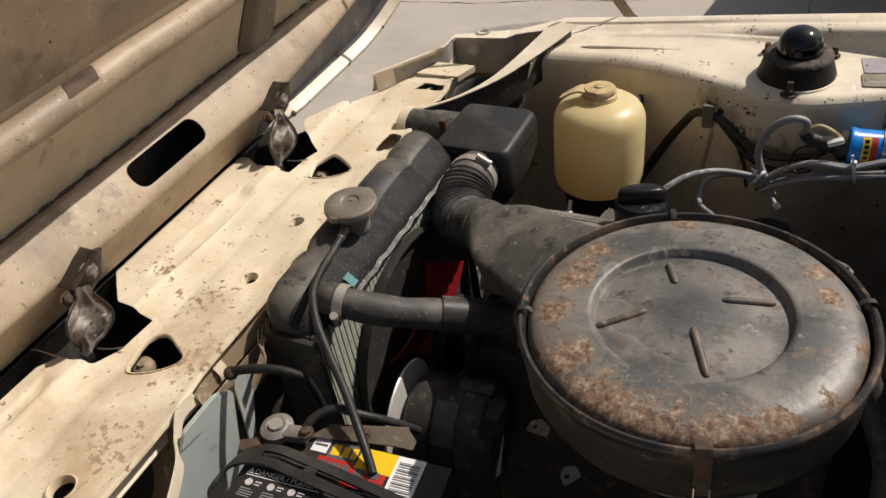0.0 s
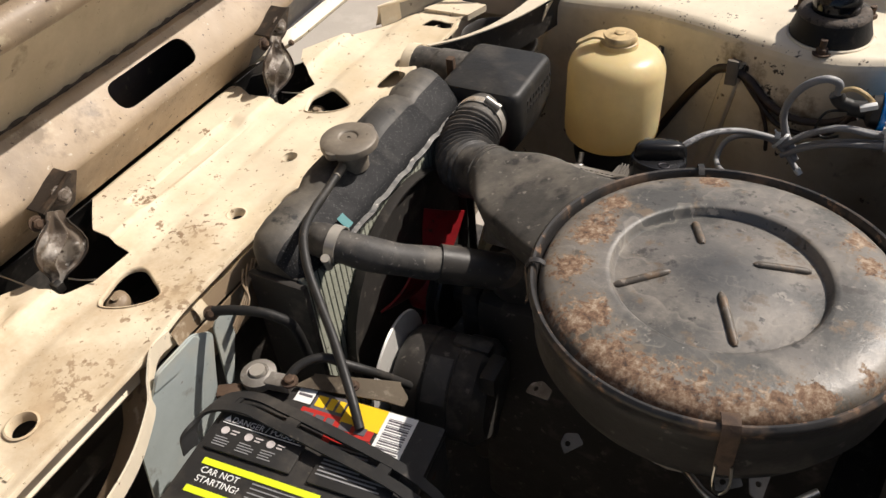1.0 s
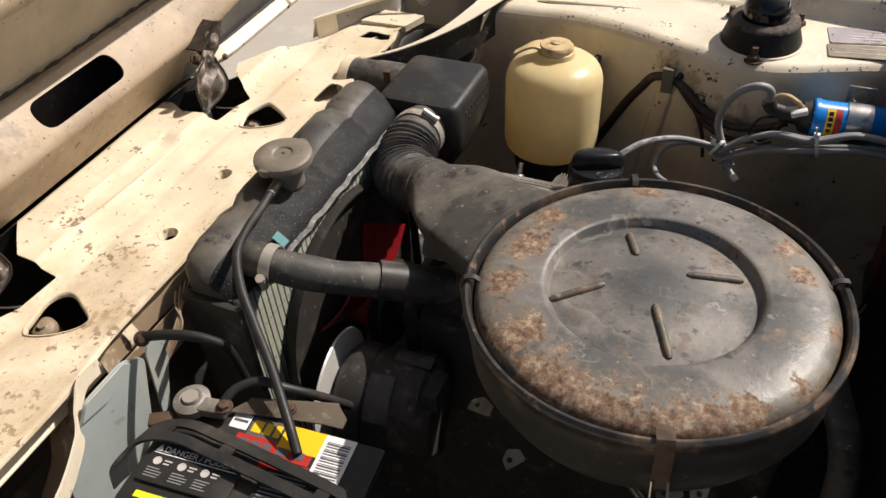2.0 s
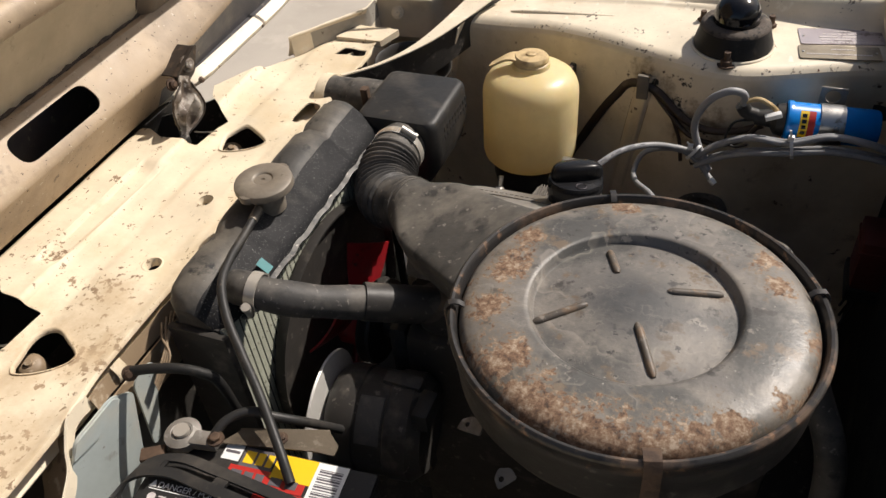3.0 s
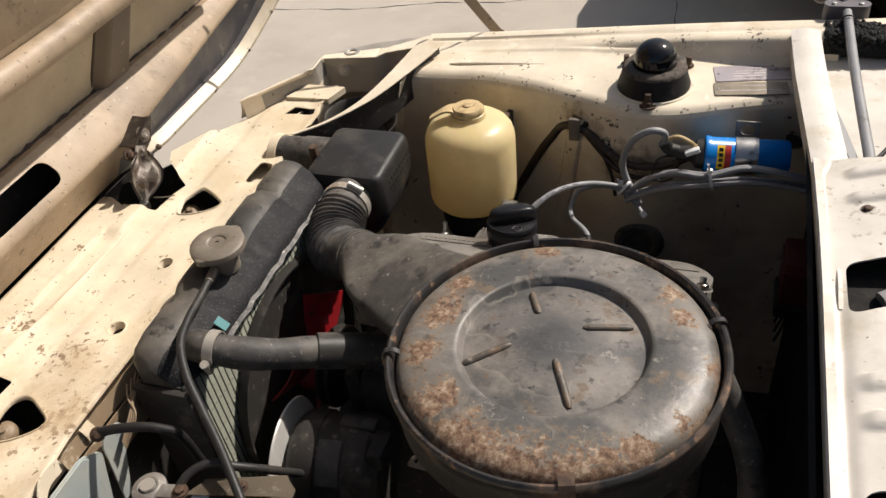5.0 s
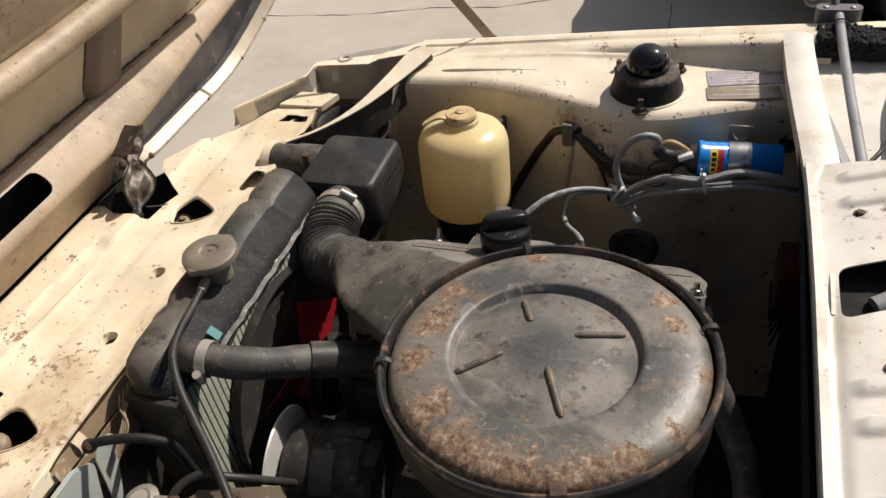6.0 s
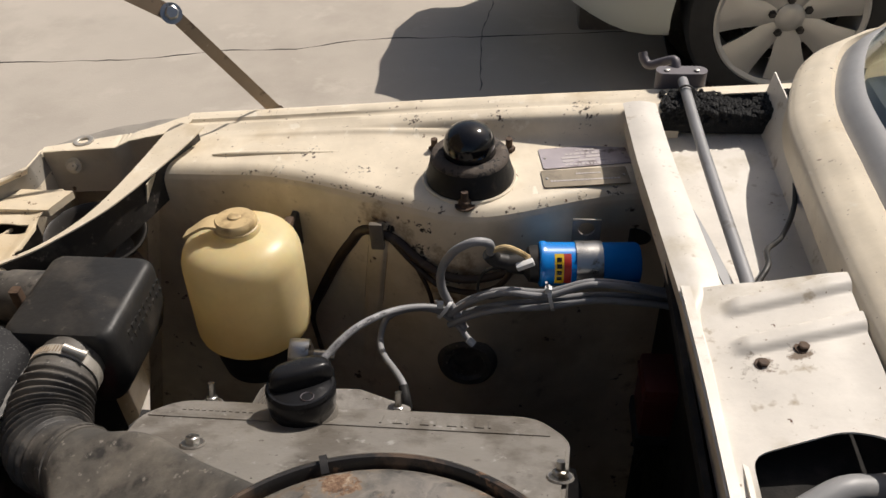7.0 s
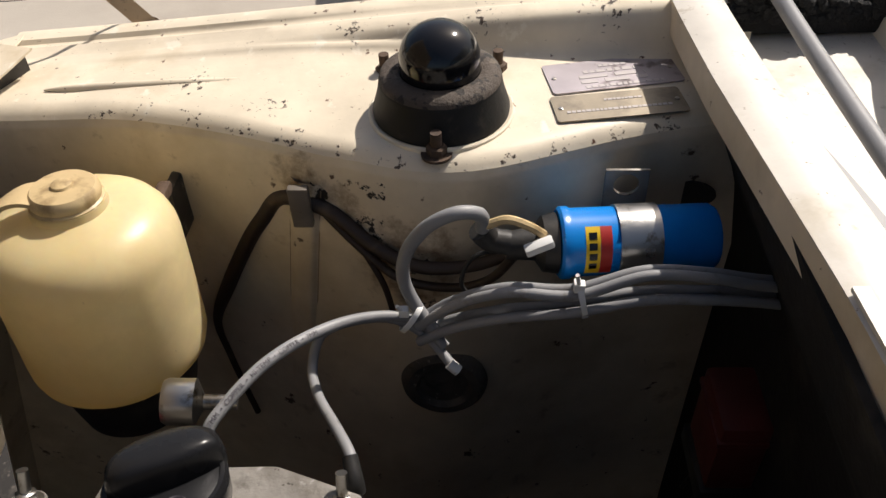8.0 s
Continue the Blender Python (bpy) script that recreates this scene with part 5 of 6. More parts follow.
part("tube_body", tube(((0.208, -0.034, 0.902), (0.214, -0.070, 0.902), (0.222, -0.110, 0.905), (0.236, -0.150, 0.905), (0.262, -0.185, 0.895), (0.295, -0.215, 0.880), (0.335, -0.250, 0.865), (0.378, -0.292, 0.848), (0.40, -0.315, 0.832)), 0.0053, 12, 10), PLASTIC, ov)

# ---- washer bottle ----
BAX = leaning((0.423, 0.435, 0.900), (0.0100, 0.0626, 1.0)) @ Matrix.Diagonal((1.040, 1.040, 1.120, 1))
bottle = thing("washer_bottle", BAX @ Vector((0, 0, -0.167)), "yellowed translucent plastic washer bottle with a screw cap", "bottle")
part("bottle_body", lathe(((0, -0.1660), (0.045, -0.1660), (0.058, -0.1655), (0.0655, -0.1625), (0.0705, -0.1570), (0.0728, -0.1490), (0.0733, -0.138), (0.0731, -0.116), (0.0734, -0.095), (0.0732, -0.058), (0.0724, -0.050), (0.0695, -0.0415), (0.0640, -0.0340), (0.056, -0.0285), (0.045, -0.0245), (0.034, -0.0222), (0.0285, -0.0205), (0.0275, -0.015), (0, -0.015)), 80, BAX), BOTTLE, bottle)
bcap = part("bottle_cap", lathe(((0.024, -0.0185), (0.0268, -0.0175), (0.0272, -0.0140), (0.0255, -0.0128), (0.0262, -0.0110), (0.0258, -0.0070), (0.0230, -0.0040), (0.0085, -0.0030), (0.0075, -0.0012), (0.0045, -0.0002), (0, 0)), 48, BAX), BOTTLECAP, bottle, "stained screw cap with a tab")
part("cap_tab", surface(lambda u, v: BAX @ Vector((-0.018 - 0.040 * u, -0.004 - 0.010 * u + (v - 0.5) * (0.030 - 0.014 * u), -0.0095 - 0.010 * u * u + 0.002 * math.sin(u * 5))), 10, 5, 0.0035), BOTTLECAP, bcap)
part("bracket", box((0.034, 0.078, -0.110), (0.044, 0.128, -0.060), 0.003, BAX), BLACKM, bottle)
part("hanger_tab", box((0.034, 0.055, -0.060), (0.046, 0.082, -0.050), 0.004, BAX), RUSTY, bottle)
part("tray", lathe(((0, -0.215), (0.050, -0.215), (0.056, -0.19), (0.058, -0.1675), (0, -0.1665)), 40, BAX), PLASTIC, bottle)
part("tray_arm", box((-0.02, 0.0, -0.205), (0.02, 0.160, -0.190), 0.004, BAX), BLACKM, bottle)

# ---- strut mount ----
SC = Vector((0.708, 0.546, LEDGE + 0.004))
strut = thing("strut_mount", SC, "black rubber strut mount with a glossy dome cap", "strut mount")
SM = Matrix.Translation(SC)
part("boot", lathe(((0.0575, 0.0), (0.058, 0.006), (0.0555, 0.014), (0.053, 0.022), (0.0515, 0.030), (0.0510, 0.033), (0.0500, 0.034), (0, 0.034)), 64, SM), BOOT, strut, "black rubber boot")
part("boot_lip", lathe(((0.0512, 0.0330), (0.0500, 0.0365), (0.0455, 0.0395), (0.039, 0.0410), (0.034, 0.0400), (0.034, 0.034)), 64, SM), CRACKED, strut, "cracked brown rubber lip")
part("dome", lathe(((0.0335, 0.034), (0.0335, 0.046), (0.0330, 0.055), (0.0300, 0.064), (0.0245, 0.0715), (0.0165, 0.0765), (0.008, 0.079), (0, 0.0795)), 64, SM), GLOSS, strut, "glossy black dome cap")
for x, y in ((0.655, 0.606), (0.757, 0.610), (0.706, 0.484)):
    nut((x, y, LEDGE + 0.003), (0, 0, 1), 0.0085, 0.021, strut, RUSTY)

# ---- engine ----
engine = thing("engine", (0.6, 0.1, 0.3), "canted engine with an oxidised aluminium valve cover", "engine")
VC = pose(0.60, 0.10, 0.862, -28, 0, 0)


def cover_ring(z, grow):
    out = []
    for p in ((-0.205, -0.055), (0.222, -0.055), (0.236, 0.100), (0.205, 0.150), (-0.200, 0.150), (-0.228, 0.105)):
        out.append(Vector((p[0] + (grow if p[0] > 0 else -grow), p[1] + (grow if p[1] > 0 else -grow), z)))
    return out


bm = bmesh.new()
prism([(p.x, p.y) for p in cover_ring(0, 0)], -0.065, -0.004, 0.022, VC, 5, bm)
vc = part("valve_cover", bm, ALLOY, engine, "dusty cast aluminium valve cover")
part("cover_top", prism([(p.x, p.y) for p in cover_ring(0, -0.004)], -0.004, 0.0, 0.022, VC, 5), ALLOY, vc)
part("cover_ridge", box((-0.215, 0.098, 0.0), (0.215, 0.1005, 0.0014), m=VC), ALLOY, vc)
part("cover_base", prism([(p.x, p.y) for p in cover_ring(0, 0.012)], -0.085, -0.066, 0.022, VC, 5), ALLOY, vc)
random.seed(11)
for k in range(11):
    x = -0.185 + k * 0.0075
    part("cast_mark", box((x, 0.118, 0.0), (x + 0.0045, 0.118 + random.uniform(0.004, 0.007), 0.0009), m=VC), ALLOY, vc, "", 0)
for k in range(9):
    x = 0.035 + k * 0.0145
    part("cast_mark", prism(((x, 0.110), (x + (0.010 if k % 2 else 0.0024), 0.110), (x + (0.010 if k % 2 else 0.0024), 0.1125), (x + 0.0024, 0.1125), (x + 0.0024, 0.130), (x, 0.130)), -0.0005, 0.0012, 0, VC), ALLOY, vc, "", 0)
for x, y, s in ((-0.139, 0.036, 0.009), (0.222, 0.010, 0.016), (0.048, 0.160, 0.024), (-0.168, 0.160, 0.024)):
    at = VC @ Vector((x, y, 0.001 if y < 0.14 else -0.008))
    nut(at, VC.to_3x3() @ Vector((0, 0, 1)), 0.0075, s, vc, STEEL)
    part("washer", lathe(((0, 0), (0.013, 0), (0.012, 0.0018), (0, 0.0018)), 24, axis(at - Vector((0, 0, 0.0005)), VC.to_3x3() @ Vector((0, 0, 1)))), ALLOY, vc)
part("head_ledge", prism(((0.478, 0.215), (0.486, 0.258), (0.600, 0.262), (0.662, 0.240), (0.664, 0.215)), 0.740, 0.787, 0.004), ALLOY, engine)
for k in range(8):
    part("cast_fin", box((0.490 + 0.0042 * k, 0.232, 0.7865), (0.4915 + 0.0042 * k, 0.259, 0.7905)), ALLOY, engine, "", 0)
part("plug_boot", tube(((0.653, 0.256, 0.766), (0.6525, 0.260, 0.776), (0.649, 0.273, 0.7845)), lambda s: 0.0075 - 0.002 * s, 12), PLASTIC, engine)
part("block", box((0.40, -0.06, 0.32), (0.85, 0.19, 0.775), 0.02), BLACKM, engine)
part("front_case", box((0.375, -0.05, 0.40), (0.402, 0.15, 0.77), 0.012), BLACKM, engine)
part("thermostat_housing", lathe(((0, 0), (0.034, 0), (0.034, 0.03), (0.028, 0.05), (0, 0.05)), 24, axis((0.45, -0.005, 0.77), (-0.3, -0.4, 0.8))), BLACKM, engine)
OC = leaning((0.550, 0.212, 0.820), (0.02, 0.16, 0.987))
ocap = part("oil_filler_cap", lathe(((0.032, -0.020), (0.0335, 0.0), (0.0345, 0.003), (0.0350, 0.006), (0.0350, 0.018), (0.0335, 0.022), (0.030, 0.0245), (0, 0.025)), 56, OC @ Matrix.Diagonal((1.06, 1.06, 1, 1))), CAPBLACK, engine, "black plastic oil filler cap with a grip bar")
GRIP = OC @ pose(0, 0.006, 0, 0, 0, 28)
part("grip", loft([[GRIP @ Vector((w * 0.036 * math.cos(t), w * (0.021 if math.sin(t) > 0 else 0.013) * math.copysign(abs(math.sin(t)) ** 0.7, math.sin(t)), 0.022 + h)) for t in (k * math.tau / 28 for k in range(28))] for w, h in ((1.0, 0), (0.995, 0.006), (0.97, 0.012), (0.92, 0.017), (0.82, 0.0205), (0.66, 0.0225), (0.40, 0.0235), (0.10, 0.024))]), CAPBLACK, ocap)
part("cap_rim", lathe(((0.0300, 0.0235), (0.0310, 0.0262), (0.0335, 0.0262), (0.0352, 0.0225)), 56, OC @ Matrix.Diagonal((1.06, 1.06, 1, 1))), CAPBLACK, ocap)
part("emblem", lathe(((0.006, 0.0252), (0.0068, 0.0262), (0.0075, 0.0252)), 20, OC @ pose(0.012, -0.019, 0)), GREYPAINT, ocap)
part("filler_tower", lathe(((0.041, -0.06), (0.037, -0.014), (0.0355, -0.006), (0, -0.006)), 40, OC), ALLOY, engine)
for x, y, z, turn, long in ((0.590, -0.240, 0.800, 35, 0.022), (0.525, -0.184, 0.800, -20, 0.030), (0.775, -0.215, 0.800, 80, 0.045), (0.735, -0.220, 0.798, 20, 0.026)):
    brace_m = pose(x, y, z, 20, -12, turn)
    tab = part("throttle_bracket", prism(((0, 0), (long, 0.004), (long * 0.9, 0.016), (long * 0.35, 0.020), (0, 0.012)), 0, 0.002, 0.003, brace_m), ALLOY, engine)
    cut(tab, lathe(((0, -0.01), (0.003, -0.01), (0.003, 0.01), (0, 0.01)), 12, brace_m @ Matrix.Translation((long * 0.3, 0.009, 0))))
part("throttle_rod", tube(((0.70, -0.20, 0.79), (0.735, -0.225, 0.792), (0.78, -0.225, 0.80), (0.82, -0.19, 0.81)), 0.004, 10), STEEL, engine)
part("exhaust_shield", box((0.44, 0.20, 0.54), (0.82, 0.23, 0.66), 0.02), BLACKM, engine)
part("side_pipe", tube(((0.83, -0.02, 0.90), (0.87, -0.05, 0.83), (0.90, -0.09, 0.76), (0.905, -0.12, 0.60)), 0.016, 16), RUBBER, engine)

# red fan in front of a round black disc added over the core
fan = thing("cooling_fan", (0.28, 0.04, 0.66), "red plastic cooling fan with a round black disc behind the radiator", "fan")
part("core_disc", lathe(((0, 0), (0.168, 0), (0.172, 0.001), (0.173, 0.004), (0.172, 0.016), (0.169, 0.016), (0.168, 0.004), (0, 0.004)), 64, axis((0.2405, 0.040, 0.660), (1, 0, 0))), BLACKM, fan, "round black disc added over the core")
part("hub", lathe(((0, 0), (0.044, 0), (0.044, 0.022), (0.038, 0.030), (0, 0.030)), 32, axis((0.262, 0.045, 0.665), (1, 0, 0))), FANRED, fan)
# pulley added in front to cover the hub and keep the fan dark
part("pulley", lathe(((0, 0), (0.062, 0), (0.064, 0.004), (0.054, 0.010), (0.064, 0.016), (0.062, 0.020), (0.02, 0.022), (0.02, 0.07), (0, 0.07)), 40, axis((0.300, 0.045, 0.665), (1, 0, 0))), BLACKM, fan, "black pulley added to cover and shade the fan hub")
for k in range(4):
    a = radians(90 * k + 57)

    def blade(u, v):
        r = 0.040 + 0.070 * u
        w = (v - 0.5) * (0.042 + 0.036 * u - 0.014 * u * u)
        return (0.277 - w * 0.55 + 0.006 * (1 - (2 * v - 1) ** 2), 0.045 + r * math.cos(a) - w * math.sin(a), 0.665 + r * math.sin(a) + w * math.cos(a))
    part("blade", surface(blade, 10, 6, 0.003), FANRED, fan)

# ---- alternator ----
AX = axis((0.325, -0.138, 0.688), (1, 0.12, 0))
alt = thing("alternator", (0.4, -0.13, 0.60), "black alternator with a bare metal pulley fan", "alternator")
part("fan_disc", lathe(((0, 0), (0.080, 0), (0.082, 0.0015), (0.081, 0.004), (0.03, 0.012), (0, 0.012)), 64, AX), material("pale_zinc_disc", (0.62, 0.60, 0.56), (((0.4, 0.37, 0.33), 20, 0.55, 0.15),), 0.45, 0.3), alt, "pale metal fan disc")
part("alt_body", lathe(((0, 0.014), (0.058, 0.014), (0.066, 0.022), (0.068, 0.030), (0.068, 0.052), (0.0655, 0.054), (0.0655, 0.09), (0.068, 0.092), (0.068, 0.120), (0.055, 0.135), (0, 0.135)), 48, AX), BLACKM, alt)
part("rating_label", surface(lambda u, v: AX @ Vector((0.0662 * math.cos(1.75 + 0.9 * v), 0.0662 * math.sin(1.75 + 0.9 * v), 0.057 + 0.03 * u)), 4, 10, 0.0004), material("grimy_label", (0.07, 0.068, 0.066), (((0.12, 0.11, 0.1), 60, 0.5, 0.2),), 0.6), alt)
part("belt", tube([AX @ Vector((0.036 * math.cos(k * 0.3), 0.036 * math.sin(k * 0.3), -0.008)) for k in range(22)], 0.005, 8, 2), RUBBER, alt)
part("mount", box((0.40, -0.12, 0.58), (0.45, -0.10, 0.76), 0.005), BLACKM, alt)
part("terminal_block", box((0.455, -0.16, 0.735), (0.475, -0.12, 0.765), 0.004), PLASTIC, alt)

# ---- intake box and corrugated hose ----
intake = thing("intake_box", (0.27, 0.32, 0.755), "black plastic warm-air intake box", "intake box")
def rounded(x0, x1, y0, y1, z, r):
    out = []
    for cx, cy, a0 in ((x1 - r, y1 - r, 0), (x0 + r, y1 - r, 90), (x0 + r, y0 + r, 180), (x1 - r, y0 + r, 270)):
        out += [Vector((cx + r * math.cos(radians(a0 + k * 22.5)), cy + r * math.sin(radians(a0 + k * 22.5)), z)) for k in range(5)]
    return out


part("box_body", loft([rounded(x0, x1, 0.240 + d, 0.380 - d, z, r) for x0, x1, z, d, r in ((0.235, 0.305, 0.745, 0.02, 0.02), (0.212, 0.330, 0.785, 0.004, 0.022), (0.205, 0.337, 0.815, 0.0, 0.020), (0.205, 0.336, 0.862, 0.0, 0.016), (0.2065, 0.3345, 0.870, 0.0015, 0.015), (0.210, 0.331, 0.8745, 0.004, 0.014), (0.216, 0.325, 0.876, 0.009, 0.012))]), PLASTIC, intake)
random.seed(5)
for k in range(9):
    y = 0.275 + 0.011 * k
    for z in (0.832, 0.845):
        part("moulded_mark", box((0.3350, y, z), (0.3372, y + 0.0045, z + 0.005 + random.uniform(0, 0.002))), PLASTIC, intake, "", 0)
part("inlet_pipe", tube(((0.215, 0.338, 0.838), (0.17, 0.338, 0.838), (0.135, 0.340, 0.836), (0.10, 0.342, 0.834)), lambda s: 0.034 - 0.002 * (s > 0.45), 28, 8), RUBBER, intake)
part("inlet_collar", lathe(((0.034, 0), (0.0365, 0.002), (0.0365, 0.016), (0.036, 0.018), (0.034, 0.018)), 32, axis((0.096, 0.343, 0.832), (1, 0, 0))), PANEL, intake)
part("pipe_lug", prism(((-0.006, -0.006), (0.006, -0.006), (0.006, 0.006), (-0.006, 0.006)), 0.845, 0.882, 0.003, Matrix.Translation((0.196, 0.305, 0))), RUSTY, intake)

hose = thing("intake_hose", (0.285, 0.2, 0.80), "black corrugated intake hose with a steel clamp", "hose")
HP = ((0.283, 0.243, 0.838), (0.283, 0.215, 0.838), (0.285, 0.180, 0.832), (0.294, 0.150, 0.828), (0.312, 0.123, 0.831), (0.340, 0.107, 0.840), (0.366, 0.096, 0.850))


def ripple(s):
    k = ease((s - 0.18) / 0.05) * ease((0.80 - s) / 0.10)
    return 0.0355 + 0.0065 * math.sin(min(1, max(0, (s - 0.12) / 0.75)) * math.pi) + k * 0.0027 * math.sin(s * 2 * math.pi * 21) + 0.003 * ease((s - 0.8) / 0.1)


part("hose_body", tube(HP, ripple, 40, 44), RUBBER, hose)
clamp((0.283, 0.222, 0.838), (0, -1, 0), 0.037, hose, 60)

# ---- ignition coil ----
CO = axis((0.800, 0.428, 0.842), (1, 0.08, -0.02))
coil = thing("ignition_coil", (0.85, 0.43, 0.84), "bright blue ignition coil in a steel clamp", "ignition coil")
can = part("can", lathe(((0, 0.0), (0.0265, 0.0), (0.0285, 0.002), (0.0285, 0.008), (0.027, 0.010), (0.0265, 0.118), (0.024, 0.122), (0, 0.122)), 48, CO), BLUE, coil, "blue enamelled can")
part("tower", lathe(((0, -0.001), (0.024, -0.001), (0.022, -0.012), (0.013, -0.018), (0.011, -0.040), (0, -0.040)), 32, CO), PLASTIC, coil, "black insulating tower")
part("band", lathe(((0.0268, 0.044), (0.0285, 0.044), (0.0285, 0.076), (0.0268, 0.076), (0.0268, 0.044)), 48, CO), STEEL, coil, "bare steel mounting band")
for k, (z0, z1, m) in enumerate(((0.0175, 0.0285, YELLOW), (0.0287, 0.0375, REDP))):
    turn = math.atan2(*reversed((CO.inverted().to_3x3() @ Vector((0, -0.93, 0.36))).to_2d()))
    part("label", surface((lambda z0, z1: lambda u, v: CO @ Vector((0.0269 * math.cos(turn - 0.8 + 1.5 * v), 0.0269 * math.sin(turn - 0.8 + 1.5 * v), z0 + (z1 - z0) * u)))(z0, z1), 3, 12, 0.0003), m, can, ("yellow printed label", "dark red printed label")[k])
    for q in range(4):
        if k == 0:
            part("print_mark", surface((lambda q: lambda u, v: CO @ Vector((0.0272 * math.cos(turn - 0.62 + 0.30 * q + 0.20 * v), 0.0272 * math.sin(turn - 0.62 + 0.30 * q + 0.20 * v), 0.0200 + 0.006 * u)))(q), 2, 4, 0.0002), GLOSS, can, "", 0)
brk = part("bracket", box((0.842, 0.486, 0.815), (0.878, 0.489, 0.868), 0.001), ALLOY, coil, "steel bracket with a round hole")
cut(brk, lathe(((0, -0.02), (0.0105, -0.02), (0.0105, 0.02), (0, 0.02)), 20, axis((0.860, 0.487, 0.853), (0, 1, 0))))
part("bracket_foot", box((0.838, 0.455, 0.816), (0.872, 0.490, 0.820), 0.001), STEEL, coil)
part("boot", tube(((0.762, 0.424, 0.846), (0.748, 0.424, 0.850), (0.740, 0.422, 0.862)), 0.010, 12), PLASTIC, coil)
part("spade_terminal", box((-0.010, -0.004, -0.004), (0.012, 0.004, 0.004), 0.0015, pose(0.783, 0.402, 0.862, 10, -18, 12)), WHITE, coil, "white spade connector")

def text(words, m, size, mat, parent, name="lettering"):
    cu = bpy.data.curves.new(name, "FONT")
    cu.body, cu.size, cu.extrude = words, size, 0.0002
    tmp = new(name, cu)
    deps = bpy.context.evaluated_depsgraph_get()
    me = bpy.data.meshes.new_from_object(tmp.evaluated_get(deps))
    bpy.data.objects.remove(tmp)
    bpy.data.curves.remove(cu)
    me.transform(m)
    bm = bmesh.new()
    bm.from_mesh(me)
    bpy.data.meshes.remove(me)
    return part(name, bm, mat, parent, "", 0)


# ---- cables ----
def cable(name, pts, r, mat, label, category="cable", group=""):
    c = thing(name, pts[0], label, category, group)
    part("lead", tube(pts, r, 10, 10), mat, c)
    return c


PLUG = "ignition leads tied together"
LEAD_A = ((0.548, 0.275, 0.795), (0.556, 0.29, 0.806), (0.585, 0.33, 0.815), (0.62, 0.37, 0.806), (0.655, 0.40, 0.788), (0.69, 0.405, 0.777), (0.712, 0.39, 0.762))
lead_a = cable("ignition_lead", LEAD_A, 0.0046, GREYWIRE, "grey printed ignition lead curving from the engine", group=PLUG)
lead_b = cable("ignition_lead", ((0.653, 0.258, 0.772), (0.650, 0.272, 0.784), (0.636, 0.300, 0.776), (0.612, 0.348, 0.752), (0.602, 0.380, 0.748), (0.610, 0.395, 0.770), (0.635, 0.40, 0.782), (0.668, 0.405, 0.780), (0.695, 0.40, 0.765), (0.722, 0.374, 0.750)), 0.0042, GREYWIRE, "grey ignition lead looping down to the engine", group=PLUG)
cable("ignition_lead", ((0.742, 0.418, 0.866), (0.740, 0.412, 0.885), (0.722, 0.405, 0.892), (0.700, 0.405, 0.878), (0.684, 0.408, 0.850), (0.680, 0.410, 0.820), (0.690, 0.405, 0.792), (0.705, 0.398, 0.772)), 0.0055, GREYWIRE, "grey ignition lead arching to the coil", group=PLUG)
for k, (dy, dz) in enumerate(((0.0, 0.0), (0.010, -0.003), (-0.004, -0.014), (0.008, -0.016))):
    rise = (0.030, 0.026, 0.006, 0.004)[k]
    cable("ignition_lead", ((0.690, 0.400 + dy, 0.776 + dz), (0.720, 0.392 + dy, 0.800 + dz + rise * 0.3), (0.76, 0.382 + dy, 0.822 + dz + rise * 0.4), (0.81, 0.375 + dy, 0.838 + dz), (0.86, 0.378 + dy, 0.846 + dz + rise * 0.3), (0.905, 0.38 + dy, 0.845 + dz + rise * 0.2), (0.940, 0.386 + dy, 0.838 + dz), (0.972, 0.392 + dy, 0.828 + dz)), 0.0042, GREYWIRE, "grey ignition lead running to the bulkhead", group=PLUG)


def tie(at, way, r, tail):
    c = thing("cable_tie", at, "white plastic cable tie round the leads", "cable tie", "cable ties")
    m = axis(at, way)
    part("loop", lathe(((r, -0.0022), (r + 0.0013, -0.0022), (r + 0.0013, 0.0022), (r, 0.0022), (r, -0.0022)), 24, m @ Matrix.Diagonal((1, 1.5, 1, 1))), WHITE, c)
    part("head", box((-0.004, -0.003, -0.004), (0.004, 0.004, 0.004), 0.001, Matrix.Translation(Vector(at) + Vector(tail) * 0.5)), WHITE, c)
    part("tail", tube((Vector(at) + Vector(tail) * 0.45, Vector(at) + Vector(tail)), 0.0016, 6), WHITE, c)
    return c


tie((0.815, 0.378, 0.832), (1, 0.1, 0.2), 0.011, (-0.006, -0.008, 0.032))
tie((0.684, 0.404, 0.782), (0.8, -0.2, -0.5), 0.010, (-0.010, -0.006, 0.020))
part("end_cap", lathe(((0, 0), (0.0048, 0), (0.0048, 0.010), (0, 0.010)), 12, axis((0.715, 0.378, 0.756), (0.5, -0.2, -0.4))), WHITE, lead_b)

harness = thing("wiring_harness", (0.587, 0.50, 0.83), "dark brown taped wiring harness clipped to the inner wing", "wiring")
part("left_run", tube(((0.590, 0.500, 0.830), (0.562, 0.515, 0.818), (0.543, 0.520, 0.792), (0.522, 0.524, 0.760), (0.490, 0.526, 0.700), (0.466, 0.526, 0.645), (0.468, 0.525, 0.590), (0.474, 0.522, 0.545), (0.482, 0.518, 0.495)), lambda s: 0.0075 - 0.004 * ease((s - 0.5) / 0.2), 12), DARKWIRE, harness)
part("right_run", tube(((0.585, 0.500, 0.830), (0.615, 0.488, 0.822), (0.650, 0.470, 0.800), (0.690, 0.455, 0.790), (0.735, 0.452, 0.795), (0.775, 0.450, 0.815)), lambda s: 0.0072 - 0.002 * s, 12), DARKWIRE, harness)
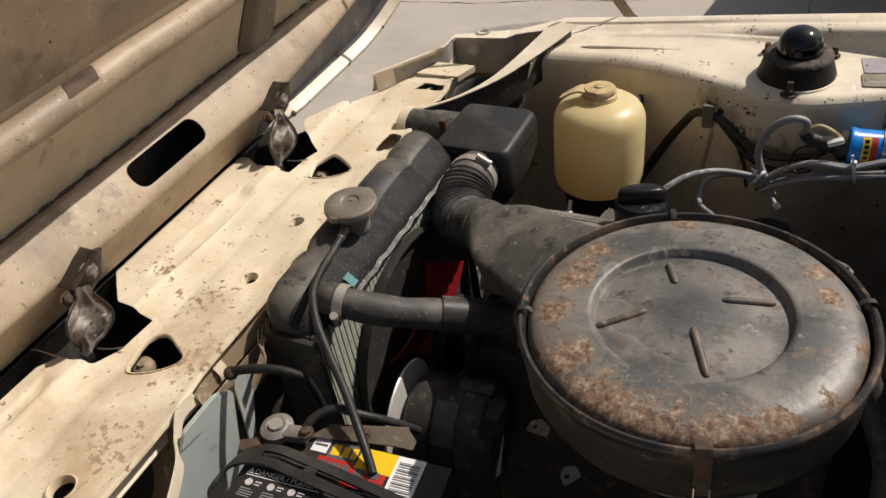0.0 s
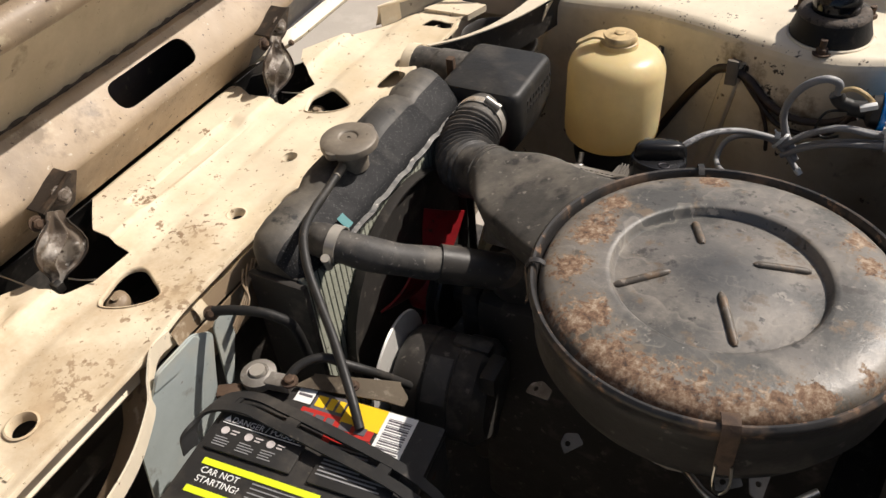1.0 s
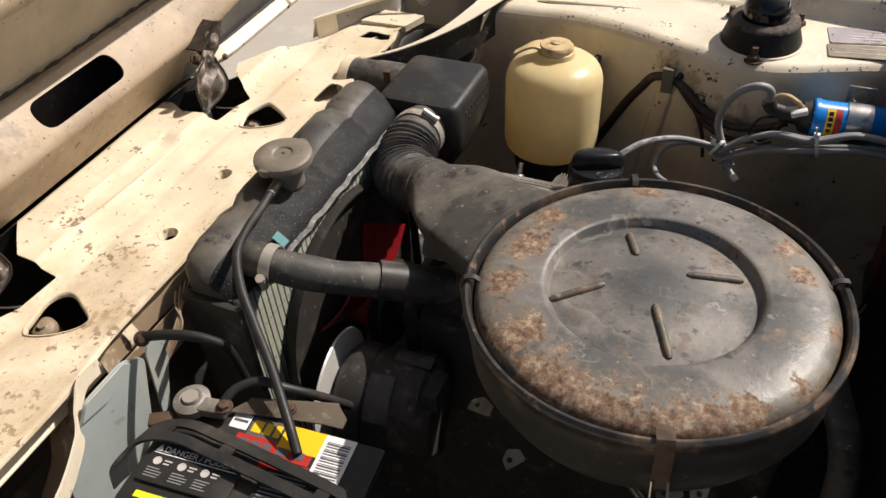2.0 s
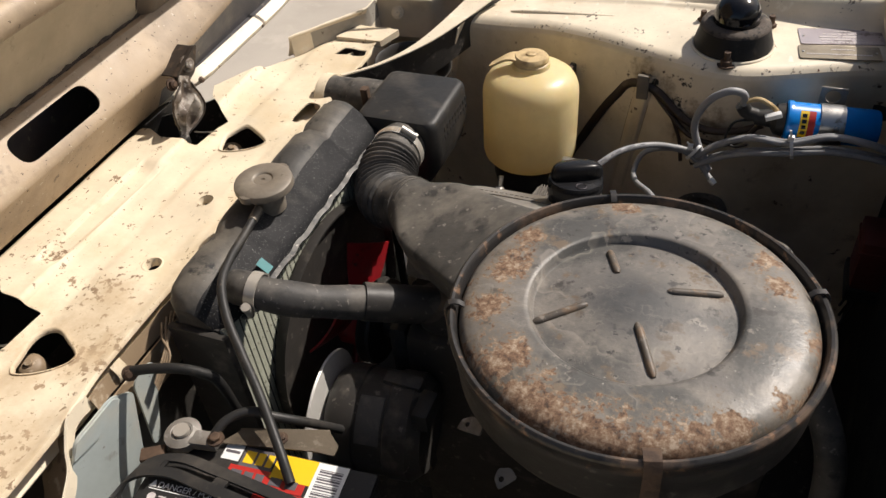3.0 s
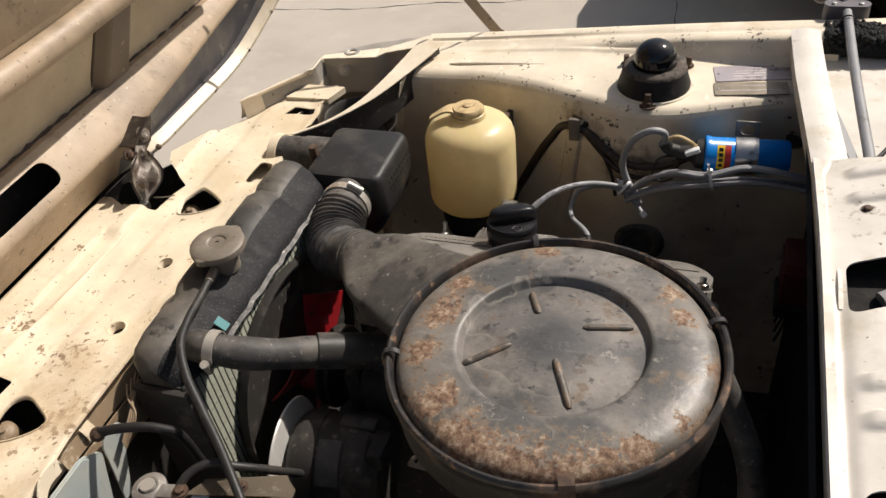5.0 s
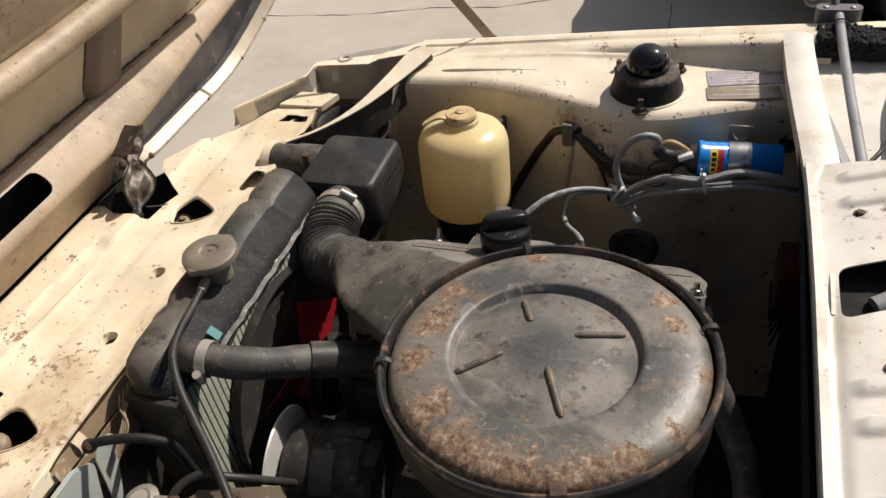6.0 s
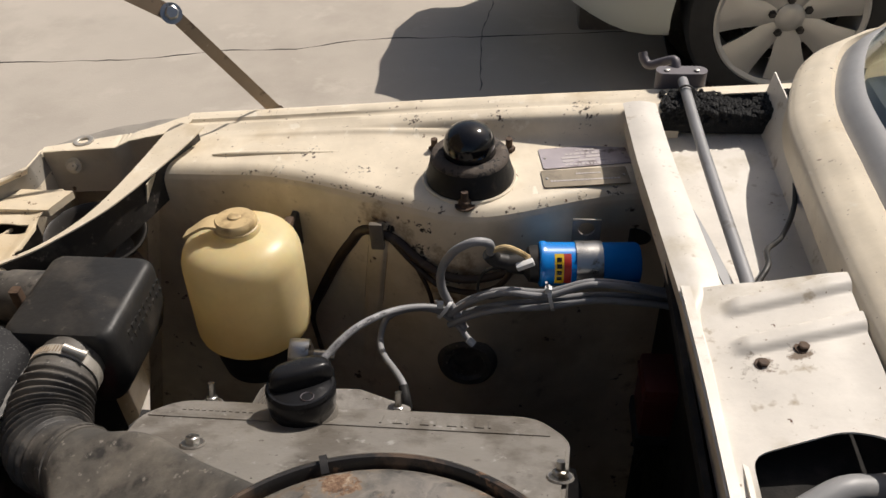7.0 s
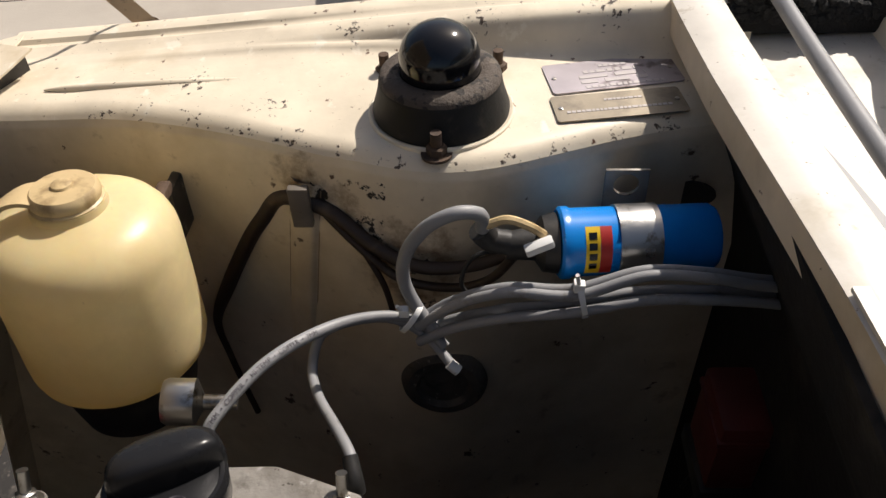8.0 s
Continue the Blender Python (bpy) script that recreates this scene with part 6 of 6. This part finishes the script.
part("lower_run", tube(((0.600, 0.496, 0.826), (0.632, 0.476, 0.800), (0.670, 0.460, 0.772), (0.715, 0.452, 0.768), (0.748, 0.44, 0.79), (0.770, 0.43, 0.83)), 0.004, 10), DARKWIRE, harness)
part("drop_run", tube(((0.638, 0.474, 0.795), (0.655, 0.464, 0.76), (0.662, 0.462, 0.72)), 0.003, 8), DARKWIRE, harness)
part("loop_wire", tube(((0.765, 0.43, 0.835), (0.735, 0.425, 0.83), (0.725, 0.425, 0.80), (0.738, 0.42, 0.79), (0.758, 0.415, 0.80)), 0.002, 8), PLASTIC, harness)
part("frayed_wire", tube(((0.745, 0.415, 0.872), (0.760, 0.412, 0.880), (0.775, 0.410, 0.876), (0.788, 0.412, 0.865)), 0.0035, 8), BOTTLECAP, harness)
part("clip_strap", box((0.579, 0.483, 0.810), (0.597, 0.491, 0.852), 0.002), BRASS, harness, "bent metal clip")

# printing along one lead
def lettered(words, pts, r, size, start, facing, parent):
    line = spline(pts, 12)
    dist = [0.0]
    for a, b in zip(line, line[1:]):
        dist.append(dist[-1] + (b - a).length)
    ob = text(words, Matrix(), size, GREYPAINT, parent, "printing")
    me = ob.data
    for v in me.vertices:
        s = min(start + v.co.x, dist[-1] - 1e-4)
        i = max(k for k in range(len(dist) - 1) if dist[k] <= s)
        q = line[i].lerp(line[i + 1], (s - dist[i]) / (dist[i + 1] - dist[i]))
        way = (line[i + 1] - line[i]).normalized()
        out = (Vector(facing) - way * Vector(facing).dot(way)).normalized()
        up = out.cross(way)
        a = (v.co.y - size * 0.35) / r
        v.co = q + (out * math.cos(a) + up * math.sin(a)) * (r + 0.00015 + max(0, v.co.z))
    return ob


lettered("7MM  •  COPPER  •  HI-TEMP  •  COPPER  •  7MM", LEAD_A, 0.0046, 0.0050, 0.012, (0.12, -0.62, 0.78), lead_a)

# grommet, relay and pressings on the inner wing
grommet = thing("rubber_grommet", (0.690, 0.46, 0.58), "large black rubber grommet on the inner wing", "grommet")
part("grommet_body", lathe(((0, 0.006), (0.024, 0.006), (0.028, 0.012), (0.036, 0.012), (0.042, 0.006), (0.044, 0.0), (0, 0.0)), 40, axis((0.704, 0.474, 0.612), (0, -1, 0.1))), RUBBER, grommet)
relay = thing("relay_box", (0.96, 0.40, 0.70), "dull red relay box on the bulkhead", "relay")
part("relay_body", box((0.938, 0.350, 0.615), (0.982, 0.418, 0.705), 0.005), material("dull_red_plastic", (0.10, 0.018, 0.014), (((0.08, 0.015, 0.012), 25, 0.5, 0.2),), 0.5), relay)
part("vertical_rib", tube(((0.570, fold_y(0.570) + 0.003, 0.81), (0.553, fold_y(0.553) + 0.005, 0.70), (0.530, fold_y(0.53) + 0.009, 0.55)), 0.006, 10), WALLP, car)
part("vertical_rib", tube(((0.601, fold_y(0.601) + 0.003, 0.81), (0.588, fold_y(0.588) + 0.005, 0.70), (0.570, fold_y(0.57) + 0.009, 0.55)), 0.005, 10), WALLP, car)
# a black disc on the wall stands for the hole's dark depth
part("drain_hole", lathe(((0, 0), (0.022, 0), (0.022, 0.002), (0, 0.002)), 24, axis((0.927, fold_y(0.927) - 0.0005, 0.811), (-0.20, -1, 0)) @ Matrix.Diagonal((1.0, 0.60, 1, 1))), BLACKM, car)
sender = thing("pressure_sender", (0.515, 0.33, 0.74), "grey steel pressure sender with a brass stem", "sender")
part("sender_body", lathe(((0, 0), (0.016, 0), (0.018, 0.004), (0.018, 0.024), (0.010, 0.028), (0.006, 0.030), (0.006, 0.055), (0, 0.055)), 24, axis((0.500, 0.325, 0.775), (0.95, 0.1, -0.15))), STEEL, sender)

part("relay_lid", box((0.936, 0.348, 0.682), (0.984, 0.420, 0.688), 0.002), bpy.data.materials["dull_red_plastic"], relay)
part("relay_socket", box((0.934, 0.346, 0.592), (0.983, 0.422, 0.616), 0.004), PLASTIC, relay)
for dy in (0.008, 0.030, 0.052):
    part("relay_lead", tube(((0.955, 0.352 + dy, 0.595), (0.953, 0.354 + dy, 0.56), (0.945, 0.357 + dy, 0.52)), 0.0022, 8, 4), PLASTIC, relay)

# ---- data plates on the shelf ----
def plate_bars(at, turn_deg, size, mat, name, label, rows, seed):
    p = thing(name, at, label, "plate")
    m = Matrix.Translation(at) @ pose(0, 0, 0, 0, 0, turn_deg)
    w, h = size
    part("sheet", prism(((0, 0), (w, 0), (w, -h), (0, -h)), 0, 0.0012, 0.004, m), mat, p)
    random.seed(seed)
    for y, x0, x1, hh, k in rows:
        bars = bmesh.new()
        x = x0
        while x < x1:
            ww = random.uniform(0.6, 1.4) * k
            box((x, y - hh, 0.0012), (min(x + ww, x1), y, 0.0016), m=m, bm=bars)
            x += ww + 0.35 * k
        part("print_strip", bars, PRINT, p, "", 0)
    for x, y in ((0.006, -h / 2), (w - 0.006, -h / 2)):
        part("rivet", lathe(((0.002, 0.001), (0.002, 0.002), (0, 0.0025)), 12, m @ Matrix.Translation((x, y, 0))), STEEL, p)
    return p


SH = LEDGE + 0.0052
plate_bars((0.796, 0.612, SH), 10, (0.118, 0.048), PLATE, "type_plate", "stamped metal type plate riveted to the shelf", ((-0.008, 0.05, 0.075, 0.004, 0.004), (-0.016, 0.034, 0.082, 0.005, 0.006), (-0.024, 0.028, 0.088, 0.005, 0.02), (-0.032, 0.028, 0.088, 0.005, 0.02), (-0.041, 0.03, 0.10, 0.004, 0.004)), 3)
plate_bars((0.800, 0.560, SH), 8, (0.112, 0.038), material("dull_gold_plate", (0.28, 0.24, 0.18), (((0.2, 0.17, 0.13), 40, 0.5, 0.15),), 0.45, 0.5), "paint_plate", "dull gold paint-code plate below the type plate", ((-0.010, 0.045, 0.078, 0.0025, 0.0028), (-0.024, 0.010, 0.10, 0.0030, 0.0032)), 8)

# ---- battery ----
BT = pose(0.2445, -0.300, 0.828, 0, 0, 5)
bat = thing("battery", BT @ Vector((0.11, -0.09, -0.19)), "black car battery with a carrying strap and printed labels", "battery")
case = part("case", box((0.0, -0.185, -0.195), (0.235, 0.0, -0.012), 0.006, BT), PLASTIC, bat)
part("top_cover", box((0.0, -0.185, -0.012), (0.235, 0.004, 0.0), 0.005, BT), PLASTIC, bat)
part("label_pad", box((0.010, -0.098, 0.0), (0.110, -0.052, 0.004), 0.002, BT), PLASTIC, bat)
part("label_pad", box((0.130, -0.100, 0.0), (0.215, -0.050, 0.004), 0.002, BT), PLASTIC, bat)


part("warning_triangle", prism(((0.0135, -0.064), (0.0215, -0.064), (0.0175, -0.0565)), 0.004, 0.0046, 0, BT), WHITE, bat, "", 0)
text("DANGER / POISON", BT @ Matrix.Translation((0.0225, -0.064, 0.0045)), 0.0094, WHITE, bat)
part("rule", box((0.014, -0.0665, 0.004), (0.106, -0.0657, 0.0046), m=BT), WHITE, bat)
random.seed(21)
for x in (0.016, 0.044, 0.070):
    icon = bmesh.new()
    lathe(((0, 0.004), (0.0030, 0.0041), (0.0032, 0.0046), (0.0044, 0.0046), (0.0046, 0.0041)), 16, BT @ Matrix.Translation((x + 0.006, -0.0745, 0)), icon)
    box((x + 0.0135, -0.0735, 0.004), (x + 0.022, -0.0720, 0.0045), m=BT, bm=icon)
    box((x + 0.0135, -0.0770, 0.004), (x + 0.020, -0.0755, 0.0045), m=BT, bm=icon)
    part("pictogram", icon, PRINT, bat, "", 0)
    fine = bmesh.new()
    for r in range(4):
        box((x, -0.0835 - r * 0.003, 0.004), (x + random.uniform(0.012, 0.020), -0.0825 - r * 0.003, 0.0045), m=BT, bm=fine)
    part("fine_print", fine, GREYWIRE, bat, "", 0)
for r in range(9):
    fine = box((0.135, -0.056 - r * 0.0042, 0.004), (0.135 + random.uniform(0.04, 0.072), -0.0545 - r * 0.0042, 0.0045), m=BT)
    part("fine_print", fine, GREYWIRE, bat, "", 0)
for y in (-0.107, -0.139):
    part("yellow_stripe", box((0.018, y - 0.007, 0.0), (0.150, y, 0.0008), m=BT), material("yellow_green_print", (0.62, 0.72, 0.02), (), 0.4, bump=0.0) if y > -0.11 else bpy.data.materials["yellow_green_print"], bat)
text("CAR NOT", BT @ Matrix.Translation((0.022, -0.123, 0.0005)), 0.0098, WHITE, bat)
text("STARTING?", BT @ Matrix.Translation((0.022, -0.133, 0.0005)), 0.0098, WHITE, bat)
for r in range(4):
    part("fine_print", box((0.080, -0.118 - r * 0.005, 0.0), (0.145, -0.1168 - r * 0.005, 0.0006), m=BT), GREYWIRE, bat, "", 0)
# brand label with plain shapes
lab = part("front_label", box((0.066, -0.058, 0.0), (0.206, 0.003, 0.0008), m=BT), PLASTIC, bat, "label in yellow, red and white")
for x0, x1, y0, y1, m in ((0.068, 0.088, -0.016, 0.002, WHITE), (0.090, 0.126, -0.020, 0.002, GREYPAINT), (0.128, 0.172, -0.026, 0.002, YELLOW), (0.082, 0.168, -0.038, -0.020, REDP), (0.172, 0.205, -0.052, 0.002, WHITE), (0.120, 0.170, -0.052, -0.039, REDP)):
    part("colour_patch", box((x0, y0, 0.0008), (x1, y1, 0.0012 + 0.0002 * (m is YELLOW)), m=BT), m, lab, "", 0)
for x0, w in ((0.093, 0.011), (0.107, 0.008), (0.118, 0.007)):
    part("colour_patch", box((x0, -0.016, 0.0012), (x0 + w, -0.002, 0.0016), m=BT), YELLOW, lab, "", 0)
for x0, w in ((0.086, 0.012), (0.101, 0.010), (0.114, 0.009), (0.130, 0.013), (0.148, 0.012)):
    part("colour_patch", box((x0, -0.034, 0.0012), (x0 + w, -0.025, 0.0016), m=BT), GREYPAINT, lab, "", 0)
bars = bmesh.new()
for k in range(16):
    w = 0.0004 + 0.0004 * (k * 7 % 3)
    box((0.176, -0.048 + k * 0.0028, 0.0012), (0.201, -0.048 + k * 0.0028 + 1.5 * w, 0.0016), m=BT, bm=bars)
part("barcode", bars, GREYPAINT, lab, "", 0)
part("colour_patch", box((0.070, -0.008, 0.0012), (0.086, -0.005, 0.0016), m=BT), GREYPAINT, lab, "", 0)


# carrying strap
STRAP = spline(((-0.012, -0.098, -0.012), (-0.016, -0.084, 0.006), (-0.002, -0.054, 0.014), (0.032, -0.042, 0.016), (0.075, -0.047, 0.016), (0.145, -0.058, 0.016), (0.212, -0.070, 0.015), (0.252, -0.082, 0.012), (0.270, -0.090, 0.003), (0.271, -0.098, -0.012)), 8)


def strap_shape(u, v):
    s = u * (len(STRAP) - 1)
    i = min(int(s), len(STRAP) - 2)
    x, y, z = STRAP[i].lerp(STRAP[i + 1], s - i)
    w = 0.018 + 0.012 * math.sin(u * math.pi)
    return BT @ Vector((x + (v - 0.5) * w * 0.25, y + (v - 0.5) * w, z - 0.002 * abs(v - 0.5)))


band = part("carrying_strap", surface(lambda u, v: strap_shape(0.30 * u, v), 16, 4, 0.004, surface(lambda u, v: strap_shape(0.82 + 0.18 * u, v), 12, 4, 0.004, surface(lambda u, v: strap_shape(0.30 + 0.52 * u, 0.37 * v), 16, 2, 0.004, surface(lambda u, v: strap_shape(0.30 + 0.52 * u, 0.63 + 0.37 * v), 16, 2, 0.004)))), PLASTIC, bat, "black plastic carrying strap")
for k in (0.30, 0.47, 0.645, 0.81):
    part("strap_bar", surface(lambda u, v: Vector(strap_shape(k - 0.012 + 0.024 * u, 0.25 + 0.5 * v)) - Vector((0, 0, 0.0006)), 2, 3, 0.0032), PLASTIC, band)
# terminal, clamp and cable
part("post", lathe(((0.009, 0.0), (0.0085, 0.020), (0, 0.020)), 24, Matrix.Translation((0.266, -0.303, 0.828))), ZINC, bat)
term = part("terminal_clamp", lathe(((0.0095, 0.004), (0.019, 0.004), (0.0195, 0.014), (0.012, 0.017), (0.0095, 0.016)), 24, Matrix.Translation((0.266, -0.303, 0.828))), ALLOY, bat, "corroded terminal clamp")
part("clamp_jaw", box((-0.016, -0.009, 0.004), (0.016, 0.009, 0.016), 0.003, pose(0.292, -0.302, 0.828, 0, 0, 10)), ALLOY, term)
nut((0.306, -0.300, 0.844), (0, 0, 1), 0.006, 0.006, term)
part("rag_of_rust", box((-0.014, -0.008, 0.0), (0.012, 0.008, 0.006), 0.002, pose(0.246, -0.330, 0.830, 0, 0, 30)), RUSTY, term)
cable("battery_cable", ((0.298, -0.300, 0.838), (0.306, -0.280, 0.848), (0.325, -0.262, 0.850), (0.350, -0.255, 0.842), (0.375, -0.235, 0.815), (0.385, -0.20, 0.76)), 0.0052, PLASTIC, "black battery earth cable", "cable")
hold = thing("hold_down_bar", (0.36, -0.27, 0.83), "bare folded steel battery hold-down bar", "bracket")
part("bar", prism(((0.306, -0.297), (0.320, -0.276), (0.410, -0.249), (0.427, -0.262), (0.428, -0.274), (0.405, -0.276)), 0.832, 0.834, 0.002), material("olive_steel", (0.13, 0.105, 0.075), (((0.075, 0.058, 0.042), 30, 0.52, 0.15), ((0.20, 0.17, 0.13), 70, 0.62, 0.05)), 0.5, 0.3, bump=0.2), hold)
part("bar_edge", box((0.0, -0.002, 0.0), (0.096, 0.001, 0.034), 0.001, pose(0.318, -0.275, 0.80, 0, 0, 16.5)), bpy.data.materials["olive_steel"], hold)
nut((0.366, -0.273, 0.834), (0, 0, 1), 0.005, 0.003, hold)
nut((0.462, -0.318, 0.800), (1, 0.1, 0.2), 0.010, 0.02, hold)

# small hose and wires beside the panel's rear edge
vent = cable("vacuum_hose", ((0.178, -0.262, 0.862), (0.20, -0.255, 0.866), (0.228, -0.246, 0.866), (0.248, -0.238, 0.858), (0.262, -0.230, 0.838), (0.266, -0.224, 0.78)), 0.0058, BOOT, "short black taped hose at the panel edge", "hose")
nut((0.176, -0.264, 0.860), (0.6, -0.5, 0.5), 0.006, 0.008, vent)
for k in range(4):
    cable("thin_wire", ((0.152, -0.150 - 0.01 * k, 0.845), (0.165, -0.18 - 0.006 * k, 0.842), (0.176 + 0.003 * k, -0.215, 0.835), (0.180, -0.245, 0.82 - 0.004 * k)), 0.0014, SHADETAN, "thin brown wire under the panel edge", "wire", "thin wires under the panel edge")

# ---- cowl things ----
pivot = thing("wiper_pivot", (0.988, 0.712, 0.948), "dark grey wiper pivot with a bent arm stub", "wiper")
part("block", prism(((-0.030, -0.012), (0.030, -0.012), (0.036, 0.0), (0.030, 0.012), (-0.030, 0.012), (-0.036, 0.0)), -0.014, 0.012, 0.006, Matrix.Translation((0.990, 0.708, 0.950))), GREYPAINT, pivot)
part("arm_stub", tube(((0.985, 0.715, 0.955), (0.982, 0.728, 0.966), (0.970, 0.740, 0.958), (0.952, 0.746, 0.950), (0.944, 0.754, 0.955), (0.942, 0.760, 0.962)), 0.0065, 12), GREYPAINT, pivot)
for dx in (-0.020, 0.020):
    part("screw", lathe(((0.004, 0), (0.004, 0.003), (0, 0.004)), 10, Matrix.Translation((0.990 + dx, 0.706, 0.961))), STEEL, pivot)
rod = thing("wiper_linkage_rod", (0.99, 0.46, 0.95), "grey painted wiper linkage rod across the cowl", "rod")
part("tube_rod", tube(((0.990, 0.690, 0.955), (0.993, 0.50, 0.955), (1.000, 0.262, 0.958)), 0.0070, 16), GREYWIRE, rod)
part("rod_clip", tube([(0.991 + 0.010 * math.cos(k), 0.655 + 0.002 * k, 0.955 + 0.010 * math.sin(k)) for k in np.linspace(0, 6.2, 14)], 0.0014, 6, 3), BLACKM, rod)
foam = thing("foam_seal", (1.06, 0.69, 0.94), "crumbling black foam seal along the cowl edge", "seal")
random.seed(9)
ball = bmesh.new()
bmesh.ops.create_icosphere(ball, subdivisions=1, radius=1)
crumb_v, crumb_f = [v.co.copy() for v in ball.verts], [[v.index for v in f.verts] for f in ball.faces]
ball.free()
bm = bmesh.new()
for k in range(2600):
    u = random.random()
    at = Vector((0.962 + 0.195 * u, 0.630 + random.uniform(0, 0.050), 0.922 + random.uniform(0, 0.026) * (0.8 + 0.2 * math.sin(u * 9))))
    r = random.uniform(0.0028, 0.0060)
    made = [bm.verts.new(at + r * q) for q in crumb_v]
    for f in crumb_f:
        bm.faces.new([made[n] for n in f])
part("foam_strip", bm, FOAM, foam)
part("foam_core", box((0.957, 0.632, 0.906), (1.155, 0.680, 0.934), 0.006), FOAM, foam)
cable("cowl_cable", ((1.005, 0.265, 0.964), (1.02, 0.29, 0.968), (1.03, 0.33, 0.955), (1.06, 0.38, 0.935), (1.09, 0.45, 0.925), (1.105, 0.52, 0.93)), 0.003, PLASTIC, "black cable lying in the cowl", "cable")
# grey stands for the shade in the crescent gap behind the flange
part("grey_strip", surface(lambda u, v: (0.949 + 0.032 * u ** 0.8 + 0.011 * v, 0.425 - 0.16 * u, 0.951 - 0.001 * v), 20, 3, 0.002), GREYCAP, car)

# ---- parked car beside it ----
other = thing("parked_car", (2.6, 3.1, 0), "pale silver saloon parked alongside on the driveway", "car")


def car_section(x):
    near = 2.30 + 0.46 * ease((1.25 - x) / 0.62) ** 1.4
    far = 6.2 - near
    low = 0.25 + 0.08 * ease((1.15 - x) / 0.45)
    belt = along(((0.55, 0.62), (0.75, 0.70), (1.4, 0.86), (2.0, 0.92), (4.4, 0.98), (5.0, 0.90)), x)
    roof = along(((0.55, 0.66), (1.9, 0.96), (2.7, 1.42), (3.8, 1.43), (4.7, 1.02), (5.0, 0.95)), x)
    inset = 0.22
    half = ((near + 0.05, low), (near + 0.005, low + 0.05), (near - 0.03, 0.50), (near - 0.01, belt - 0.10), (near + 0.06, belt), (near + inset, roof - 0.03), (near + inset + 0.12, roof))
    return [Vector((x, y, z)) for y, z in half] + [Vector((x, far - (y - near), z)) for y, z in half[::-1]]


bm = loft([car_section(0.55 + 0.0625 * i) for i in range(72)])
bm.normal_update()
for f in bm.faces:
    c = f.calc_center_median()
    if 2.05 < c.x < 4.6 and 0.99 < c.z < 1.385 and abs(f.normal.y) > 0.35:
        f.material_index = 1
shell = part("car_body", bm, (CARPAINT, GLOSS), other, "pale silver bodywork with dark windows")
for wx in (1.625, 4.25):
    cut(shell, lathe(((0, -0.35), (0.385, -0.35), (0.385, 0.35), (0, 0.35)), 40, axis((wx, 2.35, 0.33), (0, 1, 0))))
    part("arch_liner", lathe(((0.40, -0.02), (0.40, 0.28), (0, 0.28)), 40, axis((wx, 2.36, 0.33), (0, 1, 0))), BLACKM, other)
    W = axis((wx, 2.30, 0.332), (0, -1, 0), 8)
    wheel = part("wheel", lathe(((0.238, -0.20), (0.31, -0.20), (0.330, -0.17), (0.333, -0.03), (0.322, -0.005), (0.285, 0.008), (0.250, 0.004), (0.238, -0.01), (0.238, -0.20)), 64, W), TYRE, other, "black tyre on a silver alloy wheel")
    part("rim_ring", lathe(((0.238, -0.19), (0.242, -0.01), (0.245, 0.002), (0.238, 0.004), (0.225, -0.004), (0.222, -0.19)), 64, W), RIM, wheel)
    part("brake_disc", lathe(((0, -0.10), (0.15, -0.10), (0.15, -0.09), (0, -0.09)), 40, W), STEEL, wheel)
    part("rim_back", lathe(((0, -0.18), (0.235, -0.18), (0.235, -0.17), (0, -0.17)), 40, W), BLACKM, wheel)
    for k in range(7):
        a = 2 * math.pi * k / 7 + 0.22

        def spoke(u, v):
            r = 0.045 + 0.185 * u
            s = (v - 0.5) * (0.072 + 0.085 * u - 0.012 * math.sin(u * math.pi))
            return W @ Vector((r * math.cos(a) - s * math.sin(a), r * math.sin(a) + s * math.cos(a), -0.012 + 0.010 * u - 0.010 * (2 * v - 1) ** 2))
        part("spoke", surface(spoke, 8, 6, 0.022), RIM, wheel)
    part("hub_cap", lathe(((0.048, -0.03), (0.048, -0.010), (0.036, -0.004), (0.030, -0.001), (0, 0.001)), 32, W), RIM, wheel)
    for k in range(5):
        a = 2 * math.pi * k / 5 + 0.3
        part("lug_nut", lathe(((0.014, -0.02), (0.014, -0.006), (0.009, -0.006), (0.009, 0.004), (0, 0.006)), 6, W @ Matrix.Translation((0.060 * math.cos(a), 0.060 * math.sin(a), 0))), BLACKM, wheel)
part("underside", box((0.95, 2.55, 0.17), (4.8, 3.7, 0.30), 0.02), BLACKM, other)
for wx in (1.625, 4.25):
    part("far_tyre", lathe(((0, -0.1), (0.31, -0.1), (0.332, -0.08), (0.332, 0.08), (0.31, 0.1), (0, 0.1)), 40, axis((wx, 3.78, 0.332), (0, 1, 0))), TYRE, other)

# the old car's own wheels
for wx in (0.70, 3.2):
    for wy in (0.665, -0.665):
        part("road_wheel", lathe(((0, -0.08), (0.28, -0.08), (0.30, -0.06), (0.30, 0.06), (0.28, 0.08), (0, 0.08)), 40, axis((wx, wy, 0.30), (0, 1, 0))), TYRE, car)
